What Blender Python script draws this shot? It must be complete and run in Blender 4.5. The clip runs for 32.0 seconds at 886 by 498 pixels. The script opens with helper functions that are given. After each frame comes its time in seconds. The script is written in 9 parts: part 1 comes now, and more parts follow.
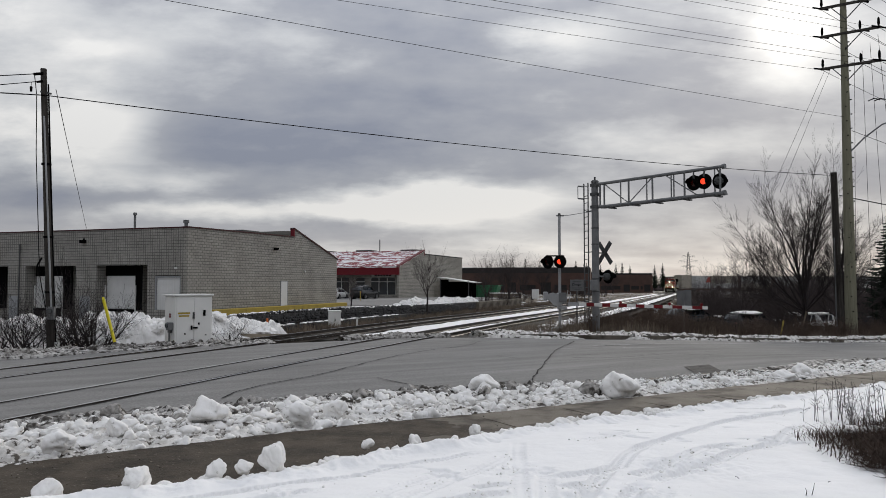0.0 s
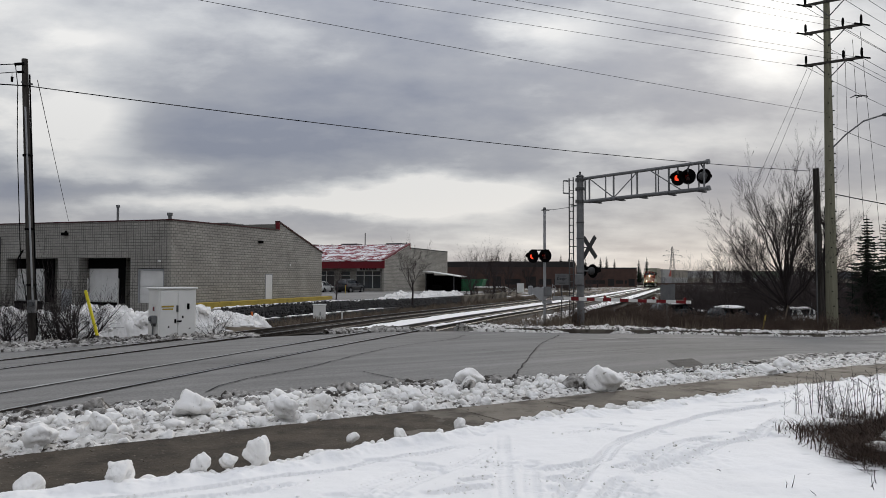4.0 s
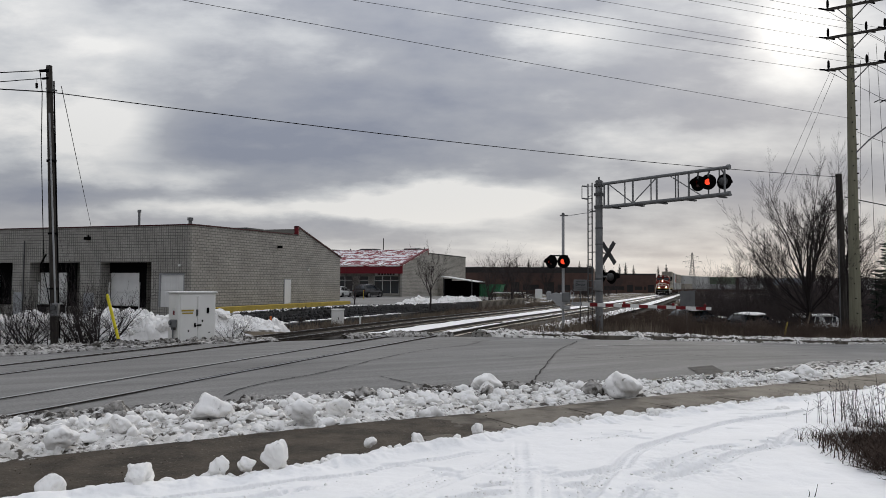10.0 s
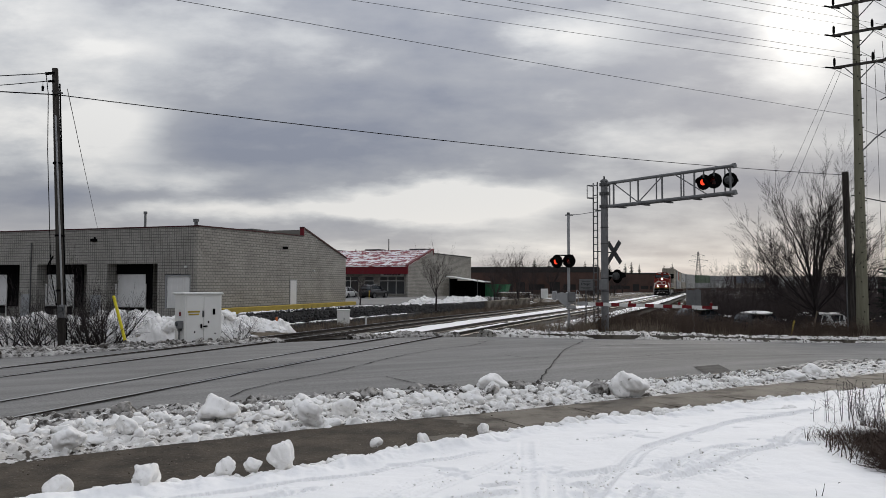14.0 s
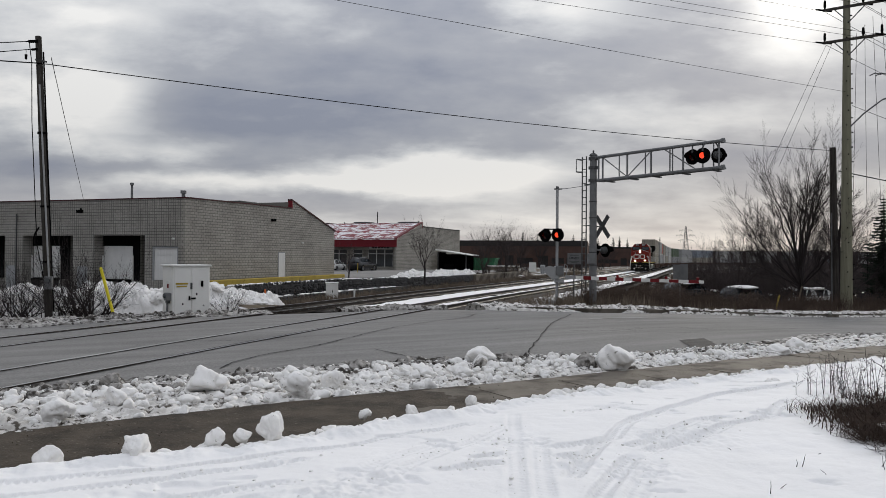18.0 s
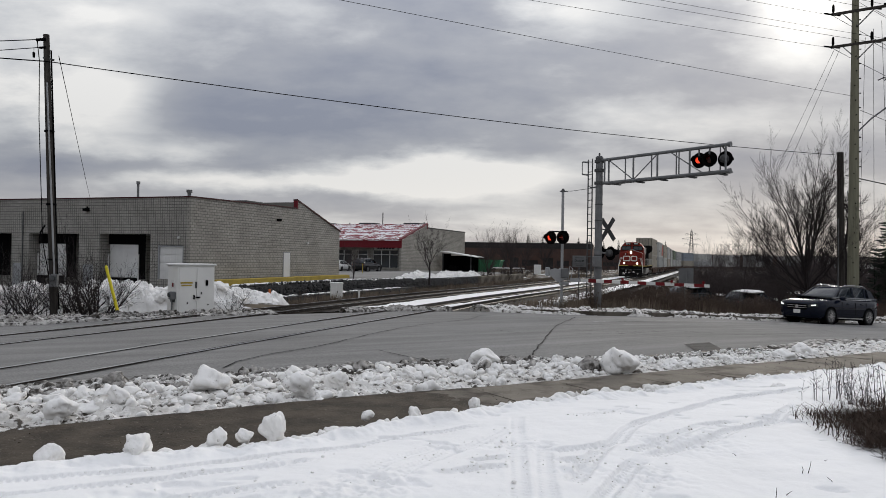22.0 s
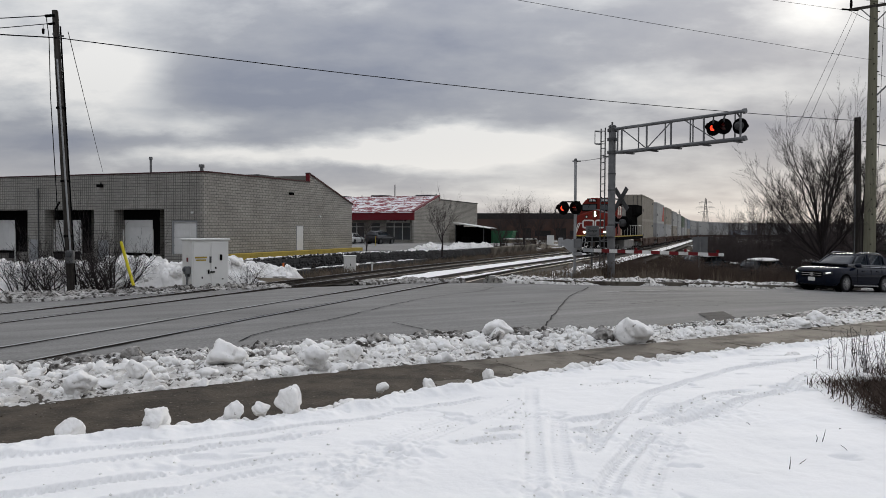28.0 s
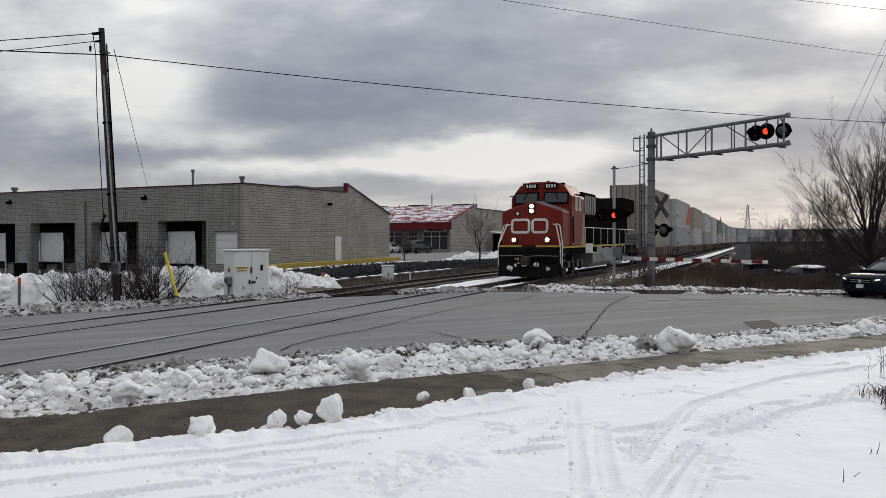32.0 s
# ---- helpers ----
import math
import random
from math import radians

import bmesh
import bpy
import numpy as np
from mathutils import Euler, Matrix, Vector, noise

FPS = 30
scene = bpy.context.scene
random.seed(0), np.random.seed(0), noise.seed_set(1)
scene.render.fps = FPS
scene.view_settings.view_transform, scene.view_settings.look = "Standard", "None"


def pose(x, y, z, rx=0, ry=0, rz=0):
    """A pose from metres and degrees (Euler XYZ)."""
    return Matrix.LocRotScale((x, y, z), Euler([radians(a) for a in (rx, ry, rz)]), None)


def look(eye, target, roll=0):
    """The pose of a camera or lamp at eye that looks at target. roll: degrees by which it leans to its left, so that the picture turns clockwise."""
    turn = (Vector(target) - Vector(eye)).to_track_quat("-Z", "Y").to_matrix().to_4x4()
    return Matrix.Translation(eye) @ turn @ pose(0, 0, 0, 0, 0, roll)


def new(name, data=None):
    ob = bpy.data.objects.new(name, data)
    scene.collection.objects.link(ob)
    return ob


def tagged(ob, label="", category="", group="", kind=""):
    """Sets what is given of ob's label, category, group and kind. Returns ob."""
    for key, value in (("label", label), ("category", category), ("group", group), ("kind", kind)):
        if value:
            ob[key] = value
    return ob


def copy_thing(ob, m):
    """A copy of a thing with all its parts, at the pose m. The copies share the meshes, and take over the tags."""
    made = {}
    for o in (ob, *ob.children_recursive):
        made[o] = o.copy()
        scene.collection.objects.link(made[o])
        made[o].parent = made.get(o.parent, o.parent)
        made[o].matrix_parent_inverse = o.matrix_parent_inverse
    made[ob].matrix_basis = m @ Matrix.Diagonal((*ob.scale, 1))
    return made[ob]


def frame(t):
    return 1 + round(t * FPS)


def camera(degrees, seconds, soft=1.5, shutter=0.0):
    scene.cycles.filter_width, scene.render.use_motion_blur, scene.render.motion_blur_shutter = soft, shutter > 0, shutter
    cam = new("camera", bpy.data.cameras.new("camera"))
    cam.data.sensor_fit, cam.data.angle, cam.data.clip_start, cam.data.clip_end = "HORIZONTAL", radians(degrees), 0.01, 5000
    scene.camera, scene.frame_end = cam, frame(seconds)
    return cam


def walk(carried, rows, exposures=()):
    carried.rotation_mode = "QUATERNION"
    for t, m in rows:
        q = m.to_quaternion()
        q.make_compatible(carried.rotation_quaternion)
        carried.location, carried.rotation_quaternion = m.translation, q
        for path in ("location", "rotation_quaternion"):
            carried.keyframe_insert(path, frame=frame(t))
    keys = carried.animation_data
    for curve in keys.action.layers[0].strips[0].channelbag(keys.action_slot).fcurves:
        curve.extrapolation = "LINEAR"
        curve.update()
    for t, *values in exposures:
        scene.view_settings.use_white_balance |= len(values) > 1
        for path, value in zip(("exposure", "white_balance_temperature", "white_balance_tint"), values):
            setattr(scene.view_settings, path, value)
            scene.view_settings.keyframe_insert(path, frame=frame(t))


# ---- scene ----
cam = camera(61.0, 32.0, soft=0.75)
PATH = [
    (0, (0.000, 0.000, 2.000), (0.000, 29.968, 3.396), 0.00),
    (0.5, (-0.000, 0.001, 2.003), (0.052, 29.967, 3.448), 0.14),
    (1, (0.000, 0.001, 1.998), (0.126, 29.966, 3.455), 0.21),
    (1.5, (0.002, -0.004, 2.005), (0.266, 29.961, 3.430), 0.23),
    (2, (0.003, -0.005, 2.008), (0.419, 29.960, 3.411), 0.20),
    (2.5, (0.004, -0.007, 1.998), (0.554, 29.956, 3.383), 0.14),
    (3, (-0.005, -0.008, 2.004), (0.618, 29.957, 3.332), 0.12),
    (3.5, (-0.002, -0.009, 2.002), (0.615, 29.959, 3.257), 0.11),
    (5.5, (-0.005, -0.001, 2.004), (0.323, 29.983, 2.900), 0.47),
    (6, (0.003, -0.002, 2.003), (0.264, 29.983, 2.934), 0.42),
    (6.5, (-0.000, -0.002, 2.005), (0.242, 29.980, 3.026), 0.41),
    (7, (0.001, 0.001, 2.001), (0.228, 29.980, 3.103), 0.43),
    (7.5, (0.001, 0.000, 2.001), (0.211, 29.979, 3.116), 0.48),
    (8, (0.005, 0.000, 1.995), (0.167, 29.978, 3.134), 0.47),
    (8.5, (0.003, 0.000, 1.998), (0.095, 29.978, 3.160), 0.47),
    (9, (0.005, 0.000, 1.998), (0.004, 29.975, 3.222), 0.39),
    (9.5, (-0.002, 0.002, 1.996), (-0.075, 29.974, 3.289), 0.37),
    (10, (-0.002, 0.001, 1.997), (-0.142, 29.970, 3.358), 0.38),
    (10.5, (-0.003, -0.001, 1.996), (-0.202, 29.966, 3.396), 0.36),
    (11, (0.004, -0.009, 1.998), (-0.238, 29.955, 3.430), 0.37),
    (11.5, (-0.001, 0.001, 2.002), (-0.265, 29.964, 3.474), 0.37),
    (12, (-0.002, 0.001, 1.998), (-0.291, 29.961, 3.518), 0.33),
    (12.5, (0.002, -0.013, 2.005), (-0.311, 29.946, 3.531), 0.28),
    (13, (-0.005, -0.008, 1.996), (-0.347, 29.951, 3.514), 0.21),
    (13.5, (-0.001, -0.011, 2.004), (-0.369, 29.952, 3.450), 0.14),
    (14, (0.003, -0.001, 1.997), (-0.353, 29.965, 3.363), 0.13),
    (14.5, (-0.003, -0.004, 2.004), (-0.283, 29.970, 3.226), 0.28),
    (16.5, (-0.008, -0.012, 1.996), (0.126, 29.985, 2.381), 0.49),
    (17, (-0.000, -0.010, 1.997), (0.137, 29.988, 2.313), 0.49),
    (17.5, (-0.002, -0.012, 1.997), (0.126, 29.986, 2.297), 0.40),
    (18, (-0.001, -0.015, 1.998), (0.098, 29.983, 2.299), 0.41),
    (18.5, (-0.007, -0.009, 1.998), (0.094, 29.989, 2.313), 0.50),
    (19, (0.002, -0.012, 1.999), (0.067, 29.986, 2.348), 0.51),
    (19.5, (0.009, -0.013, 1.996), (0.007, 29.985, 2.414), 0.54),
    (20, (-0.002, -0.010, 1.997), (-0.097, 29.986, 2.489), 0.67),
    (20.5, (-0.001, -0.018, 2.006), (-0.226, 29.976, 2.536), 0.80),
    (21, (-0.010, 0.017, 2.006), (-0.303, 30.011, 2.527), 0.89),
    (21.5, (-0.006, 0.009, 2.005), (-0.255, 30.004, 2.464), 1.00),
    (22, (0.005, 0.020, 1.997), (-0.098, 30.018, 2.353), 0.94),
    (22.5, (0.003, 0.023, 1.999), (0.135, 30.022, 2.249), 0.89),
    (23, (0.004, 0.022, 1.997), (0.389, 30.020, 2.140), 0.92),
    (23.5, (0.018, 0.014, 2.003), (0.538, 30.009, 1.949), 1.17),
    (24, (0.016, 0.009, 1.993), (0.517, 30.002, 1.586), 1.53),
    (24.5, (0.004, 0.007, 1.985), (0.328, 29.991, 1.066), 1.90),
    (25, (0.000, 0.027, 1.992), (0.017, 29.991, 0.518), 2.10),
    (25.5, (-0.011, 0.044, 1.999), (-0.312, 29.987, 0.175), 2.00),
    (27.5, (0.004, 0.043, 2.001), (-0.557, 30.023, 1.061), 0.41),
    (28, (0.010, 0.028, 2.008), (-0.588, 30.012, 1.225), 0.25),
    (28.5, (0.013, 0.018, 2.000), (-0.719, 30.000, 1.296), 0.25),
    (29, (0.007, 0.025, 2.002), (-0.892, 30.004, 1.336), 0.26),
    (29.5, (0.010, 0.023, 2.010), (-1.078, 29.995, 1.315), 0.31),
    (30, (0.005, 0.031, 2.002), (-1.211, 29.997, 1.263), 0.24),
    (30.5, (0.000, 0.035, 2.000), (-1.331, 29.995, 1.222), 0.14),
    (31, (-0.007, 0.032, 1.997), (-1.469, 29.988, 1.267), -0.03),
    (31.5, (-0.016, 0.052, 2.004), (-1.720, 29.998, 1.394), -0.15),
    (32, (-0.018, 0.031, 2.007), (-2.094, 29.957, 1.588), -0.19),
]
walk(cam, [(t, look(eye, target, roll)) for t, eye, target, roll in PATH], [(0, -0.09), (14.5, -0.08), (25, -0.04), (32, -0.02)])

# ---- world and light ----
SUN_BEARING, SUN_HEIGHT = 25.0, 17.0   # degrees right of +y, degrees over the horizon
sun_way = Vector((math.sin(radians(SUN_BEARING)) * math.cos(radians(SUN_HEIGHT)),
                  math.cos(radians(SUN_BEARING)) * math.cos(radians(SUN_HEIGHT)),
                  math.sin(radians(SUN_HEIGHT))))


# cloud forms ahead: (across, up) as slopes from straight ahead, their widths, and how much paler (+) or darker (-) they are
CLOUDS = (
    (-0.470, 0.190, 0.060, 0.036, 0.19), (-0.520, 0.232, 0.085, 0.024, 0.10), (-0.330, 0.146, 0.060, 0.015, 0.11), (-0.045, 0.100, 0.085, 0.019, 0.20),
    (0.065, 0.120, 0.075, 0.015, 0.17), (-0.230, 0.096, 0.140, 0.009, 0.11), (0.170, 0.330, 0.050, 0.020, 0.08), (0.320, 0.195, 0.150, 0.022, 0.06),
    (-0.570, 0.350, 0.080, 0.030, 0.09), (-0.445, 0.318, 0.050, 0.015, 0.08), (-0.260, 0.175, 0.120, 0.026, -0.10), (-0.340, 0.122, 0.110, 0.010, -0.07),
    (0.040, 0.255, 0.150, 0.036, -0.03), (-0.150, 0.070, 0.260, 0.010, -0.06), (0.180, 0.136, 0.090, 0.012, -0.06), (0.170, 0.064, 0.220, 0.016, 0.08),
    (-0.560, 0.120, 0.100, 0.014, -0.08), (0.400, 0.120, 0.120, 0.020, -0.03), (0.480, 0.330, 0.090, 0.036, 0.02), (0.330, 0.330, 0.060, 0.040, -0.05),
)


def overcast_world():
    world = bpy.data.worlds.new("winter_sky")
    scene.world = world
    world.use_nodes = True
    nt = world.node_tree
    nt.nodes.clear()
    N, L = nt.nodes.new, nt.links.new

    def math_node(op, a, b=None, clamp=False):
        m = N("ShaderNodeMath")
        m.operation, m.use_clamp = op, clamp
        for i, v in enumerate((a, b)):
            if v is None:
                continue
            if isinstance(v, (int, float)):
                m.inputs[i].default_value = v
            else:
                L(v, m.inputs[i])
        return m.outputs[0]

    geo = N("ShaderNodeTexCoord")
    nrm = N("ShaderNodeVectorMath"); nrm.operation = "NORMALIZE"
    L(geo.outputs["Generated"], nrm.inputs[0])
    sep = N("ShaderNodeSeparateXYZ"); L(nrm.outputs[0], sep.inputs[0])
    up = math_node("MAXIMUM", sep.outputs[2], 0.0)
    flat = math_node("ADD", up, 0.17)
    cx = math_node("DIVIDE", sep.outputs[0], flat)
    cy = math_node("DIVIDE", sep.outputs[1], flat)
    comb = N("ShaderNodeCombineXYZ"); L(cx, comb.inputs[0]); L(cy, comb.inputs[1])

    def cloud(scale, detail, rough, dist, shift):
        mp = N("ShaderNodeMapping"); mp.inputs["Location"].default_value = shift
        mp.inputs["Rotation"].default_value = (0, 0, radians(-18))
        mp.inputs["Scale"].default_value = (0.85, 1.15, 1)
        L(comb.outputs[0], mp.inputs[0])
        n = N("ShaderNodeTexNoise"); n.inputs["Scale"].default_value = scale
        n.inputs["Detail"].default_value, n.inputs["Roughness"].default_value = detail, rough
        n.inputs["Distortion"].default_value = dist
        L(mp.outputs[0], n.inputs["Vector"])
        return n.outputs[0]

    big = cloud(1.05, 4, 0.45, 0.35, (1.7, 0.4, 0))
    small = cloud(3.3, 6, 0.55, 0.25, (4.2, 8.1, 0))
    mix = math_node("ADD", math_node("MULTIPLY", big, 0.75), math_node("MULTIPLY", small, 0.25))
    # the forms ahead, with ragged edges
    fwd = math_node("MAXIMUM", sep.outputs[1], 0.05)
    uv = N("ShaderNodeCombineXYZ")
    L(math_node("DIVIDE", sep.outputs[0], fwd), uv.inputs[0]); L(math_node("DIVIDE", sep.outputs[2], fwd), uv.inputs[1])
    fray = N("ShaderNodeTexNoise"); fray.inputs["Scale"].default_value, fray.inputs["Detail"].default_value = 9.0, 7
    fray.inputs["Roughness"].default_value = 0.58
    st = N("ShaderNodeVectorMath"); st.operation = "MULTIPLY"; st.inputs[1].default_value = (0.75, 1.9, 1.0)
    L(uv.outputs[0], st.inputs[0]); L(st.outputs[0], fray.inputs["Vector"])
    off = N("ShaderNodeVectorMath"); off.operation = "SUBTRACT"; off.inputs[1].default_value = (0.5, 0.5, 0.5)
    L(fray.outputs["Color"], off.inputs[0])
    warp = N("ShaderNodeVectorMath"); warp.operation = "MULTIPLY"; warp.inputs[1].default_value = (0.15, 0.055, 0.0)
    L(off.outputs[0], warp.inputs[0])
    at = N("ShaderNodeVectorMath"); at.operation = "ADD"
    L(uv.outputs[0], at.inputs[0]); L(warp.outputs[0], at.inputs[1])
    forms = math_node("ADD", 0.511, math_node("MULTIPLY", math_node("SUBTRACT", mix, 0.5), 0.40))
    forms = math_node("ADD", forms, math_node("MULTIPLY", math_node("SUBTRACT", fray.outputs[0], 0.5), 0.20))
    for cu, cv, wu, wv, amp in CLOUDS:
        d1 = N("ShaderNodeVectorMath"); d1.operation = "SUBTRACT"; d1.inputs[1].default_value = (cu, cv, 0)
        L(at.outputs[0], d1.inputs[0])
        d2 = N("ShaderNodeVectorMath"); d2.operation = "MULTIPLY"; d2.inputs[1].default_value = (1 / wu, 1 / wv, 0)
        L(d1.outputs[0], d2.inputs[0])
        d3 = N("ShaderNodeVectorMath"); d3.operation = "DOT_PRODUCT"
        L(d2.outputs[0], d3.inputs[0]); L(d2.outputs[0], d3.inputs[1])
        g = math_node("EXPONENT", math_node("MULTIPLY", d3.outputs["Value"], -0.5))
        forms = math_node("ADD", forms, math_node("MULTIPLY", g, amp * 0.85))
    mix = forms
    ramp = N("ShaderNodeValToRGB")
    r = ramp.color_ramp
    r.elements[0].position, r.elements[0].color = 0.41, (0.255, 0.278, 0.345, 1)
    r.elements[1].position, r.elements[1].color = 0.64, (0.82, 0.815, 0.805, 1)
    e = r.elements.new(0.50); e.color = (0.37, 0.387, 0.432, 1)
    e = r.elements.new(0.56); e.color = (0.56, 0.575, 0.60, 1)
    L(mix, ramp.inputs[0])

    # overcast sky: the zenith is about twice as bright as low down
    lift = math_node("ADD", 0.93, math_node("MULTIPLY", math_node("POWER", up, 1.6), 1.9))
    # and the half of it away from the sun is duller
    sunward = N("ShaderNodeVectorMath"); sunward.operation = "DOT_PRODUCT"
    L(nrm.outputs[0], sunward.inputs[0]); sunward.inputs[1].default_value = sun_way
    lift = math_node("MULTIPLY", lift, math_node("ADD", 0.90, math_node("MULTIPLY", sunward.outputs["Value"], 0.13)))
    sc = N("ShaderNodeVectorMath"); sc.operation = "SCALE"
    L(ramp.outputs[0], sc.inputs[0]); L(lift, sc.inputs["Scale"])

    # the sun behind thin cloud
    dot = N("ShaderNodeVectorMath"); dot.operation = "DOT_PRODUCT"
    L(nrm.outputs[0], dot.inputs[0]); dot.inputs[1].default_value = sun_way
    d = math_node("MAXIMUM", dot.outputs["Value"], 0.0)
    wide = math_node("MULTIPLY", math_node("POWER", d, 60.0), 0.03)
    core = math_node("MULTIPLY", math_node("POWER", d, 900.0), 0.9)
    thin = math_node("ADD", 0.35, math_node("MULTIPLY", mix, 1.25))
    glow = math_node("MULTIPLY", math_node("ADD", wide, core), thin)
    warm = N("ShaderNodeVectorMath"); warm.operation = "SCALE"
    warm.inputs[0].default_value = (1.0, 0.955, 0.85); L(glow, warm.inputs["Scale"])
    add = N("ShaderNodeVectorMath"); add.operation = "ADD"
    L(sc.outputs[0], add.inputs[0]); L(warm.outputs[0], add.inputs[1])

    # pale warm strip low over the horizon, where the cloud ends
    low = math_node("POWER", math_node("SUBTRACT", 1.0, math_node("MINIMUM", math_node("MULTIPLY", up, 7.0), 1.0)), 2.0)
    strip = N("ShaderNodeVectorMath"); strip.operation = "SCALE"
    strip.inputs[0].default_value = (0.30, 0.255, 0.20); L(low, strip.inputs["Scale"])
    add2 = N("ShaderNodeVectorMath"); add2.operation = "ADD"
    L(add.outputs[0], add2.inputs[0]); L(strip.outputs[0], add2.inputs[1])

    sky = N("ShaderNodeTexSky"); sky.sky_type, sky.sun_disc = "NISHITA", False
    sky.sun_elevation, sky.sun_rotation = radians(SUN_HEIGHT), radians(SUN_BEARING)
    b_sky = N("ShaderNodeBackground"); b_sky.inputs[1].default_value = 0.05
    L(sky.outputs[0], b_sky.inputs[0])
    b_cloud = N("ShaderNodeBackground"); b_cloud.inputs[1].default_value = 1.0
    L(add2.outputs[0], b_cloud.inputs[0])
    ms = N("ShaderNodeMixShader"); ms.inputs[0].default_value = 0.94
    L(b_sky.outputs[0], ms.inputs[1]); L(b_cloud.outputs[0], ms.inputs[2])
    out = N("ShaderNodeOutputWorld"); L(ms.outputs[0], out.inputs[0])


overcast_world()
sun_data = bpy.data.lights.new("sun", "SUN")
sun_data.energy, sun_data.angle, sun_data.color = 1.35, radians(14), (1.0, 0.925, 0.81)
sun = new("sun", sun_data)
sun.matrix_world = look(sun_way * 200, (0, 0, 0))

# ---- materials ----
def material(name, base, rough=0.8, metal=0.0, second=None, scale=6.0, amount=0.5, bump=0.0, bump_scale=40.0,
             third=None, third_scale=0.8, third_at=(0.5, 0.62), emit=None, emit_power=0.0, coords="Object", stretch=(1, 1, 1), vary=0.0):
    """A surface with variation at two scales and fine relief."""
    m = bpy.data.materials.new(name)
    m.use_nodes = True
    nt = m.node_tree
    N, L = nt.nodes.new, nt.links.new
    b = nt.nodes["Principled BSDF"]
    b.inputs["Roughness"].default_value, b.inputs["Metallic"].default_value = rough, metal
    b.inputs["Specular IOR Level"].default_value = 0.5 if rough < 0.45 else (0.2 if rough < 0.7 else 0.08)
    tc = N("ShaderNodeTexCoord")
    mp = N("ShaderNodeMapping"); mp.inputs["Scale"].default_value = stretch
    L(tc.outputs[coords], mp.inputs[0])
    col = None

    def noise_at(s, detail=5):
        n = N("ShaderNodeTexNoise"); n.inputs["Scale"].default_value, n.inputs["Detail"].default_value = s, detail
        n.inputs["Roughness"].default_value = 0.6
        L(mp.outputs[0], n.inputs["Vector"])
        return n.outputs[0]

    def mixed(fac, a, c):
        x = N("ShaderNodeMix"); x.data_type = "RGBA"
        L(fac, x.inputs[0])
        for i, v in ((6, a), (7, c)):
            if isinstance(v, tuple):
                x.inputs[i].default_value = (*v, 1)
            else:
                L(v, x.inputs[i])
        return x.outputs[2]

    def ramped(src, lo, hi):
        r = N("ShaderNodeMapRange"); r.inputs[1].default_value, r.inputs[2].default_value = lo, hi
        L(src, r.inputs[0])
        return r.outputs[0]

    if second is None:
        second = tuple(c * 0.8 for c in base)
    f = ramped(noise_at(scale), 0.5 - 0.28 / max(amount, 0.05) * 0.5, 0.5 + 0.28 / max(amount, 0.05) * 0.5)
    col = mixed(f, base, second)
    if third is not None:
        col = mixed(ramped(noise_at(third_scale, 6), *third_at), col, third)
    if vary:
        oi = N("ShaderNodeObjectInfo")
        hs = N("ShaderNodeHueSaturation")
        L(ramped_random(N, L, oi.outputs["Random"], 1 - vary, 1 + vary), hs.inputs["Value"])
        L(col, hs.inputs["Color"])
        col = hs.outputs[0]
    L(col, b.inputs["Base Color"])
    if bump:
        bp = N("ShaderNodeBump"); bp.inputs["Strength"].default_value = min(1.0, bump)
        bp.inputs["Distance"].default_value = 0.02
        L(noise_at(bump_scale, 6), bp.inputs["Height"]); L(bp.outputs[0], b.inputs["Normal"])
    if emit:
        b.inputs["Emission Color"].default_value = (*emit, 1)
        b.inputs["Emission Strength"].default_value = emit_power
    return m


def ramped_random(N, L, src, lo, hi):
    r = N("ShaderNodeMapRange"); r.inputs[3].default_value, r.inputs[4].default_value = lo, hi
    L(src, r.inputs[0])
    return r.outputs[0]


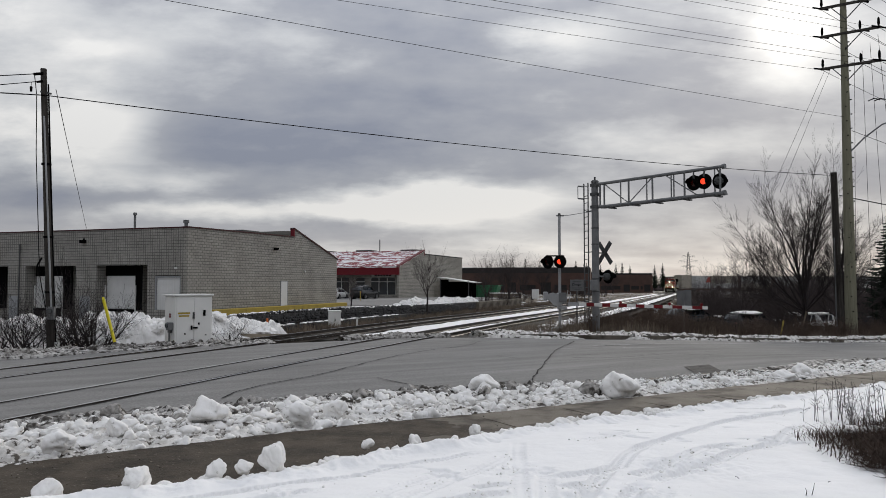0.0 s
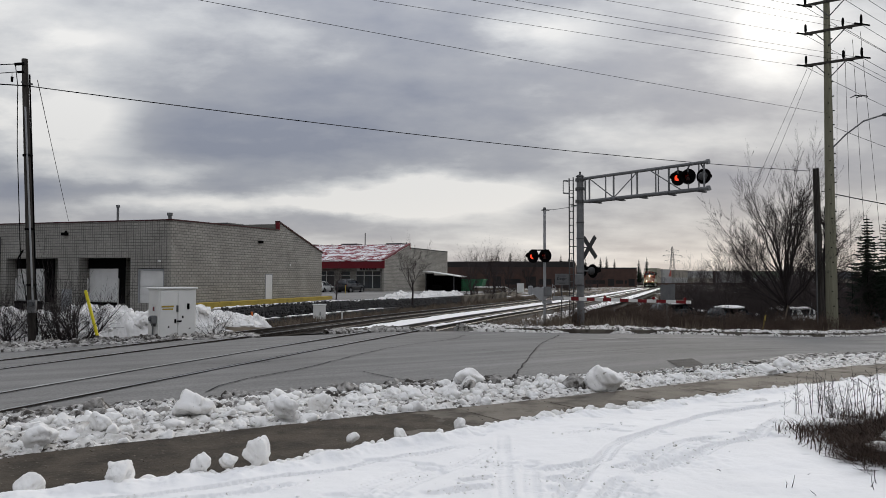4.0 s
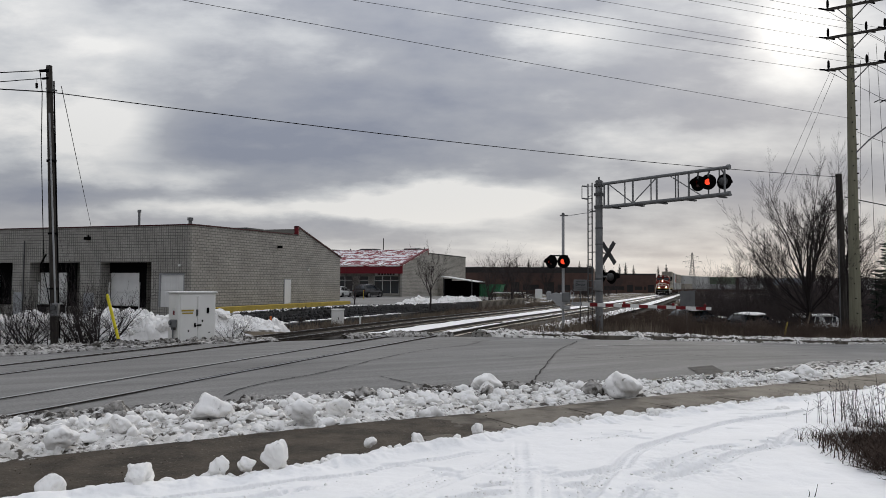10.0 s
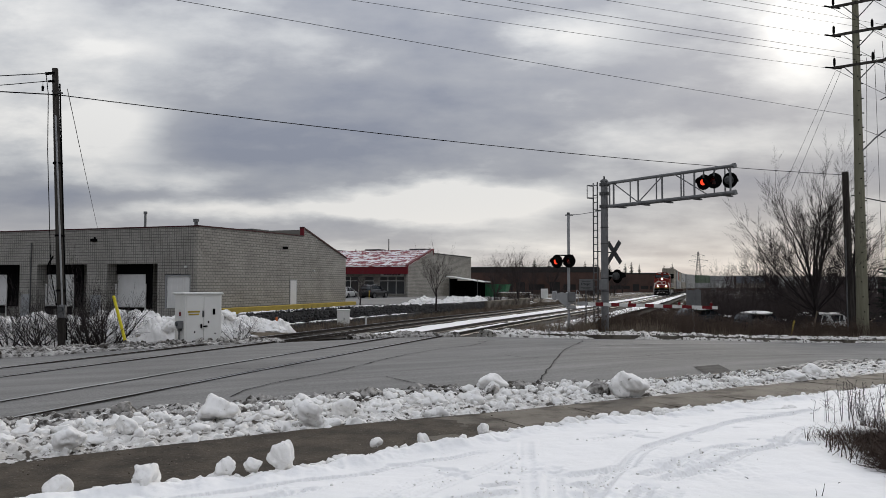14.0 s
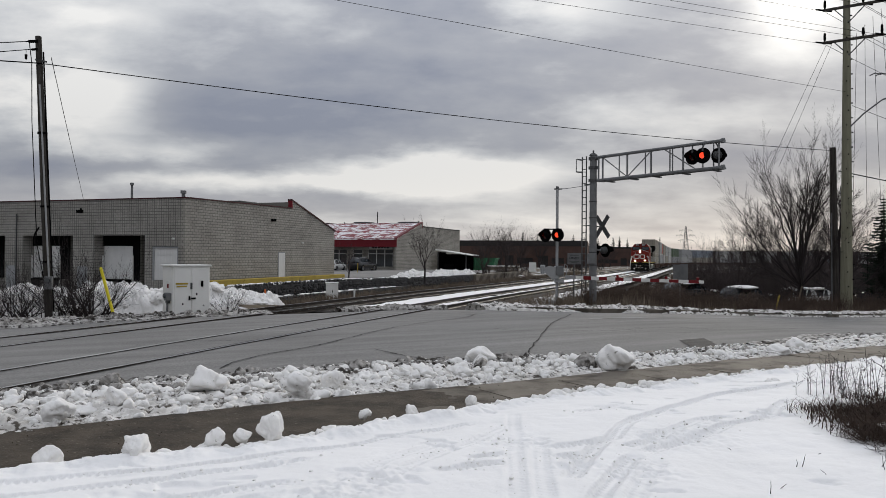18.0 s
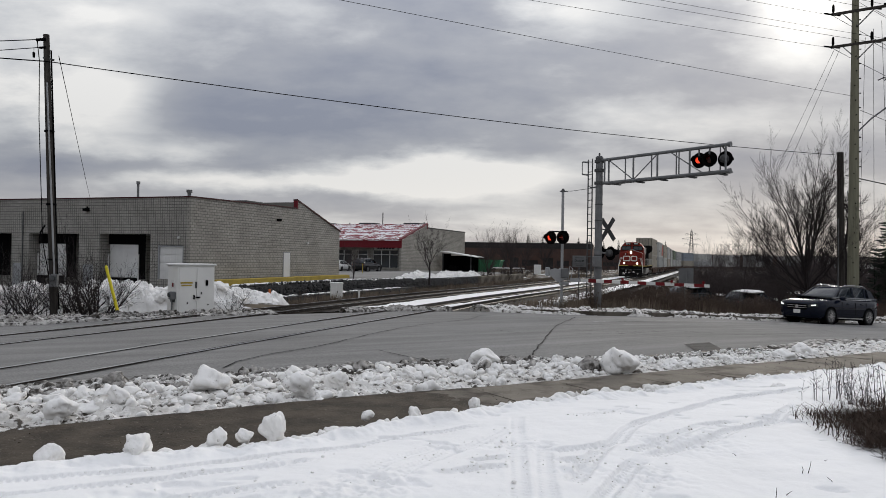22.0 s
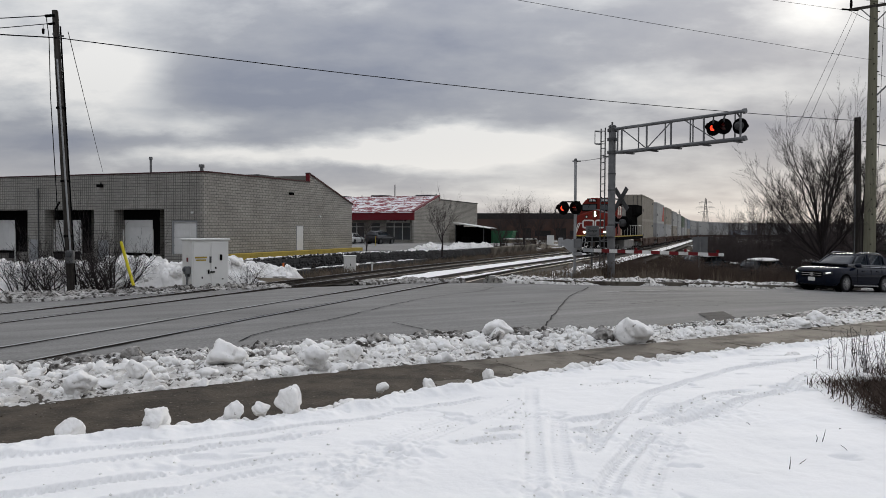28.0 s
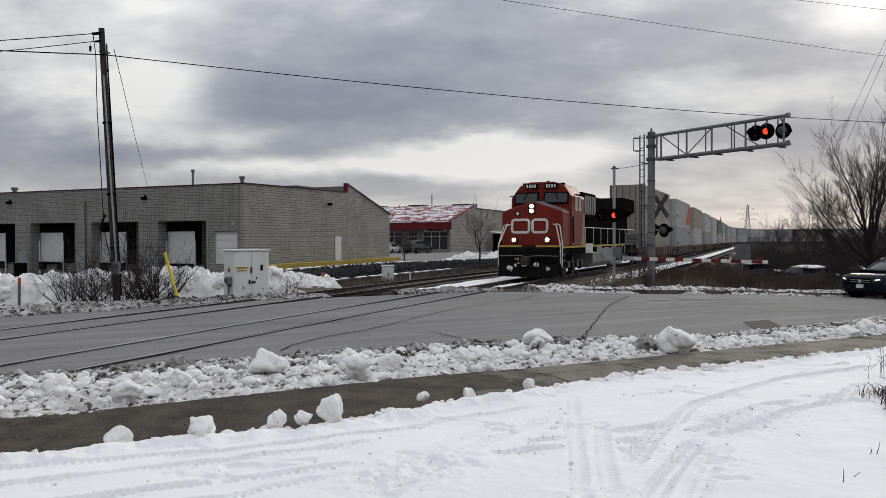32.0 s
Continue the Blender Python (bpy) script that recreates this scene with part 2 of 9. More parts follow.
def block_material(name, base, dark, joint, width=0.4, height=0.2, gap=0.012, offset=0.0):
    """Split-face concrete block, laid in courses, on walls that stand upright."""
    m = bpy.data.materials.new(name)
    m.use_nodes = True
    nt = m.node_tree
    N, L = nt.nodes.new, nt.links.new
    b = nt.nodes["Principled BSDF"]; b.inputs["Roughness"].default_value = 0.92
    uv = N("ShaderNodeUVMap")
    br = N("ShaderNodeTexBrick"); L(uv.outputs[0], br.inputs["Vector"])
    br.inputs["Scale"].default_value = 1.0
    br.inputs["Brick Width"].default_value, br.inputs["Row Height"].default_value = width, height
    br.inputs["Mortar Size"].default_value, br.inputs["Mortar Smooth"].default_value = gap, 0.15
    br.offset = offset
    br.inputs["Color1"].default_value, br.inputs["Color2"].default_value = (*base, 1), (*dark, 1)
    br.inputs["Mortar"].default_value = (*joint, 1)
    n = N("ShaderNodeTexNoise"); n.inputs["Scale"].default_value, n.inputs["Detail"].default_value = 0.45, 6
    L(uv.outputs[0], n.inputs["Vector"])
    hs = N("ShaderNodeMix"); hs.data_type = "RGBA"; hs.blend_type = "MULTIPLY"; hs.inputs[0].default_value = 1.0
    rr = N("ShaderNodeMapRange"); rr.inputs[1].default_value, rr.inputs[2].default_value = 0.3, 0.7
    rr.inputs[3].default_value, rr.inputs[4].default_value = 0.82, 1.12
    L(n.outputs[0], rr.inputs[0]); L(br.outputs[0], hs.inputs[6]); L(rr.outputs[0], hs.inputs[7])
    L(hs.outputs[2], b.inputs["Base Color"])
    fine = N("ShaderNodeTexNoise"); fine.inputs["Scale"].default_value = 30
    L(uv.outputs[0], fine.inputs["Vector"])
    h = N("ShaderNodeMath"); h.operation = "SUBTRACT"
    L(fine.outputs[0], h.inputs[0]); L(br.outputs["Fac"], h.inputs[1])
    bp = N("ShaderNodeBump"); bp.inputs["Strength"].default_value, bp.inputs["Distance"].default_value = 0.8, 0.03
    L(h.outputs[0], bp.inputs["Height"]); L(bp.outputs[0], b.inputs["Normal"])
    return m


def glass_material(name, tint=(0.02, 0.025, 0.03)):
    m = bpy.data.materials.new(name)
    m.use_nodes = True
    b = m.node_tree.nodes["Principled BSDF"]
    b.inputs["Base Color"].default_value, b.inputs["Roughness"].default_value = (*tint, 1), 0.06
    b.inputs["IOR"].default_value = 1.5
    return m


SNOW = material("snow", (0.885, 0.88, 0.875), 0.85, second=(0.84, 0.836, 0.83), scale=1.3, amount=0.8, bump=0.22, bump_scale=30)
DIRTY = material("dirty_snow", (0.80, 0.785, 0.76), 0.75, second=(0.46, 0.44, 0.41), scale=4.5, amount=1.0, bump=1.0, bump_scale=17,
                 third=(0.085, 0.075, 0.064), third_scale=7.0, third_at=(0.53, 0.60))
ROADSNOW = material("road_side_snow", (0.60, 0.585, 0.56), 0.8, second=(0.17, 0.16, 0.148), scale=3.4, amount=1.0, bump=0.8, bump_scale=24,
                    third=(0.05, 0.045, 0.04), third_scale=9.0, third_at=(0.50, 0.58))
GREYSNOW = material("grey_slush", (0.46, 0.445, 0.42), 0.7, second=(0.15, 0.14, 0.13), scale=9, amount=0.9, bump=0.6, bump_scale=25,
                    third=(0.06, 0.054, 0.048), third_scale=4.5, third_at=(0.48, 0.58))
def asphalt_material():
    """Old salted asphalt: fine stone, long wear streaks along the road, dull stains."""
    m = bpy.data.materials.new("asphalt")
    m.use_nodes = True
    nt = m.node_tree
    N, L = nt.nodes.new, nt.links.new
    b = nt.nodes["Principled BSDF"]
    b.inputs["Roughness"].default_value, b.inputs["Specular IOR Level"].default_value = 0.88, 0.12
    tc = N("ShaderNodeTexCoord")
    mp = N("ShaderNodeMapping"); mp.vector_type = "TEXTURE"; mp.inputs["Rotation"].default_value = (0, 0, radians(31))
    L(tc.outputs["Object"], mp.inputs[0])

    def noise_at(scale, detail, stretch):
        q = N("ShaderNodeMapping"); q.inputs["Scale"].default_value = stretch
        L(mp.outputs[0], q.inputs[0])
        n = N("ShaderNodeTexNoise"); n.inputs["Scale"].default_value, n.inputs["Detail"].default_value = scale, detail
        n.inputs["Roughness"].default_value = 0.62
        L(q.outputs[0], n.inputs["Vector"])
        return n.outputs[0]

    def ranged(src, lo, hi, a, c):
        r = N("ShaderNodeMapRange")
        for k, v in zip((1, 2, 3, 4), (lo, hi, a, c)):
            r.inputs[k].default_value = v
        L(src, r.inputs[0])
        return r.outputs[0]

    streak = ranged(noise_at(1.0, 6, (0.10, 1.5, 1)), 0.30, 0.70, 0.80, 1.18)
    broad = ranged(noise_at(0.22, 4, (0.6, 1.0, 1)), 0.3, 0.7, 0.86, 1.14)
    grit = ranged(noise_at(26.0, 4, (1, 1, 1)), 0.25, 0.75, 0.72, 1.28)
    val = None
    for s in (streak, broad, grit):
        if val is None:
            val = s
        else:
            x = N("ShaderNodeMath"); x.operation = "MULTIPLY"
            L(val, x.inputs[0]); L(s, x.inputs[1])
            val = x.outputs[0]
    sc = N("ShaderNodeVectorMath"); sc.operation = "SCALE"; sc.inputs[0].default_value = (0.208, 0.204, 0.197)
    L(val, sc.inputs["Scale"]); L(sc.outputs[0], b.inputs["Base Color"])
    bp = N("ShaderNodeBump"); bp.inputs["Strength"].default_value, bp.inputs["Distance"].default_value = 0.7, 0.015
    L(noise_at(60.0, 5, (1, 1, 1)), bp.inputs["Height"]); L(bp.outputs[0], b.inputs["Normal"])
    return m


ASPHALT = asphalt_material()
SEAL = material("crack_seal", (0.014, 0.014, 0.015), 0.75)
PAINT = material("worn_road_paint", (0.42, 0.42, 0.41), 0.8, second=(0.22, 0.22, 0.22), scale=5, amount=0.9)
CONCRETE = material("wet_concrete", (0.19, 0.17, 0.142), 0.8, second=(0.13, 0.115, 0.096), scale=2.2, amount=0.7, bump=0.3, bump_scale=60,
                    third=(0.07, 0.06, 0.05), third_scale=1.6, third_at=(0.48, 0.62), vary=0.12)
MUD = material("wet_mud", (0.092, 0.077, 0.060), 0.8, second=(0.050, 0.042, 0.034), scale=2.6, amount=1.1, third=(0.20, 0.175, 0.14), third_scale=24, third_at=(0.62, 0.70), bump=1.0, bump_scale=26)
EARTH = material("winter_grass", (0.125, 0.104, 0.078), 0.95, second=(0.07, 0.058, 0.044), scale=0.9, amount=0.7, bump=0.8, bump_scale=9,
                 third=(0.62, 0.63, 0.65), third_scale=0.22, third_at=(0.55, 0.60))
BALLAST = material("ballast", (0.074, 0.069, 0.065), 0.95, second=(0.04, 0.037, 0.035), scale=5, amount=0.8, bump=1.0, bump_scale=16)
STEEL_RAIL = material("rail_steel", (0.055, 0.045, 0.04), 0.55, 0.5, second=(0.035, 0.028, 0.024), scale=3)
RAIL_TOP = material("rail_head", (0.42, 0.42, 0.43), 0.28, 0.9)
TIE = material("tie_wood", (0.055, 0.045, 0.038), 0.9, second=(0.03, 0.025, 0.02), scale=8, bump=0.4)
GALV = material("galvanised_steel", (0.19, 0.193, 0.196), 0.6, 0.3, second=(0.13, 0.133, 0.136), scale=4, amount=0.6)
GALV_DARK = material("weathered_steel", (0.10, 0.10, 0.10), 0.6, 0.3, second=(0.065, 0.066, 0.068), scale=3, amount=0.6)
ALU = material("aluminium_paint", (0.36, 0.365, 0.37), 0.5, 0.2, second=(0.27, 0.275, 0.28), scale=3)
BLACK = material("black_paint", (0.006, 0.006, 0.0062), 0.75)
RUBBER = material("rubber", (0.018, 0.018, 0.019), 0.8, bump=0.2)
CABINET = material("cabinet_paint", (0.76, 0.755, 0.73), 0.55, second=(0.68, 0.675, 0.65), scale=1.5, third=(0.20, 0.12, 0.07), third_scale=2.6, third_at=(0.72, 0.78))
WOOD_POLE = material("weathered_pole", (0.070, 0.064, 0.058), 0.92, second=(0.032, 0.029, 0.026), scale=3, amount=0.8, bump=0.6, bump_scale=18, stretch=(4, 4, 0.35))
GREEN_POLE = material("treated_pole", (0.21, 0.205, 0.15), 0.9, second=(0.15, 0.145, 0.105), scale=2, amount=0.7, bump=0.5, bump_scale=16, stretch=(4, 4, 0.35))
BARK = material("bark", (0.0485, 0.042, 0.04176), 0.95, second=(0.02716, 0.023, 0.0232), scale=12, bump=0.6)
TWIG = material("twigs", (0.07566, 0.062, 0.06032), 0.95, second=(0.0388, 0.032, 0.03132), scale=4)
DEADWEED = material("dead_weeds", (0.082, 0.058, 0.045), 0.95, second=(0.03104, 0.023, 0.02088), scale=6)
REDTWIG = material("dry_stems", (0.1115, 0.084, 0.0696), 0.95, second=(0.0582, 0.04, 0.03132), scale=5)
STRAW = material("dry_grass", (0.225, 0.184, 0.142), 0.95, second=(0.097, 0.08, 0.06264), scale=1.2, amount=1.0)
NEEDLES = material("needles", (0.022, 0.032, 0.022), 0.9, second=(0.012, 0.018, 0.013), scale=3)
# pale rail colour: the sky's reflection on the rail head is put into it
CROSS_RAIL = material("rail_sky_sheen", (0.40, 0.40, 0.385), 0.7, second=(0.28, 0.28, 0.27), scale=3, amount=0.8)
YELLOW = material("yellow_paint", (0.46, 0.34, 0.07), 0.7, second=(0.33, 0.25, 0.06), scale=1.5, amount=0.8)
YELLOW_POST = material("yellow_marker", (0.72, 0.62, 0.03), 0.5, second=(0.6, 0.5, 0.03), scale=4)
RED_PAINT = material("red_paint", (0.16, 0.009, 0.012), 0.5, second=(0.13, 0.008, 0.010), scale=3)
WHITE_PAINT = material("white_paint", (0.72, 0.72, 0.70), 0.5, second=(0.6, 0.6, 0.58), scale=3, amount=0.7)
ORANGE = material("orange_marker", (0.55, 0.14, 0.04), 0.6)
GLASS = glass_material("dark_glass")
WINDOW = glass_material("window_glass", (0.05, 0.055, 0.06))
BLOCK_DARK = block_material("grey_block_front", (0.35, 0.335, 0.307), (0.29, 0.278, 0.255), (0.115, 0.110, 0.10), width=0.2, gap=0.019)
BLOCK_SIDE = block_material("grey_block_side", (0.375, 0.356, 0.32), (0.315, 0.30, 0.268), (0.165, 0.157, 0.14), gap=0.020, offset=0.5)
BRICK = material("brown_brick", (0.1115, 0.07, 0.058), 0.95, second=(0.08245, 0.055, 0.04872), scale=0.5, amount=0.8)
DARKROOF = material("dark_fascia", (0.045, 0.043, 0.042), 0.8)
ROOFGREY = material("gravel_roof", (0.25, 0.25, 0.25), 0.95)
DOOR_WHITE = material("white_door", (0.74, 0.74, 0.73), 0.6, second=(0.62, 0.62, 0.61), scale=1.2, amount=0.6)
DOOR_GREY = material("grey_door", (0.33, 0.34, 0.35), 0.6)
COPING = material("dark_maroon_coping", (0.05, 0.012, 0.014), 0.6)
MAROON = material("maroon_metal", (0.15, 0.010, 0.017), 0.5, second=(0.13, 0.01, 0.016), scale=2)
ROOF_RED = material("red_roof_with_snow", (0.24, 0.03, 0.04), 0.6, second=(0.18, 0.025, 0.03), scale=2,
                    third=(0.78, 0.77, 0.78), third_scale=1.1, third_at=(0.47, 0.52), stretch=(0.6, 1.0, 1.6))
LOCO_RED = material("loco_red", (0.175, 0.0155, 0.009), 0.6, second=(0.125, 0.0125, 0.007), scale=1.2, amount=0.6, third=(0.14, 0.05, 0.03), third_scale=1.3, third_at=(0.66, 0.82))
TAN = material("grimy_tan_paint", (0.30, 0.22, 0.135), 0.65, second=(0.20, 0.14, 0.085), scale=1.5, amount=1.0)
LOCO_BLACK = material("loco_black", (0.008, 0.0078, 0.0076), 0.9, second=(0.014, 0.0135, 0.013), scale=2, amount=0.8)
LOCO_GREY = material("loco_tank", (0.23, 0.225, 0.215), 0.5, 0.3, second=(0.12, 0.115, 0.11), scale=1.2, amount=1.0)
LOCO_WHITE = material("loco_white", (0.66, 0.65, 0.62), 0.5, second=(0.5, 0.49, 0.46), scale=2, amount=0.7)
HEADLIGHT = material("headlight", (0.9, 0.9, 0.85), 0.2, emit=(1.0, 0.80, 0.48), emit_power=70.0)
LED_RED = material("red_signal_light", (0.5, 0.02, 0.01), 0.3, emit=(1.0, 0.07, 0.025), emit_power=1.15)
LENS_DARK = material("dark_red_lens", (0.05, 0.008, 0.006), 0.25)
CAR_LAMP = material("car_lamp", (0.9, 0.9, 0.9), 0.2, emit=(1.0, 1.0, 1.0), emit_power=1.1)
CONT = [material("container_" + n, c, 0.6, second=tuple(v * 0.82 for v in c), scale=0.9, amount=0.7,
                 third=(0.16, 0.10, 0.07), third_scale=0.7, third_at=(0.66, 0.80), stretch=(0.5, 1, 1.4))
        for n, c in (("white", (0.44, 0.44, 0.425)), ("pale", (0.35, 0.355, 0.355)), ("cream", (0.33, 0.30, 0.25)), ("green", (0.12, 0.16, 0.11)), ("blue", (0.25, 0.28, 0.32)))]
WELL = material("wellcar_brown", (0.085, 0.05, 0.038), 0.8, second=(0.055, 0.036, 0.03), scale=1.5, amount=0.8)
CAR_BLUE = material("dark_blue_car_paint", (0.006, 0.0085, 0.018), 0.10, 0.0, second=(0.005, 0.007, 0.014), scale=2)
CAR_BLACK = material("black_car_paint", (0.010, 0.010, 0.011), 0.25)
CHROME = material("chrome", (0.55, 0.55, 0.56), 0.2, 0.9)
CAR_BLUE.node_tree.nodes["Principled BSDF"].inputs["Specular IOR Level"].default_value = 0.14
STONE = material("gabion_stone", (0.075, 0.074, 0.074), 0.9, second=(0.045, 0.044, 0.044), scale=2.0, amount=0.9, bump=0.6, vary=0.35)
GREEN_BIN = material("green_bin", (0.045, 0.17, 0.085), 0.6, second=(0.035, 0.13, 0.065), scale=2)
# heap base: grey tone and dark specks also paint in the shaded gaps between lumps
OLDSNOW = material("old_heaped_snow", (0.86, 0.85, 0.835), 0.85, second=(0.66, 0.65, 0.635), scale=2.2, amount=1.0, bump=0.9, bump_scale=9,
                   third=(0.16, 0.145, 0.125), third_scale=3.0, third_at=(0.66, 0.74))
ICE = material("snow_lump", (0.87, 0.86, 0.845), 0.8, second=(0.76, 0.745, 0.72), scale=5, amount=0.7, bump=0.6, bump_scale=18, third=(0.26, 0.24, 0.21), third_scale=12, third_at=(0.63, 0.70))

for dull in (BLACK, LOCO_BLACK):
    dull.node_tree.nodes["Principled BSDF"].inputs["Specular IOR Level"].default_value = 0.0

# ---- mesh helpers ----
class Shape:
    """Collects vertices and faces of one mesh."""

    def __init__(self):
        self.v, self.f = [], []

    def add(self, verts, faces):
        o = len(self.v)
        self.v += [tuple(p) for p in verts]
        self.f += [tuple(i + o for i in f) for f in faces]
        return self

    def box(self, c, s, turn=None, taper=1.0):
        hx, hy, hz = s[0] / 2, s[1] / 2, s[2] / 2
        pts = [Vector((x * hx * (taper if z > 0 else 1), y * hy * (taper if z > 0 else 1), z * hz)) for z in (-1, 1) for x, y in ((-1, -1), (1, -1), (1, 1), (-1, 1))]
        if turn is not None:
            pts = [turn @ p for p in pts]
        return self.add([p + Vector(c) for p in pts], [(3, 2, 1, 0), (4, 5, 6, 7), (0, 1, 5, 4), (1, 2, 6, 5), (2, 3, 7, 6), (3, 0, 4, 7)])

    def span(self, lo, hi):
        return self.box([(a + b) / 2 for a, b in zip(lo, hi)], [b - a for a, b in zip(lo, hi)])

    def tube(self, pts, radii, seg=8, cap=True):
        pts = [Vector(p) for p in pts]
        if isinstance(radii, (int, float)):
            radii = [radii] * len(pts)
        rings = []
        ref = None
        for i, p in enumerate(pts):
            d = (pts[min(i + 1, len(pts) - 1)] - pts[max(i - 1, 0)]).normalized()
            if ref is None:
                ref = d.orthogonal().normalized()
            ref = (ref - d * ref.dot(d)).normalized()
            side = d.cross(ref)
            rings.append([p + (ref * math.cos(a) + side * math.sin(a)) * radii[i] for a in (2 * math.pi * k / seg for k in range(seg))])
        faces = []
        for i in range(len(rings) - 1):
            for k in range(seg):
                a, b = i * seg + k, i * seg + (k + 1) % seg
                faces.append((a, b, b + seg, a + seg))
        if cap:
            faces.append(tuple(range(seg))[::-1])
            faces.append(tuple(range((len(rings) - 1) * seg, len(rings) * seg)))
        return self.add([p for r in rings for p in r], faces)

    def bar(self, a, b, w, h=None, up=(0, 0, 1)):
        """A straight bar of width w and height h from a to b."""
        a, b, h = Vector(a), Vector(b), h or w
        d = (b - a).normalized()
        up = Vector(up)
        if abs(d.dot(up)) > 0.98:
            up = Vector((1, 0, 0))
        s = d.cross(up).normalized()
        t = s.cross(d)
        pts = [p + s * x * w / 2 + t * y * h / 2 for p in (a, b) for x, y in ((-1, -1), (1, -1), (1, 1), (-1, 1))]
        return self.add(pts, [(0, 1, 2, 3), (7, 6, 5, 4), (0, 4, 5, 1), (1, 5, 6, 2), (2, 6, 7, 3), (3, 7, 4, 0)])

    def prism(self, outline, a, b):
        """An outline of (x, y) points, made solid between the 3D maps a and b."""
        n = len(outline)
        return self.add([a(p) for p in outline] + [b(p) for p in outline],
                        [tuple(range(n))[::-1], tuple(range(n, 2 * n))] + [(i, (i + 1) % n, n + (i + 1) % n, n + i) for i in range(n)])

    def lump(self, c, r, seed, rough=0.28, squash=0.8, level=2):
        """A broken clod: a ball cut by random planes, worn at the edges and pitted."""
        base, faces = ball(level)
        p = BALL_ARRAYS[level]
        rng = np.random.RandomState(int(abs(seed) * 997) % 2147483)
        nrm = rng.normal(size=(11, 3))
        nrm /= np.linalg.norm(nrm, axis=1)[:, None]
        dist = rng.uniform(1.0 - 1.5 * min(rough, 0.36), 1.02, 11)
        reach = dist[None, :] / np.maximum(p @ nrm.T, 0.05)
        k = (np.minimum(reach, 1.3) ** -18).mean(1) ** (-1 / 18) * 0.96
        o = rng.uniform(0, 40)
        for scale, amp in () if level < 2 else ((1.7, 0.75), (3.9, 0.42)) + (((8.5, 0.26), (17.0, 0.13)) if level > 2 else ()):
            k = k + rough * amp * value_noise(p[:, 0] * scale + p[:, 2] * scale * 0.7 + o, p[:, 1] * scale - p[:, 2] * scale * 0.8 + o, int(scale * 3))
        q = p * (r * k)[:, None] * np.array((1.0, 1.0, squash)) + np.array(c, float)
        return self.add(q.tolist(), faces)

    def mesh(self, name, mat, bevel=0.0, smooth=False):
        me = bpy.data.meshes.new(name)
        me.from_pydata(self.v, [], self.f)
        bm = bmesh.new(); bm.from_mesh(me)
        bmesh.ops.recalc_face_normals(bm, faces=bm.faces)
        if bevel:
            sharp = [e for e in bm.edges if len(e.link_faces) == 2 and e.calc_face_angle(0) > 0.6]
            bmesh.ops.bevel(bm, geom=sharp, offset=bevel, segments=1, affect="EDGES")
        bm.to_mesh(me); bm.free()
        if smooth:
            me.shade_smooth()
        me.materials.append(mat)
        return me


BALLS = {}
BALL_ARRAYS = {}


def ball(level):
    if level not in BALLS:
        bm = bmesh.new()
        bmesh.ops.create_icosphere(bm, subdivisions=level, radius=1)
        BALLS[level] = ([v.co.copy() for v in bm.verts], [tuple(v.index for v in f.verts) for f in bm.faces])
        bm.free()
        BALL_ARRAYS[level] = np.array([v[:] for v in BALLS[level][0]])
    return BALLS[level]


def part(name, shape, mat, parent=None, label="", bevel=0.0, smooth=False):
    me = shape if isinstance(shape, bpy.types.Mesh) else shape.mesh(name, mat, bevel, smooth)
    ob = new(name, me)
    if parent is not None:
        ob.parent = parent
    if label:
        ob["label"] = label
    return ob


def thing(name, at, label, category, group="", turn=0.0):
    ob = new(name)
    ob.matrix_basis = pose(*at, 0, 0, turn)
    return tagged(ob, label, category, group)


def uv_wall(ob):
    """Lays metre-true coordinates on upright faces."""
    me = ob.data
    uv = me.uv_layers.new(name="UVMap")
    for f in me.polygons:
        n = f.normal
        for li in f.loop_indices:
            p = me.vertices[me.loops[li].vertex_index].co
            if abs(n.z) > 0.7:
                uv.data[li].uv = (p.x, p.y)
            else:
                t = Vector((-n.y, n.x, 0)).normalized()
                uv.data[li].uv = (p.dot(t), p.z)
    return ob


def smooth01(x, a, b):
    t = np.clip((np.asarray(x, float) - a) / (b - a), 0, 1)
    return t * t * (3 - 2 * t)


def grid_mesh(name, X, Y, Z, mat, smooth=True):
    """A sheet from three 2D arrays."""
    r, c = X.shape
    me = bpy.data.meshes.new(name)
    v = np.stack([X, Y, Z], -1).reshape(-1, 3)
    i = np.arange(r * c).reshape(r, c)
    f = np.stack([i[:-1, :-1], i[:-1, 1:], i[1:, 1:], i[1:, :-1]], -1).reshape(-1, 4)
    me.vertices.add(len(v)); me.vertices.foreach_set("co", v.ravel())
    me.loops.add(f.size); me.loops.foreach_set("vertex_index", f.ravel())
    me.polygons.add(len(f)); me.polygons.foreach_set("loop_start", np.arange(0, f.size, 4))
    me.update(calc_edges=True)
    if me.polygons[0].normal.z < 0:
        me.flip_normals()
    if smooth:
        me.shade_smooth()
    me.materials.append(mat)
    return me


def value_noise(x, y, seed=0):
    """Smooth noise over the plane, -1 to 1, for arrays."""
    xi, yi = np.floor(x).astype(np.int64), np.floor(y).astype(np.int64)
    fx, fy = x - xi, y - yi
    fx, fy = fx * fx * (3 - 2 * fx), fy * fy * (3 - 2 * fy)

    def h(a, b):
        n = (a * 374761393 + b * 668265263 + seed * 974711) & 0x7fffffff
        n = ((n ^ (n >> 13)) * 1274126177) & 0x7fffffff
        return ((n ^ (n >> 16)) & 0xffff) / 32767.5 - 1
    return (h(xi, yi) * (1 - fx) + h(xi + 1, yi) * fx) * (1 - fy) + (h(xi, yi + 1) * (1 - fx) + h(xi + 1, yi + 1) * fx) * fy


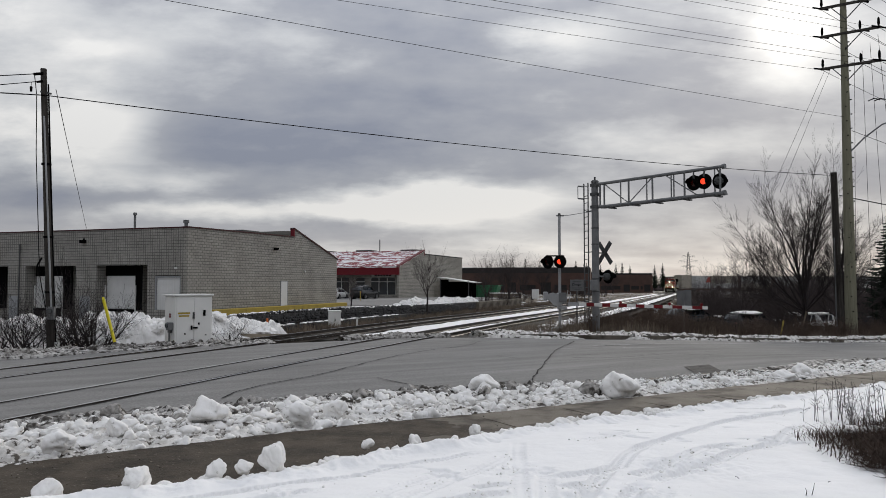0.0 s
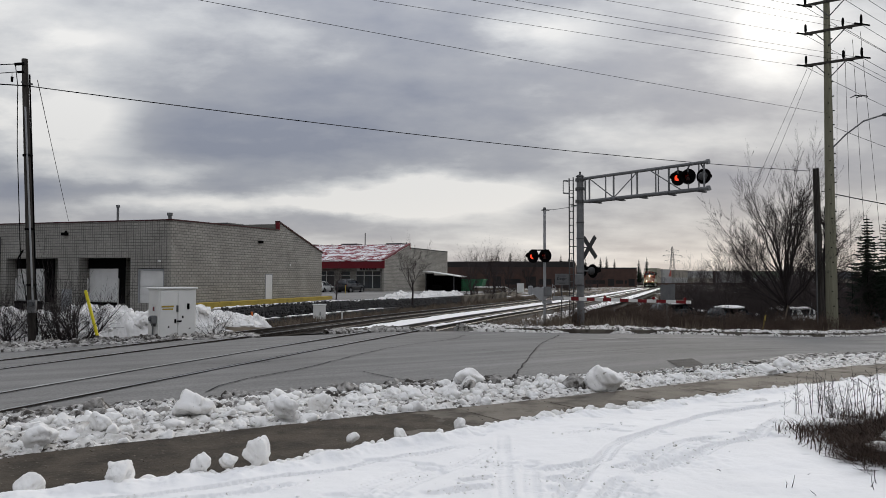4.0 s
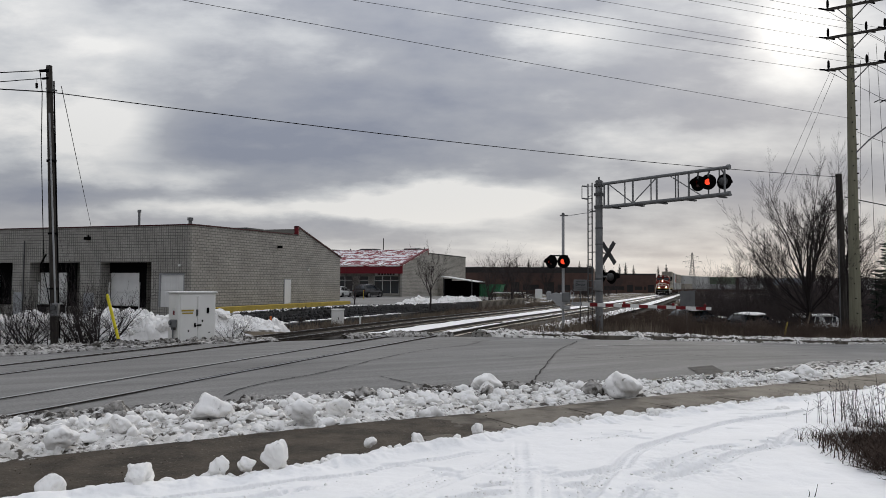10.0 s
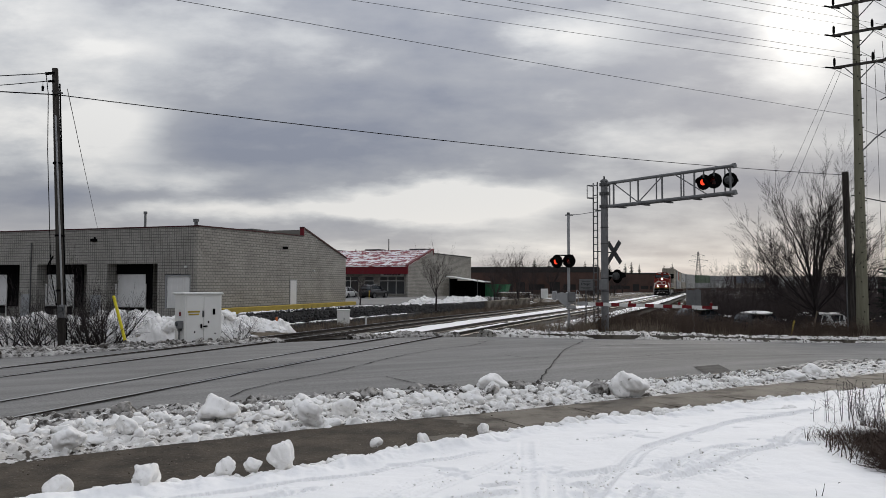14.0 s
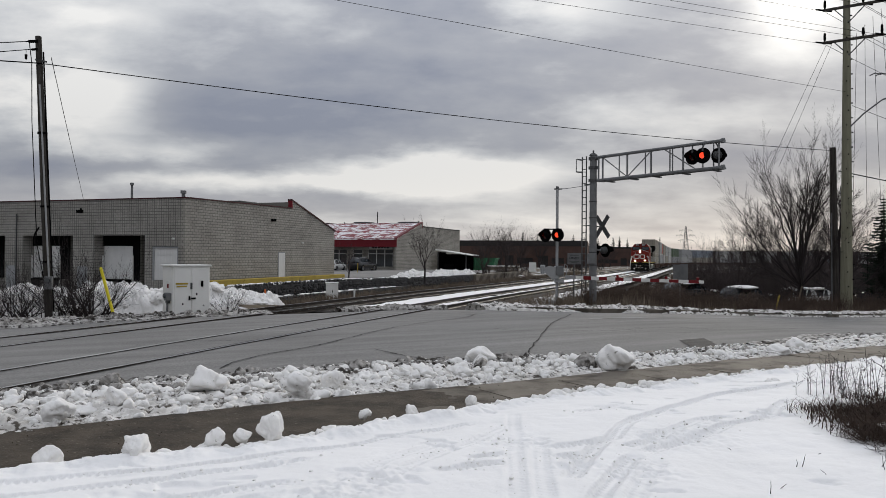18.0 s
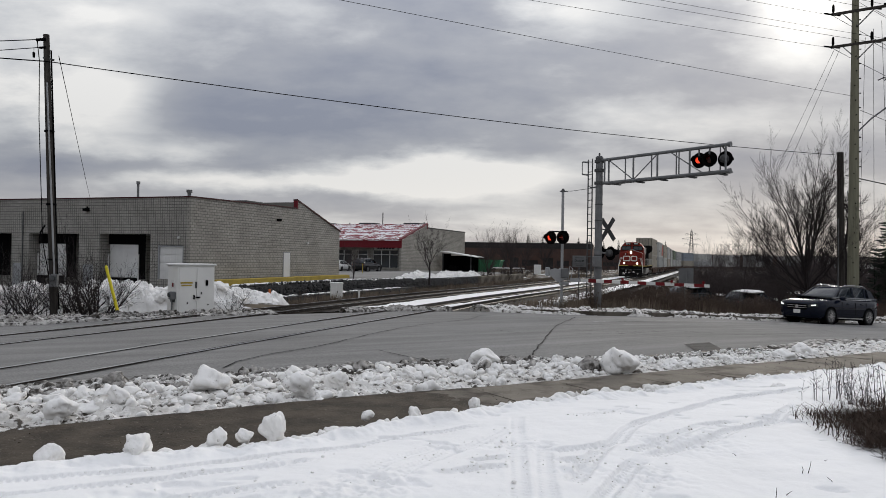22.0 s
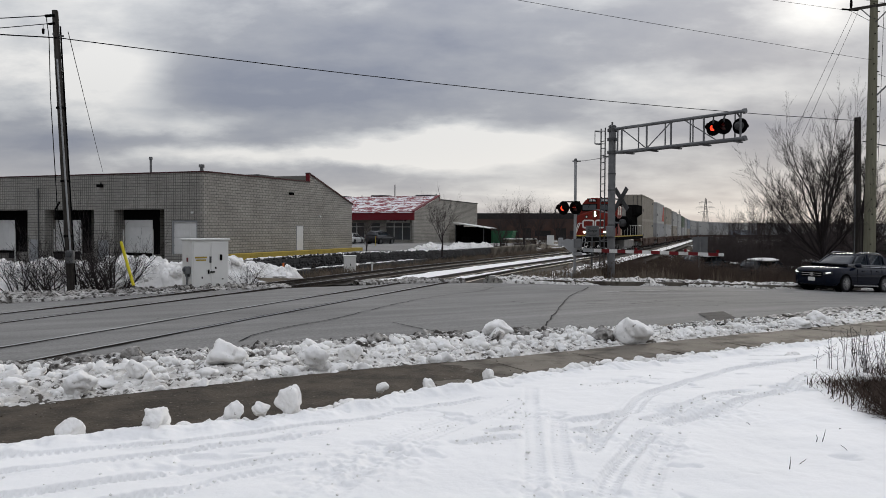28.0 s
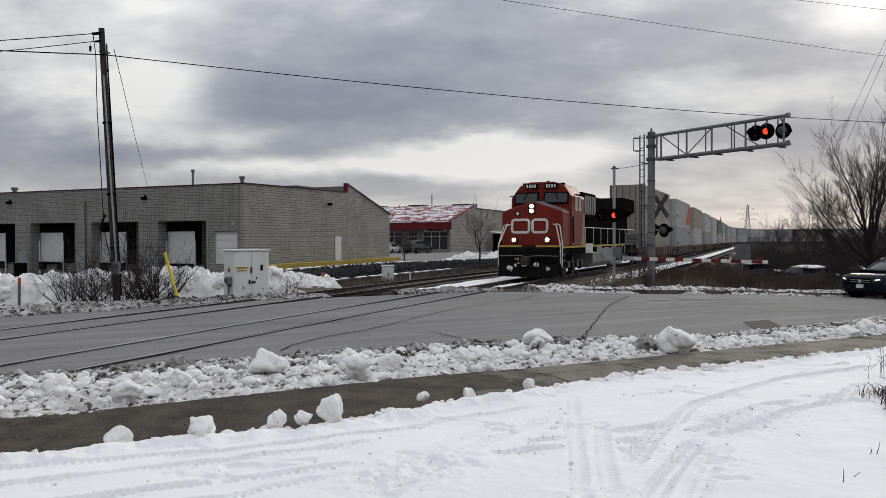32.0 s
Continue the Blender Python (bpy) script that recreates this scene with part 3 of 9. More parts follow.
def clods(x, y, size, seed=0):
    """Height of rounded clods scattered over the plane, 0 to about 0.5 of their size."""
    xi, yi = np.floor(x / size).astype(np.int64), np.floor(y / size).astype(np.int64)
    best = np.zeros(np.shape(x))

    def h(a, b, k):
        n = (a * 374761393 + b * 668265263 + (seed + k) * 974711) & 0x7fffffff
        n = ((n ^ (n >> 13)) * 1274126177) & 0x7fffffff
        return ((n ^ (n >> 16)) & 0xffff) / 65535.0
    for i in (-1, 0, 1):
        for j in (-1, 0, 1):
            a, b = xi + i, yi + j
            cx, cy = (a + h(a, b, 1)) * size, (b + h(a, b, 2)) * size
            r = size * (0.30 + 0.50 * h(a, b, 3))
            lift = size * (0.30 * h(a, b, 4) - 0.12)
            d2 = (x - cx) ** 2 + (y - cy) ** 2
            best = np.maximum(best, np.where(d2 < r * r, np.sqrt(np.maximum(0, r * r - d2)) * 0.62 + lift, 0))
    return best


def fbm(x, y, seed=0, octaves=4):
    s, a, t = 0, 1.0, 0
    for k in range(octaves):
        s = s + value_noise(x * 2 ** k, y * 2 ** k, seed + k) * a
        t += a
        a *= 0.5
    return s / t


# ---- plan: s runs along the road, n across it, away from the camera ----
RU = np.array((math.cos(radians(31)), math.sin(radians(31))))
RN = np.array((-RU[1], RU[0]))
ROAD_NEAR = 10.9


def sn(s, n, z=0.0):
    return (RU[0] * s + RN[0] * n, RU[1] * s + RN[1] * n, z)


def road_z(s):
    return -0.95 * smooth01(s, 15, 42) - 0.03 * np.clip(np.asarray(s, float) - 42, 0, 60)


def road_far(s):
    return 25.3 - 3.5 * smooth01(s, 13, 21) - 2.0 * (1 - smooth01(s, -2, 6))


# centre line of the near track: plan points, smoothed
TRACK_NODES = [(-34.1, -66.0), (-16.6, -16.0), (-7.3, 11.0), (1.34, 36.0), (8.73, 56.0), (18.3, 82.6), (31.9, 122.4), (54.5, 189.0), (74.8, 248.8),
               (88.5, 279.0), (107, 305.0), (133, 325.0), (166, 340.0), (206, 352.0), (300, 376.0), (480, 420.0)]


def spline(nodes, step):
    P = [np.array(p, float) for p in nodes]
    P = [2 * P[0] - P[1]] + P + [2 * P[-1] - P[-2]]
    out = []
    for i in range(1, len(P) - 2):
        a, b, c, d = P[i - 1:i + 3]
        k = max(2, int(np.linalg.norm(c - b) / step))
        for t in np.arange(k) / k:
            out.append(0.5 * (2 * b + (c - a) * t + (2 * a - 5 * b + 4 * c - d) * t ** 2 + (3 * b - a - 3 * c + d) * t ** 3))
    out.append(P[-2])
    return np.array(out)


TRACK = spline(TRACK_NODES, 2.0)
TRACK_S = np.concatenate([[0], np.cumsum(np.linalg.norm(np.diff(TRACK, axis=0), axis=1))])


def track_z(y):
    return -0.0042 * max(0.0, y - 40.0)


def track_at(s, side=0.0):
    """The point at distance s along the near track, side metres to its left (as seen looking away), and its bearing vector."""
    x, y = np.interp(s, TRACK_S, TRACK[:, 0]), np.interp(s, TRACK_S, TRACK[:, 1])
    a, b = s - 2, s + 2
    d = np.array((np.interp(b, TRACK_S, TRACK[:, 0]) - np.interp(a, TRACK_S, TRACK[:, 0]), np.interp(b, TRACK_S, TRACK[:, 1]) - np.interp(a, TRACK_S, TRACK[:, 1])))
    d /= np.linalg.norm(d)
    return (x - d[1] * side, y + d[0] * side), d


def track_distance(X, Y):
    """Signed distance from the near track (positive to its left), coarse."""
    best, sign = np.full(X.shape, 1e9), np.zeros(X.shape)
    nodes = np.array(TRACK_NODES[:12], float)
    for p, q in zip(nodes[:-1], nodes[1:]):
        d = q - p
        L = np.linalg.norm(d)
        d = d / L
        t = np.clip((X - p[0]) * d[0] + (Y - p[1]) * d[1], 0, L)
        ex, ey = X - p[0] - d[0] * t, Y - p[1] - d[1] * t
        r = np.hypot(ex, ey)
        sg = np.sign(ey * d[0] - ex * d[1])
        sign = np.where(r < best, sg, sign)
        best = np.minimum(best, r)
    return best * sign


FAR_TRACK = 4.4


def ground_z(X, Y):
    X, Y = np.asarray(X, float), np.asarray(Y, float)
    s, n = X * RU[0] + Y * RU[1], X * RN[0] + Y * RN[1]
    rz = road_z(s)
    dt = track_distance(X, Y)
    # right of the tracks: a shallow ditch and brush; left: yard at the docks
    right = rz - 0.35 * smooth01(n - road_far(s), 1.5, 6) - 0.25 * smooth01(-dt, 6, 14)
    lx, ly = (X + 17.6) * 0.941 - (Y - 51.8) * 0.339, (X + 17.6) * 0.339 + (Y - 51.8) * 0.941
    beyond = smooth01(Y, 31, 36)
    left = -0.50 * (smooth01(dt, 7.5, 9.5) * (1 - beyond) + smooth01(dt, 5.0, 8.0) * beyond) + 0.22 * smooth01(dt, 10.6, 11.2)
    dock = smooth01(2.5 - ly, 0, 2) * smooth01(2.0 - lx, 0, 4) * smooth01(n - road_far(s), 2.5, 8)
    left = left * (1 - dock) - 1.02 * dock
    z = np.where(dt < 2, right, left)
    bed = smooth01(6.0 - np.abs(dt - 2.2), 0, 2.6)
    z = z * (1 - bed) + bed * (-0.0042 * np.clip(Y - 40, 0, None) - 0.30)
    # far country
    far = smooth01(np.hypot(X, Y), 110, 300)
    z = z * (1 - far) + far * (np.minimum(-0.5, -0.0042 * np.clip(Y - 40, 0, 330) - 0.35))
    # near side of the road
    near = smooth01(9.0 - n, 0, 4.5)
    z = np.where(n < ROAD_NEAR, rz + 0.02 + near * 0.22, z)
    # the road bed itself
    cut = (n > ROAD_NEAR - 0.3) & (n < road_far(s) + 0.25)
    return np.where(cut, rz - 0.25, z) + 0.04 * fbm(X * 0.35, Y * 0.35, 3)


def gz(x, y):
    return float(ground_z(np.array([x]), np.array([y]))[0])

# ---- ground, road, pavement ----
def build_ground():
    near = np.concatenate([-np.geomspace(60, 3000, 26)[::-1], np.arange(-58, 58.1, 0.8), np.geomspace(60, 3000, 26)])
    ys = np.concatenate([-np.geomspace(22, 3000, 22)[::-1], np.arange(-20, 92, 0.8), np.geomspace(94, 3000, 34)])
    X, Y = np.meshgrid(near, ys)
    ob = new("ground", grid_mesh("ground", X, Y, ground_z(X, Y), EARTH))
    tagged(ob, "brown winter grass and earth with patches of old snow", "ground", kind="structure")


def build_road():
    ss = np.arange(-60, 121, 0.5)
    us = np.linspace(0, 1, 40)
    S, U = np.meshgrid(ss, us)
    nf = road_far(S)
    NN = ROAD_NEAR + U * (nf - ROAD_NEAR)
    X, Y = RU[0] * S + RN[0] * NN, RU[1] * S + RN[1] * NN
    Z = road_z(S) + 0.012 * fbm(X * 0.5, Y * 0.5, 9) - 0.05 * (np.abs(U - 0.5) * 2) ** 2
    road = new("road", grid_mesh("road", X, Y, Z, ASPHALT))
    tagged(road, "grey worn asphalt road, cracked and patched, wet at its edges", "road", kind="structure")
    return road


def on_road(x, y):
    s, n = x * RU[0] + y * RU[1], x * RN[0] + y * RN[1]
    f = float(road_far(s))
    u = (n - ROAD_NEAR) / (f - ROAD_NEAR)
    z = float(road_z(s)) + 0.012 * float(fbm(np.array(x * 0.5), np.array(y * 0.5), 9)) - 0.05 * (abs(u - 0.5) * 2) ** 2
    return z


def strip(pts, width, lift, wobble=0.0, seed=1):
    """A thin flat strip along plan points on the road."""
    rng = random.Random(seed)
    P = spline(pts, 0.14 if wobble > 0.4 else 0.25) if len(pts) > 1 else pts
    drift = 0.0
    sh = Shape()
    L, R = [], []
    for i, p in enumerate(P):
        d = P[min(i + 1, len(P) - 1)] - P[max(i - 1, 0)]
        d = d / max(1e-6, np.linalg.norm(d))
        w = width * (1 + wobble * rng.uniform(-1, 1)) / 2
        drift = drift * 0.88 + rng.gauss(0, 0.6 if wobble > 0.4 else 0.25)
        o = wobble * width * drift
        a, b = p + np.array((-d[1], d[0])) * (w + o), p - np.array((-d[1], d[0])) * (w - o)
        L.append((*a, on_road(*a) + lift)); R.append((*b, on_road(*b) + lift))
    k = len(L)
    return sh.add(L + R, [(i, i + 1, k + i + 1, k + i) for i in range(k - 1)])


build_ground()
road = build_road()

# kerb along the near edge, and the far one to the right of the tracks
def kerb(name, s0, s1, n_of, width, lift):
    ss = np.arange(s0, s1, 0.6)
    sh = Shape()
    ring = []
    for s in ss:
        n0 = n_of(s)
        z = float(road_z(s))
        ring.append([sn(s, n0, z - 0.2), sn(s, n0, z + lift), sn(s, n0 + width, z + lift), sn(s, n0 + width, z - 0.2)])
    k = len(ring)
    sh.add([p for r in ring for p in r], [(i * 4 + j, i * 4 + j + 1, i * 4 + j + 5, i * 4 + j + 4) for i in range(k - 1) for j in range(3)])
    return tagged(part(name, sh, CONCRETE), "grey concrete kerb edged with slush", "kerb", kind="structure")


kerb("kerb_near", -40, 100, lambda s: ROAD_NEAR - 0.17, 0.16, 0.11)
kerb("kerb_far", 17, 100, lambda s: float(road_far(s)) + 0.01, 0.16, 0.11)


# pavement of concrete slabs
def pavement():
    n0, n1 = 7.75, 9.2
    bed = tagged(part("pavement", Shape().add([sn(-40, n0 - .1, -0.02), sn(15, n0 - .1, -0.02), sn(15, n1 + .1, -0.02), sn(-40, n1 + .1, -0.02)], [(0, 1, 2, 3)]), MUD),
                 "wet muddy concrete pavement cleared of snow", "pavement", kind="structure")
    rng = random.Random(5)
    ss, us = np.arange(-20, 10.0, 0.05), np.linspace(0, 1, 36)
    S, U = np.meshgrid(ss, us)
    NN = n0 - 0.6 + U * (n1 - n0 + 0.7)
    X, Y = RU[0] * S + RN[0] * NN, RU[1] * S + RN[1] * NN
    thick = 0.097 + 0.022 * smooth01(S, 1.6, 3.0) * (1 - smooth01(S, 4.2, 6.5)) - 0.012 * smooth01(S, 6.0, 10.0)
    film = road_z(S) + thick + 0.012 * fbm(X * 1.2, Y * 1.2, 45) + 0.010 * smooth01(S, 1.6, 3.0) * fbm(X * 2.6, Y * 2.6, 47) + 0.003 * fbm(X * 7, Y * 7, 46)
    mud = part("mud_film", grid_mesh("mud_film", X, Y, film, MUD), MUD, bed, "brown mud and grit over the pavement")
    for i in range(2, 40):
        s = i * 1.5
        z0, z1 = float(road_z(s)) + 0.12, float(road_z(s + 1.5)) + 0.12
        t = rng.uniform(-0.012, 0.012)
        zz = -0.01
        lo = [sn(s + .008, n0, z0 - .12), sn(s + 1.492, n0, z1 - .12), sn(s + 1.492, n1, z1 - .12), sn(s + .008, n1, z0 - .12)]
        hi = [sn(s + .008, n0, z0 + t + zz), sn(s + 1.492, n0, z1 - t + zz), sn(s + 1.492, n1, z1 + t + zz), sn(s + .008, n1, z0 + zz)]
        part("slab", Shape().add(lo + hi, [(3, 2, 1, 0), (4, 5, 6, 7), (0, 1, 5, 4), (1, 2, 6, 5), (2, 3, 7, 6), (3, 0, 4, 7)]), CONCRETE, bed)
    return bed


pavement()

# ---- tracks ----
def rail_shape(side, s0, s1, head):
    sh = Shape()
    prof = [(-0.07, -0.17), (0.07, -0.17), (0.012, -0.13), (0.012, -0.04), (0.037, -0.03), (0.037, 0.0), (-0.037, 0.0), (-0.037, -0.03), (-0.012, -0.04), (-0.012, -0.13)]
    if head:
        prof = [(-0.03, 0.001), (0.03, 0.001), (0.03, 0.004), (-0.03, 0.004)]
    ss = np.concatenate([np.arange(s0, min(s1, 260), 3.0), np.arange(max(s0, 260), s1, 8.0)])
    n = len(prof)
    V = []
    for s in ss:
        (x, y), d = track_at(s, side)
        z = track_z(y) + 0.012
        V += [(x - d[1] * a, y + d[0] * a, z + b) for a, b in prof]
    return sh.add(V, [(i * n + j, i * n + (j + 1) % n, (i + 1) * n + (j + 1) % n, (i + 1) * n + j) for i in range(len(ss) - 1) for j in range(n)])


def railway(offset, label):
    tr = thing("railway_track", (0, 0, 0), label, "railway track", "railway tracks")
    for g in (-0.755, 0.755):
        r = part("rail", rail_shape(offset + g, 30, 470, False), STEEL_RAIL, tr)
        part("rail_head", rail_shape(offset + g, 30, 470, True), RAIL_TOP, r, "bright worn rail head")
    tie = Shape().box((0, 0, -0.22), (2.6, 0.23, 0.16)).mesh("tie", TIE, 0.01)
    s = 104.5
    k = 0
    while s < 185:
        (x, y), d = track_at(s, offset)
        o = part("tie", tie, TIE, tr)
        o.matrix_basis = pose(x, y, track_z(y), 0, 0, math.degrees(math.atan2(d[1], d[0])) - 90)
        s += 0.55
    far = Shape()
    while s < 330:
        (x, y), d = track_at(s, offset)
        far.box((x, y, track_z(y) - 0.22), (2.6, 0.23, 0.16), Matrix.Rotation(math.atan2(d[1], d[0]) - math.pi / 2, 3, "Z"))
        s += 0.6
    tagged(part("ties", far, TIE, tr), kind="stuff")
    return tr


def ballast_bed():
    ss = np.concatenate([np.arange(99.5, 200, 0.7), np.arange(200, 470, 4)])
    across = np.linspace(-3.6, 8.0, 60)
    V = np.zeros((len(ss), len(across), 3))
    for i, s in enumerate(ss):
        for j, a in enumerate(across):
            (x, y), d = track_at(s, a)
            edge = max(0, -1.9 - a, a - 6.3)
            V[i, j] = (x, y, track_z(y) - 0.16 - edge * 0.32)
    V[..., 2] += 0.035 * fbm(V[..., 0] * 2.2, V[..., 1] * 2.2, 21)
    ob = new("ballast", grid_mesh("ballast", V[..., 0], V[..., 1], V[..., 2], BALLAST))
    tagged(ob, "dark crushed stone ballast under the tracks", "ballast", kind="stuff")
    # snow left between the tracks and beside the rails
    def snow_band(a0, a1, z, name, seed, cut, s0=99.8, s1=300):
        ss = np.arange(s0, s1, 0.35 if s1 < 200 else 0.8)
        ac = np.linspace(a0, a1, 14)
        W = np.zeros((len(ss), len(ac), 3))
        for i, s in enumerate(ss):
            for j, a in enumerate(ac):
                (x, y), d = track_at(s, a)
                W[i, j] = (x, y, track_z(y))
        u = np.abs(np.linspace(-1, 1, len(ac)))[None, :]
        nz = fbm(W[..., 0] * 0.9, W[..., 1] * 0.9, seed)
        W[..., 2] += z + 0.05 * nz + 0.03 * fbm(W[..., 0] * 4, W[..., 1] * 4, seed + 1) - 0.16 * np.clip(u - 0.7 + cut * nz, 0, 1)
        ob = new(name, grid_mesh(name, W[..., 0], W[..., 1], W[..., 2], SNOW))
        tagged(ob, "strip of trodden snow along the ballast", "snow", kind="stuff")
    snow_band(1.05, 3.15, -0.10, "snow_strip", 31, 0.75)
    snow_band(-0.62, 0.62, -0.13, "snow_strip", 32, 0.7)
    snow_band(-3.6, -1.1, -0.20, "snow_strip", 35, 0.9, 99.8, 128)
    snow_band(-3.3, -1.2, -0.21, "snow_strip", 36, 0.9, 128, 330)
    snow_band(3.75, 5.05, -0.17, "snow_strip", 37, 1.1, 103, 260)


railway(0.0, "railway track with worn steel rails running across the road")
railway(FAR_TRACK, "second railway track with rusty rails beside the first")
ballast_bed()

# ---- snow ----
TYRE_LINES_A = [
    [(-4.6, 5.1), (-3.31, 5.66), (-2.58, 5.94), (-2.19, 6.12), (-1.38, 6.67), (-0.91, 6.90), (-0.42, 7.35), (0.05, 7.66), (0.39, 7.94)],
    [(-4.4, 4.6), (-3.05, 5.21), (-2.27, 5.64), (-1.87, 5.94), (-1.45, 6.12), (-0.96, 6.39)],
    [(-4.2, 3.9), (-2.73, 4.68), (-2.26, 4.99), (-2.00, 5.15), (-1.40, 5.42), (-1.01, 5.60)],
    [(-4.0, 3.4), (-2.51, 4.30), (-2.00, 4.65), (-1.76, 4.80), (-1.51, 5.03), (-1.08, 5.26)],
    [(0.19, 6.21), (0.47, 6.35), (0.64, 6.43)],
    [(0.05, 5.81), (0.31, 5.95), (0.61, 6.06)],
]
TYRE_LINES_B = [
    [(0.91, 6.60), (1.22, 6.73), (1.56, 6.92), (1.92, 7.66), (2.40, 8.29), (3.16, 9.19), (3.64, 9.74), (4.43, 10.1), (5.14, 10.6)],
    [(0.95, 5.52), (1.13, 6.01), (1.33, 6.49), (1.58, 7.06)],
    [(0.92, 6.20), (1.10, 6.29), (1.30, 6.36)],
    [(1.62, 6.53), (1.89, 6.80), (2.36, 7.38), (2.76, 7.79), (3.14, 7.99)],
    [(1.71, 6.34), (2.51, 7.06), (2.94, 7.54), (3.31, 7.80), (3.57, 8.09), (4.01, 8.76), (4.31, 9.12)],
    [(0.60, 3.6), (0.79, 4.29), (0.94, 4.74), (1.08, 5.13), (1.30, 5.61), (1.56, 6.16), (1.71, 6.34)],
]
TYRE_LINES_C = [
    [(-1.0, 3.7), (-0.84, 4.39), (-0.76, 4.62), (-0.63, 5.14), (-0.31, 5.82), (0.05, 6.54), (0.33, 6.98), (0.71, 7.77)],
    [(-1.25, 3.7), (-1.07, 4.32), (-0.96, 4.72), (-0.82, 5.13), (-0.61, 5.78), (-0.44, 6.19), (-0.13, 6.67), (0.05, 7.00)],
    [(0.90, 3.6), (1.08, 4.31), (1.25, 4.89), (1.48, 5.47), (1.83, 6.20)],
    [(0.83, 8.48), (0.68, 6.88), (0.59, 5.78), (0.52, 4.99), (0.46, 4.25), (0.42, 3.6)],
    [(0.95, 7.14), (0.79, 5.81), (0.72, 5.01), (0.66, 4.27), (0.60, 3.6)],
    [(1.45, 8.39), (1.78, 8.52), (2.24, 8.91)],
    [(0.45, 6.86), (0.58, 6.97), (0.74, 7.08)],
]


def snow_edge(s):
    """Where the snow field ends at the pavement."""
    return 7.12 + 0.62 * smooth01(s, 1.5, 7.5) + 0.10 * fbm(np.asarray(s, float) * 1.1, np.zeros_like(np.asarray(s, float)), 41) + 0.085 * fbm(np.asarray(s, float) * 4.0, np.zeros_like(np.asarray(s, float)), 42)


def snow_level(X, Y):
    s, n = X * RU[0] + Y * RU[1], X * RN[0] + Y * RN[1]
    near = smooth01(9.0 - n, 0, 4.5)
    base = road_z(s) + 0.02 + near * 0.22
    return base + 0.11 + 0.035 * fbm(X * 0.55, Y * 0.55, 51) + 0.014 * fbm(X * 2.3, Y * 2.3, 52) + 0.0022 * fbm(X * 8.5, Y * 8.5, 57, 4) + 0.006 * fbm(X * 3.3 + Y * 1.2, Y * 6.0 - X * 2.0, 58, 3)


def snow_field():
    ss = np.concatenate([np.arange(-45, -5, 1.0), np.arange(-5, -2, 0.05), np.arange(-2, 11, 0.015), np.arange(11, 20, 0.1), np.arange(20, 70, 1.0)])
    us = np.concatenate([np.linspace(-32, -2, 18), np.arange(-1.5, 2.4, 0.12), np.arange(2.4, 6.2, 0.0155), np.linspace(6.2, 8.0, 84)])
    S, N0 = np.meshgrid(ss, us)
    edge = snow_edge(S)
    N1 = np.where(N0 > 6.2, 6.2 + (N0 - 6.2) / 1.8 * (edge - 6.2), N0)
    X, Y = RU[0] * S + RN[0] * N1, RU[1] * S + RN[1] * N1
    Z = snow_level(X, Y)
    # crumbled rim: a low berm of pushed snow, falling to the pavement
    d = edge - N1
    berm = np.exp(-((d - 0.28) / 0.16) ** 2)
    Z += berm * (0.05 + 0.05 * fbm(X * 3.1, Y * 3.1, 53) + 0.03 * fbm(X * 9, Y * 9, 54))
    Z -= 0.26 * (1 - smooth01(d, 0, 0.10))
    # tyre marks: pressed floors with lugs, steep walls, a thrown-up lip
    fine = (S > -5.0) & (S < 11) & (N1 > 1.0)
    deep, lips = np.zeros(X.shape), np.zeros(X.shape)
    for depth, lines in ((0.040, TYRE_LINES_A), (0.036, TYRE_LINES_B), (0.016, TYRE_LINES_C)):
        for line in lines:
            P = spline(line, 0.10)
            run = 0.0
            x0, x1, y0, y1 = P[:, 0].min() - .3, P[:, 0].max() + .3, P[:, 1].min() - .3, P[:, 1].max() + .3
            m = fine & (X > x0) & (X < x1) & (Y > y0) & (Y < y1)
            xs, ys = X[m], Y[m]
            b, al, sd = np.full(xs.shape, 9.0), np.zeros(xs.shape), np.zeros(xs.shape)
            for p, q in zip(P[:-1], P[1:]):
                v = q - p
                L = np.linalg.norm(v)
                v = v / L
                t = np.clip((xs - p[0]) * v[0] + (ys - p[1]) * v[1], 0, L)
                ex, ey = xs - p[0] - v[0] * t, ys - p[1] - v[1] * t
                r = np.hypot(ex, ey)
                near = r < b
                al, sd = np.where(near, run + t, al), np.where(near, np.sign(ey * v[0] - ex * v[1]), sd)
                b = np.minimum(b, r)
                run += L
            fade = smooth01(al, 0, 0.22) * (1 - smooth01(al, run - 0.22, run)) * (0.55 + 0.45 * smooth01(fbm(xs * 1.3, ys * 1.3, 66), -0.35, 0.15))
            lug = np.sin(al * 2 * math.pi / 0.062 + 1.6 * sd)
            half = 0.074 + 0.010 * np.clip(lug * 2, -1, 1) + 0.006 * fbm(xs * 6, ys * 6, 67)
            groove = 1 - smooth01(b, half - 0.010, half + 0.012)
            floor_z = 1 - 0.34 * np.clip(lug * 2.2, -1, 1) * smooth01(b, 0.012, 0.03) + 0.12 * fbm(xs * 9, ys * 9, 70)
            deep[m] = np.maximum(deep[m], depth * fade * groove * floor_z)
            lips[m] = np.maximum(lips[m], depth * 0.30 * fade * np.exp(-((b - 0.108) / 0.022) ** 2) * (0.6 + 0.8 * fbm(xs * 8, ys * 8, 68)))
    Z += lips * (deep < 0.004) - deep
    Z += 0.0009 * fbm(X * 17, Y * 17, 72, 2) * fine
    Z -= 0.030 * smooth01(fbm(X * 2.6 + Y, Y * 3.4, 73, 3), 0.42, 0.62) * fine
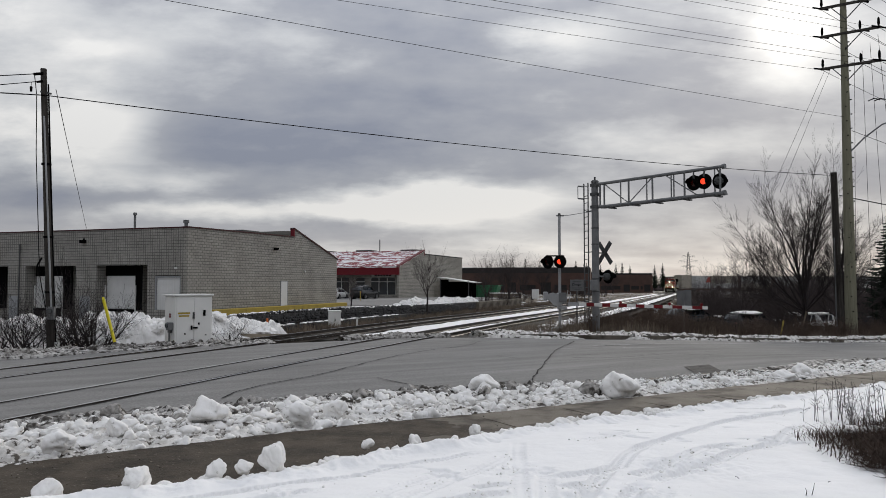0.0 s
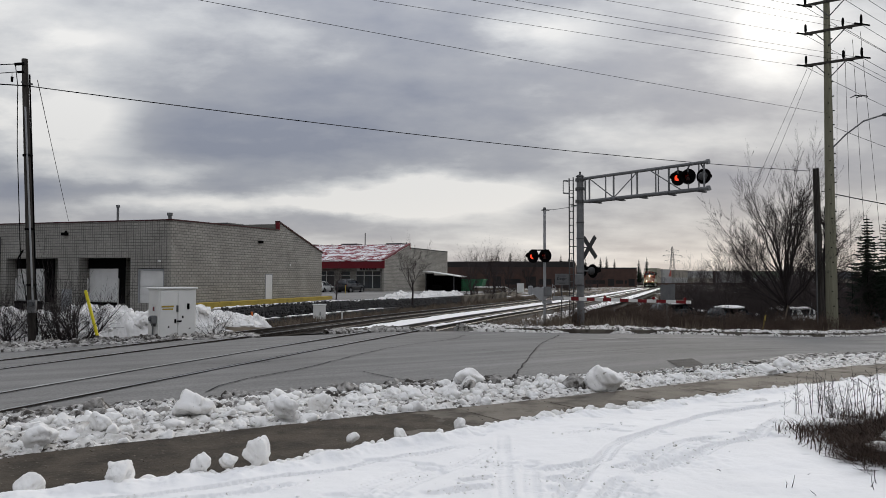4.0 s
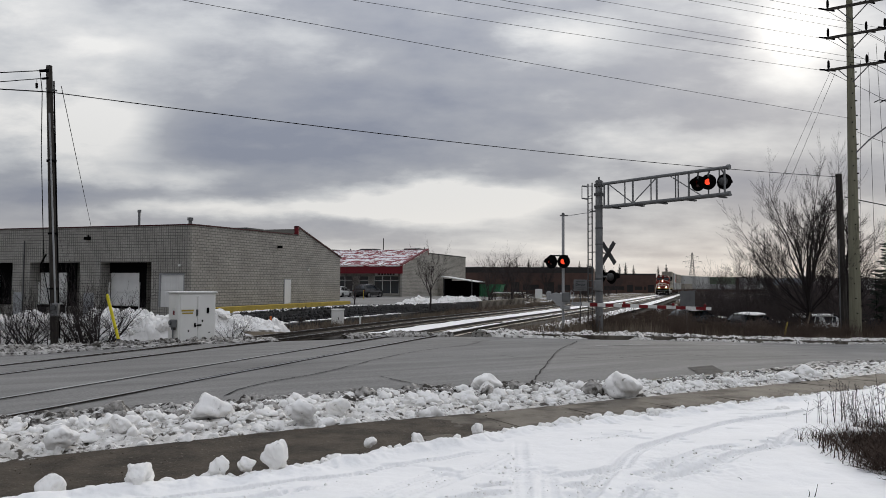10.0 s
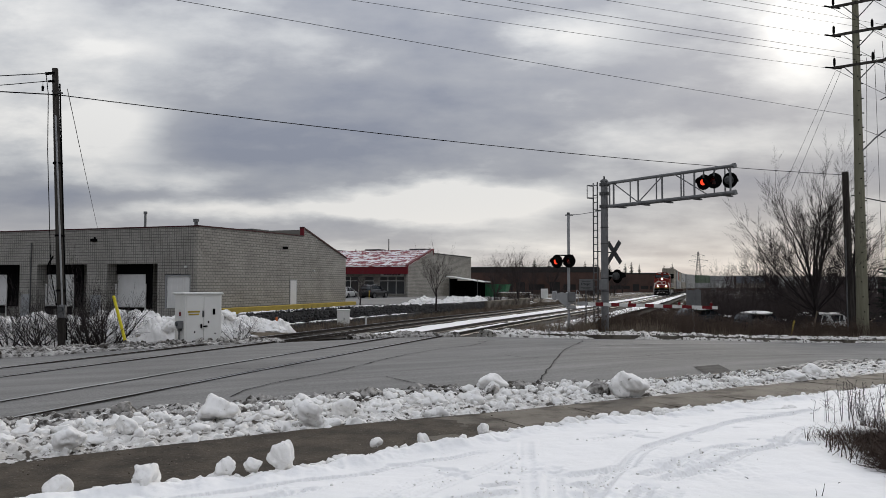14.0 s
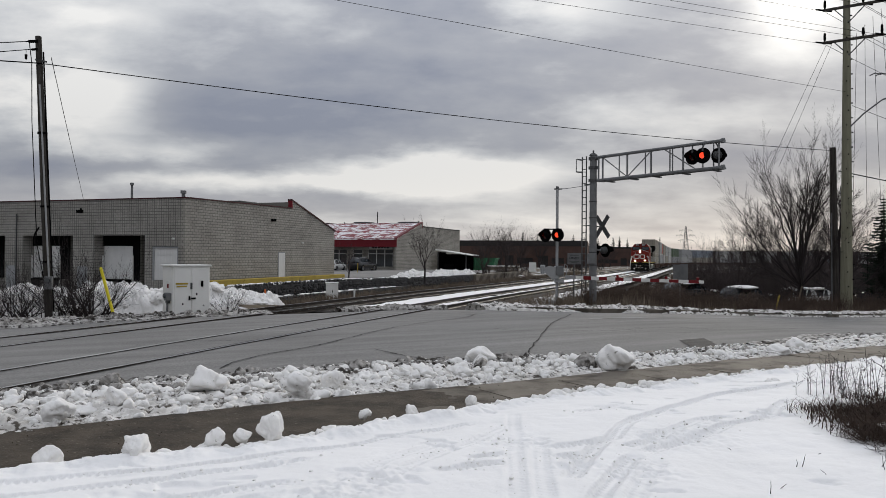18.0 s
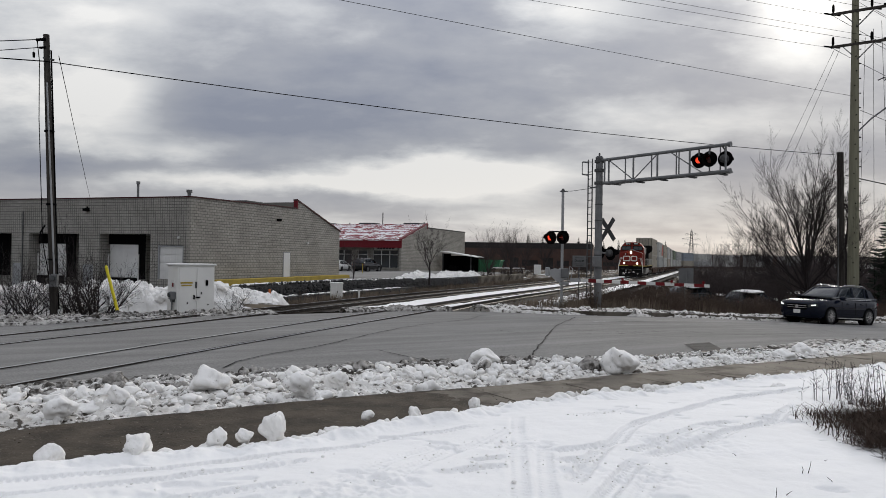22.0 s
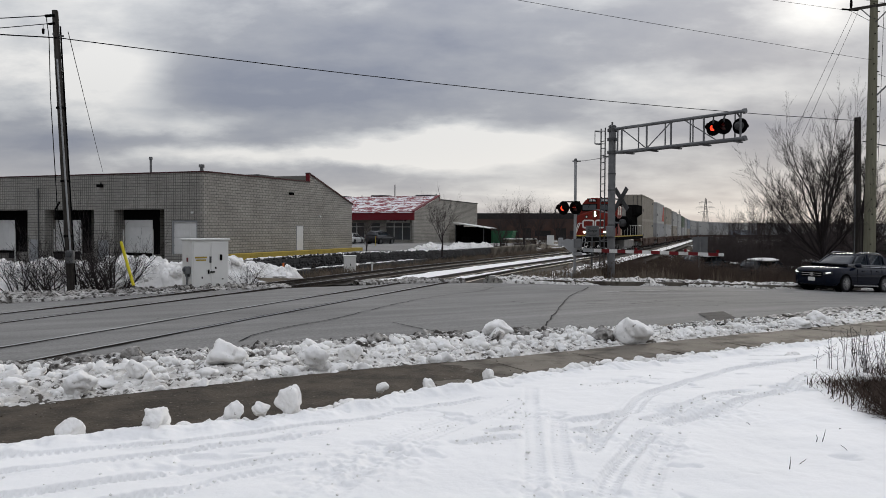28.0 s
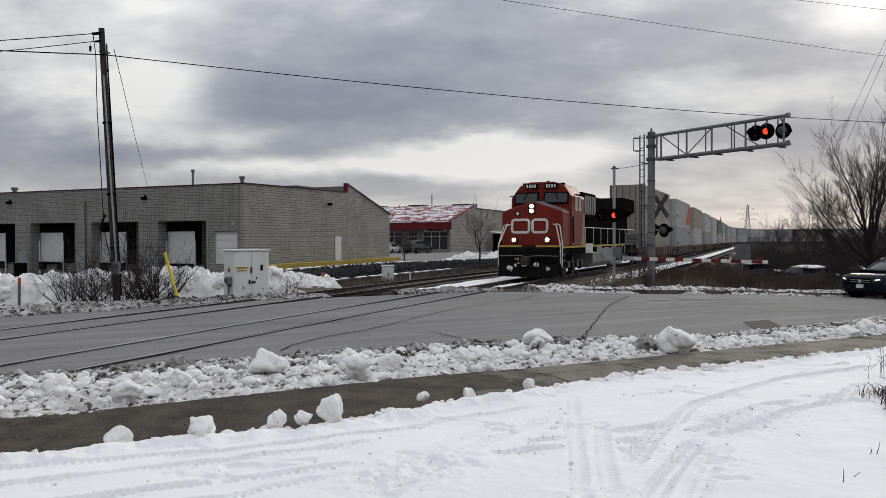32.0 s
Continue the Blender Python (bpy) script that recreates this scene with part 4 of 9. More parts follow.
    # scuffed patches where wheels spun
    for cx, cy, r in ((0.62, 4.75, 0.30), (2.2, 6.95, 0.40), (-0.7, 5.2, 0.40), (-0.4, 5.7, 0.25), (1.55, 5.8, 0.28), (-1.35, 6.25, 0.18), (0.7, 6.9, 0.3)):
        k = np.exp(-((X - cx) ** 2 + (Y - cy) ** 2) / r ** 2)
        Z += k * 0.045 * fbm(X * 13, Y * 13, 61)
    Z -= 0.03 * np.clip(fbm(X * 1.7, Y * 1.7, 69) - 0.45, 0, 1) * fine
    ob = new("snow_field", grid_mesh("snow_field", X, Y, Z, SNOW))
    tagged(ob, "white trampled snow with crossing tyre marks", "snow", kind="stuff")


def bank_height(X, Y, u, peak, seed):
    ridge = np.clip(np.sin(np.clip(u, 0, 1) * math.pi), 0, 1) ** 0.7
    big = 0.5 + 0.5 * fbm(X * 1.3, Y * 1.3, seed, 3)
    wx, wy = X + 0.05 * fbm(X * 6, Y * 6, seed + 20), Y + 0.05 * fbm(X * 6, Y * 6, seed + 21)
    rough = 0.75 * clods(wx, wy, 0.24, seed) + 1.3 * clods(wx, wy, 0.12, seed + 1) + 1.7 * clods(wx, wy, 0.06, seed + 2)
    return ridge * peak * (0.30 + 0.75 * big) + np.clip(ridge * 1.5, 0.12, 1) * rough * (0.45 + 0.6 * big) * np.minimum(1.0, peak / 0.14)


def snow_bank(name, s0, s1, step, n_lo, n_hi, count, peak, base, mat, label, seed):
    ss = np.arange(s0, s1, step)
    us = np.linspace(0, 1, count)
    S, U = np.meshgrid(ss, us)
    lo, hi = n_lo(S), n_hi(S)
    w = fbm(S * 0.9, S * 0 + seed, seed + 2)
    NN = lo + 0.16 * w + U * (hi - lo + 0.3 * fbm(S * 1.3, S * 0, seed + 3))
    X, Y = RU[0] * S + RN[0] * NN, RU[1] * S + RN[1] * NN
    Z = base(S, NN) + bank_height(X, Y, U, peak(S) if callable(peak) else peak, seed)
    Z -= 0.10 * ((U < 0.001) | (U > 0.999))
    ob = new(name, grid_mesh(name, X, Y, Z, mat, smooth=False))
    tagged(ob, label, "snow bank", kind="stuff")


CLODS = {}     # a stock of broken clods by level, as arrays


def clod(level, k):
    if level not in CLODS:
        made = [Shape().lump((0, 0, 0), 1.0, 17 * level + i * 1.37, 0.42, 1.0, level) for i in range(36)]
        CLODS[level] = [(np.array(s.v), np.array(s.f)) for s in made]
    return CLODS[level][k % 36]


def joined(name, V, F, mat, smooth=True):
    """One mesh from lists of vertex arrays and face arrays of three or four corners."""
    starts, sizes, corners, o, at = [], [], [], 0, 0
    for v, faces in zip(V, F):
        for f in faces:
            n = f.shape[1]
            corners.append((f + o).ravel())
            starts.append(at + n * np.arange(len(f)))
            at += f.size
        o += len(v)
    me = bpy.data.meshes.new(name)
    v = np.concatenate(V)
    me.vertices.add(len(v)); me.vertices.foreach_set("co", v.ravel())
    c = np.concatenate(corners)
    me.loops.add(len(c)); me.loops.foreach_set("vertex_index", c)
    st = np.concatenate(starts)
    me.polygons.add(len(st)); me.polygons.foreach_set("loop_start", st)
    me.update(calc_edges=True)
    if smooth:
        me.shade_smooth()
    me.materials.append(mat)
    return me


def chunks(name, count, s0, s1, n_of, r0, r1, mat, label, seed, z_of, power=2.2):
    rng = random.Random(seed)
    V, F = [], []
    for i in range(count):
        s = rng.uniform(s0, s1)
        n = n_of(s, rng)
        r = r0 + (r1 - r0) * rng.random() ** power * (1 - 0.45 * min(1.0, max(0.0, (s - 8) / 3)))
        x, y, _ = sn(s, n)
        v, f = clod(3 if r > 0.085 else (2 if r > 0.02 else 1), rng.randrange(36))
        a, k = rng.uniform(0, 6.28), rng.uniform(0.6, 0.95)
        c, d = math.cos(a) * r, math.sin(a) * r
        V.append(np.stack([v[:, 0] * c - v[:, 1] * d + x, v[:, 0] * d + v[:, 1] * c + y, v[:, 2] * r * k + z_of(s, n, rng) + r * 0.25], -1))
        F.append([f])
    tagged(new(name, joined(name, V, F, mat)), label, "snow", kind="stuff")


EDGE_S = np.arange(-12, 26, 0.02)


def edge_at(s):
    """The snow field's edge at one s."""
    return float(np.interp(s, EDGE_S, EDGE_N))


EDGE_N = snow_edge(EDGE_S)
near_base = lambda s, n: road_z(s) + 0.04 + 0.04 * smooth01(s, 7, 10) + 0 * n
snow_field()
NEAR_LABEL = "ploughed bank of broken dirty snow along the kerb"
rim = lambda s: 12.15 - 1.35 * smooth01(s, 5, 11.5) + 0.4 * smooth01(s, 15, 18)
peak_of = lambda s: 0.085 - 0.04 * smooth01(s, 8, 12)
snow_bank("snow_bank", -8, 14, 0.028, lambda s: 9.15 + 0 * s, lambda s: rim(s) - 0.45, 84, peak_of, near_base, DIRTY, NEAR_LABEL, 71)
snow_bank("snow_bank", -8, 14, 0.030, lambda s: rim(s) - 1.25, lambda s: rim(s), 48, peak_of, near_base, ROADSNOW, "grey gritty road side of the snow bank", 72)
snow_bank("snow_bank", 14, 30, 0.06, lambda s: 9.15 + 0 * s, lambda s: rim(s) - 0.3, 40, 0.06, near_base, DIRTY, NEAR_LABEL, 73)
snow_bank("snow_bank", 14, 30, 0.06, lambda s: rim(s) - 0.75, lambda s: rim(s) + 0.1, 26, 0.06, near_base, ROADSNOW, "grey gritty road side of the snow bank", 74)
snow_bank("snow_bank", 30, 90, 0.4, lambda s: 9.15 + 0 * s, lambda s: 11.1 + 0 * s, 12, 0.2, near_base, DIRTY, NEAR_LABEL, 75)
snow_bank("snow_bank", -40, -8, 0.4, lambda s: 9.15 + 0 * s, lambda s: 12.25 + 0 * s, 12, 0.2, near_base, DIRTY, NEAR_LABEL, 77)
hump = lambda s, n, rng: float(near_base(s, n)) + 0.01 + float(peak_of(s)) * max(0.0, math.sin(max(0, min(1, (n - 9.2) / (float(rim(s)) - 9.2))) * math.pi))
chunks("snow_clods", 2300, -7, 22, lambda s, r: 9.3 + (float(rim(s)) - 10.1) * r.random() ** 0.9, 0.018, 0.135, ICE, "clods of ploughed snow on the bank", 81, hump, 3.2)
chunks("snow_crumbs", 2600, -6, 14, lambda s, r: 9.25 + (float(rim(s)) - 9.4) * r.random() ** 0.8, 0.010, 0.055, ICE, "fine crumbs of snow on the bank", 82, lambda s, n, r: hump(s, n, r) + 0.05 * r.random(), 1.6)
chunks("dirty_clods", 1500, -7, 26, lambda s, r: float(rim(s)) - 1.4 + 1.45 * r.random(), 0.015, 0.125, GREYSNOW, "grey icy clods at the road edge", 83, hump, 2.6)
chunks("snow_crumbs", 1300, -4, 20, lambda s, r: edge_at(s) - 0.22 + 0.36 * r.random() ** 2, 0.012, 0.085, ICE, "crumbs of snow along the pavement", 85,
       lambda s, n, r: float(road_z(s)) + (0.12 if n > edge_at(s) else 0.19), 2.4)


def kicked_crumbs():
    rng = random.Random(87)
    sh = Shape()
    for i in range(520):
        line = rng.choice(TYRE_LINES_A + TYRE_LINES_B + TYRE_LINES_C)
        a = rng.randrange(len(line) - 1)
        f = rng.random()
        x = line[a][0] * (1 - f) + line[a + 1][0] * f + rng.gauss(0, 0.11)
        y = line[a][1] * (1 - f) + line[a + 1][1] * f + rng.gauss(0, 0.11)
        r = 0.004 + 0.016 * rng.random() ** 3
        sh.lump((x, y, float(snow_level(np.array([x]), np.array([y]))[0]) + r * 0.2), r, i * 1.9, 0.36, 0.7, 1)
    tagged(part("snow_crumbs", sh, ICE), "crumbs of snow thrown up beside the tyre marks", "snow", kind="stuff")


kicked_crumbs()


def snow_lump(x, y, z, w, h, seed, mat, label):
    ob = part("snow_lump", Shape().lump((0, 0, h * 0.42), w * 0.44, seed, 0.26, min(1.2, h / w * 1.1), 4), mat, smooth=True)
    ob.location = (x, y, z)
    tagged(ob, label, "snow lump", "snow lumps")


for i, (x, y, z, w, h) in enumerate(((2.94, 12.69, .13, .64, .54), (0.7, 13.28, .15, .62, .34), (-3.17, 10.28, .17, .56, .36), (6.75, 15.1, .04, .52, .36), (7.5, 15.7, .02, .5, .42), (5.4, 14.35, .06, .34, .24), (5.85, 14.65, .06, .3, .2),
                                     (4.1, 13.5, .06, .44, .26), (4.65, 13.95, .06, .36, .24), (-1.89, 10.01, .2, .40, .3), (-3.95, 9.25, .2, .32, .25), (-4.29, 8.45, .18, .36, .28), (-1.5, 10.6, .18, .35, .26))):
    snow_lump(x, y, z - 0.04, w * 0.92, h * 0.92, i * 3.3 + 1, ICE, "big white block of ploughed snow")
for i, (x, y, z, w, h) in enumerate(((2.45, 12.82, .08, .42, .26), (1.56, 13.01, .08, .34, .2), (1.2, 13.36, .06, .35, .24), (-1.32, 12.33, .06, .36, .24), (-4.6, 10.6, .08, .36, .24))):
    snow_lump(x, y, z, w, h, i * 2.7 + 50, GREYSNOW, "grey frozen lump of road snow")
for i, (x, y, z, w, h) in enumerate(((-1.62, 7.27, .20, .27, .31), (-2.64, 6.54, .22, .33, .23), (-2.08, 6.99, .22, .21, .20), (-3.29, 6.33, .18, .21, .20), (-0.84, 8.36, .18, .15, .13), (-0.31, 8.42, .2, .18, .13),
                                     (0.37, 8.98, .18, .14, .18), (1.46, 9.54, .18, .27, .15), (3.6, 10.72, .12, .2, .16), (4.8, 10.82, .12, .22, .18), (1.67, 9.5, .18, .15, .1), (-1.89, 7.2, .22, .18, .12))):
    snow_lump(x, y, z, w, h, i * 4.1 + 90, ICE, "white lump of snow beside the pavement")

# far side: low dirty bank along the asphalt, left and right of the tracks
far_base = lambda s, n: road_z(s) - 0.02 + 0 * n
snow_bank("snow_bank", -12, 8.5, 0.05, lambda s: road_far(s) - 0.15, lambda s: road_far(s) + 1.5, 44, lambda s: 0.13 - 0.085 * smooth01(s, 0, 4), far_base, ROADSNOW, "low dirty snow bank at the far road edge", 91)
snow_bank("snow_bank", 11.0, 15.2, 0.06, lambda s: road_far(s) - 0.1, lambda s: road_far(s) + 0.7, 22, 0.10, far_base, GREYSNOW, "grey frozen slush beside the rails", 93)
snow_bank("snow_bank", 16.4, 48, 0.07, lambda s: road_far(s) - 0.05, lambda s: road_far(s) + 1.35, 30, 0.15, far_base, DIRTY, "low dirty snow bank at the far road edge", 95)
snow_bank("snow_bank", 48, 95, 0.3, lambda s: road_far(s) - 0.05, lambda s: road_far(s) + 4, 16, 0.2, far_base, DIRTY, "low dirty snow bank at the far road edge", 97)
chunks("dirty_clods", 520, 16.8, 44, lambda s, r: float(road_far(s)) + 0.0 + 1.1 * r.random(), 0.03, 0.16, GREYSNOW, "grey icy clods at the far road edge", 99, lambda s, n, r: float(road_z(s)) + 0.1)
chunks("dirty_clods", 620, -9, 8, lambda s, r: float(road_far(s)) + 0.0 + 1.4 * r.random(), 0.02, 0.10, GREYSNOW, "grey icy clods at the far road edge", 101, lambda s, n, r: float(road_z(s)) + 0.08 - 0.04 * float(smooth01(s, 0, 4)))


def snow_pile(cx, cy, lx, ly, turn, h, seed, label):
    """A rough heap of ploughed snow."""
    u = np.linspace(-1, 1, 260)
    A, B = np.meshgrid(u, np.linspace(-1, 1, 120))
    c, s = math.cos(radians(turn)), math.sin(radians(turn))
    X, Y = cx + A * lx * c - B * ly * s, cy + A * lx * s + B * ly * c
    r = np.clip(1 - np.maximum(np.abs(A) ** 3, np.abs(B) ** 2.2), 0, 1)
    wx, wy = X + 0.15 * fbm(X * 2, Y * 2, seed + 11), Y + 0.15 * fbm(X * 2, Y * 2, seed + 12)
    Z = ground_z(X, Y) - 0.12 + r ** 0.6 * h * (0.64 + 0.40 * fbm(X * 0.6, Y * 0.6, seed, 2))
    Z += np.clip(r * 2.5, 0, 1) * (0.6 * clods(wx, wy, 0.9, seed) + 0.9 * clods(wx, wy, 0.42, seed + 1) + 1.2 * clods(wx, wy, 0.2, seed + 2) + 1.3 * clods(wx, wy, 0.1, seed + 3))
    ob = new("snow_mound", grid_mesh("snow_mound", X, Y, Z, OLDSNOW, smooth=False))
    tagged(ob, label, "snow mound", "snow mounds")
    rng = random.Random(seed)
    for i in range(56):
        a, b = rng.uniform(-0.95, 0.95), rng.uniform(-0.95, 0.35)
        x, y = cx + a * lx * c - b * ly * s, cy + a * lx * s + b * ly * c
        rr = max(0.0, 1 - max(abs(a) ** 3, abs(b) ** 2.2))
        z = gz(x, y) - 0.05 + rr ** 0.6 * h * rng.uniform(0.62, 0.92)
        q = 0.15 + 0.36 * rng.random() ** 2.0
        part("snow_block", Shape().lump((x, y, z), q, seed + i * 2.3, 0.36, 0.75, 3), ICE, ob)


snow_pile(-17.6, 27.0, 5.2, 2.2, 31, 0.95, 111, "heap of ploughed snow in front of the docks")
snow_pile(-11.4, 29.2, 3.2, 1.9, 31, 1.25, 113, "tall heap of ploughed snow beside the signal cabinet")
snow_pile(-9.4, 33.5, 1.9, 1.7, 60, 0.75, 115, "heap of snow at the end of the stone wall")
snow_pile(-26.0, 22.4, 5.0, 2.0, 31, 0.8, 117, "heap of ploughed snow in front of the docks")
snow_pile(-2.2, 64.0, 4.2, 1.6, 68, 1.0, 119, "heap of old snow on the stone wall")
snow_pile(1.2, 73.0, 4.0, 1.5, 68, 0.9, 121, "heap of old snow on the stone wall")

chunks("pavement_grit", 700, -6, 13, lambda s, r: 7.7 + 1.45 * r.random(), 0.003, 0.012, MUD, "dark grit and crumbs on the pavement", 103, lambda s, n, r: float(road_z(s)) + (0.10 if s < 4 else 0.112), 2.0)

# ---- marks on the road ----
def mark(name, pts, width, mat, label, lift, wobble=0.0, seed=1):
    ob = part(name, strip(pts, width, lift, wobble, seed), mat)
    return tagged(ob, label, "road marking", kind="structure")


for i, (pts, w) in enumerate((
        ([(-3.9, 13.3), (-3.8, 14.2), (-3.3, 15.5), (-2.4, 17.5), (-1.6, 20.2), (-0.6, 22.5), (0.8, 24.6), (1.3, 26.5)], 0.06),
        ([(1.8, 15.5), (2.4, 18.4), (3.3, 22.2), (4.7, 27.0)], 0.06),
        ([(3.5, 20.5), (4.8, 20.6), (6.8, 21.8), (8.5, 21.3), (11, 23)], 0.05),
        ([(-1.4, 16.2), (-0.5, 15.0), (0.2, 14.6), (1.0, 14.9)], 0.06),
        ([(1.3, 26.5), (0.9, 26.0), (1.9, 26.9)], 0.06),
        ([(4.0, 24.6), (6.6, 25.3), (9.4, 26.2), (13, 28.4)], 0.04))):
    mark("crack_sealant", pts, w * 0.5, SEAL, "black sealed crack in the asphalt", 0.016, 0.6, i + 3)
mark("lane_line", [(2.9, 23.1), (6.6, 24.2), (9.4, 25.4)], 0.05, PAINT, "worn white lane line", 0.013, 0.25, 4)
mark("edge_line", [(7.6, 29.6), (10.6, 30.6), (14.0, 32.4), (22, 37.2)], 0.12, PAINT, "worn white edge line", 0.013, 0.2, 5)
mark("edge_line", [(4.9, 24.6), (8.2, 26.9), (12, 29.2), (20, 34.0)], 0.12, PAINT, "worn white lane line", 0.013, 0.3, 6)


# rails and flangeways let into the asphalt
def sunk_rail(side, s0, s1):
    P = [track_at(s, side)[0] for s in np.arange(s0, s1, 1.0)]
    inner = side in (0.755, FAR_TRACK + 0.755)
    # inner rails get the pale colour that stands for reflected sky
    r = part("crossing_rail", strip(P, 0.10 if inner else 0.06, 0.017, 0.12, 3), CROSS_RAIL if inner else RAIL_TOP)
    tagged(r, "worn rail head flush with the asphalt", "rail", kind="structure")
    for o, w in (((-0.085, 0.035),) if inner else ((-0.065, 0.04), (0.07, 0.035))):
        Q = [track_at(s, side + o)[0] for s in np.arange(s0, s1, 1.0)]
        g = part("flangeway", strip(Q, w, 0.014, 0.15, int(side * 10) % 7), SEAL)
        tagged(g, "dark flangeway beside the crossing rail", "rail", kind="structure")


for off in (0.0, FAR_TRACK):
    for g in (-0.755, 0.755):
        sunk_rail(off + g, 71.5, 100.2 if off == 0 else 103.0)
# a patch of relaid asphalt
PATCHM = material("patch_asphalt", (0.06, 0.06, 0.062), 0.8, second=(0.045, 0.045, 0.047), scale=3, bump=0.4, bump_scale=90)
PATCH = [(5.87, 18.45), (6.67, 18.98), (6.37, 16.64), (5.62, 16.32)]
pt = Shape().add([(*p, on_road(*p) + 0.014) for p in PATCH], [(0, 1, 2, 3)])
tagged(part("road_patch", pt, PATCHM), "darker square patch in the asphalt", "road patch", kind="structure")
for i in range(5):
    f = (i + 0.5) / 5
    a, b = [tuple(np.array(p) * (1 - f) + np.array(q) * f) for p, q in ((PATCH[0], PATCH[3]), (PATCH[1], PATCH[2]))]
    mark("crack_sealant", [a, b], 0.035, SEAL, "black seam across the asphalt patch", 0.018, 0.9, 40 + i)
for i, pts in enumerate(([(3.6, 21.6), (5.0, 21.2), (6.3, 21.8), (7.6, 21.3)], [(5.2, 20.8), (6.2, 20.2), (7.4, 20.6)], [(-6.6, 16.4), (-5.2, 17.4), (-4.4, 17.5), (-3.1, 18.6)],
                         [(7.9, 22.8), (9.3, 23.6), (11.2, 24.3), (13.0, 25.6)], [(1.5, 21.0), (2.0, 20.4), (2.9, 20.3)])):
    mark("hairline_crack", pts, 0.018, SEAL, "thin dark crack in the asphalt", 0.015, 1.2, 60 + i)

# ---- buildings ----
def wall_with_holes(x0, x1, z0, z1, y, thick, holes):
    """A wall along x at y (outer face), thick inwards (+y), with rectangular holes (xa, xb, za, zb)."""
    xs = sorted({x0, x1, *[h[0] for h in holes], *[h[1] for h in holes]})
    zs = sorted({z0, z1, *[h[2] for h in holes], *[h[3] for h in holes]})
    sh = Shape()
    solid = {}
    for i in range(len(xs) - 1):
        for j in range(len(zs) - 1):
            cx, cz = (xs[i] + xs[i + 1]) / 2, (zs[j] + zs[j + 1]) / 2
            solid[i, j] = not any(h[0] < cx < h[1] and h[2] < cz < h[3] for h in holes)
    for (i, j), ok in solid.items():
        if not ok:
            continue
        a, b, c, d = xs[i], xs[i + 1], zs[j], zs[j + 1]
        sh.add([(a, y, c), (b, y, c), (b, y, d), (a, y, d)], [(0, 1, 2, 3)])
        sh.add([(a, y + thick, c), (b, y + thick, c), (b, y + thick, d), (a, y + thick, d)], [(3, 2, 1, 0)])
        for di, dj, q in ((-1, 0, [(a, c), (a, d)]), (1, 0, [(b, c), (b, d)]), (0, -1, [(a, c), (b, c)]), (0, 1, [(a, d), (b, d)])):
            if not solid.get((i + di, j + dj), False):
                (p, r), (u, w) = q
                sh.add([(p, y, r), (p, y + thick, r), (u, y + thick, w), (u, y, w)], [(0, 1, 2, 3)])
    return sh


def sectional_door(parent, x0, x1, z0, z1, y, mat=None):
    door = part("dock_door", Shape().span((x0, y + 0.05, z0), (x1, y + 0.08, z1)), mat or DOOR_WHITE, parent, "white sectional dock door")
    rows = max(4, round((z1 - z0) / 0.53))
    h = (z1 - z0) / rows
    for r in range(rows):
        p = Shape()
        p.span((x0, y, z0 + r * h + 0.012), (x1, y + 0.05, z0 + (r + 1) * h - 0.012))
        for c in range(4):
            w = (x1 - x0) / 4
            p.span((x0 + c * w + 0.08, y - 0.012, z0 + r * h + 0.09), (x0 + (c + 1) * w - 0.08, y, z0 + (r + 1) * h - 0.09))
        part("door_panel", p, mat or DOOR_WHITE, door)
    return door


WZ = -1.0     # yard level at the docks


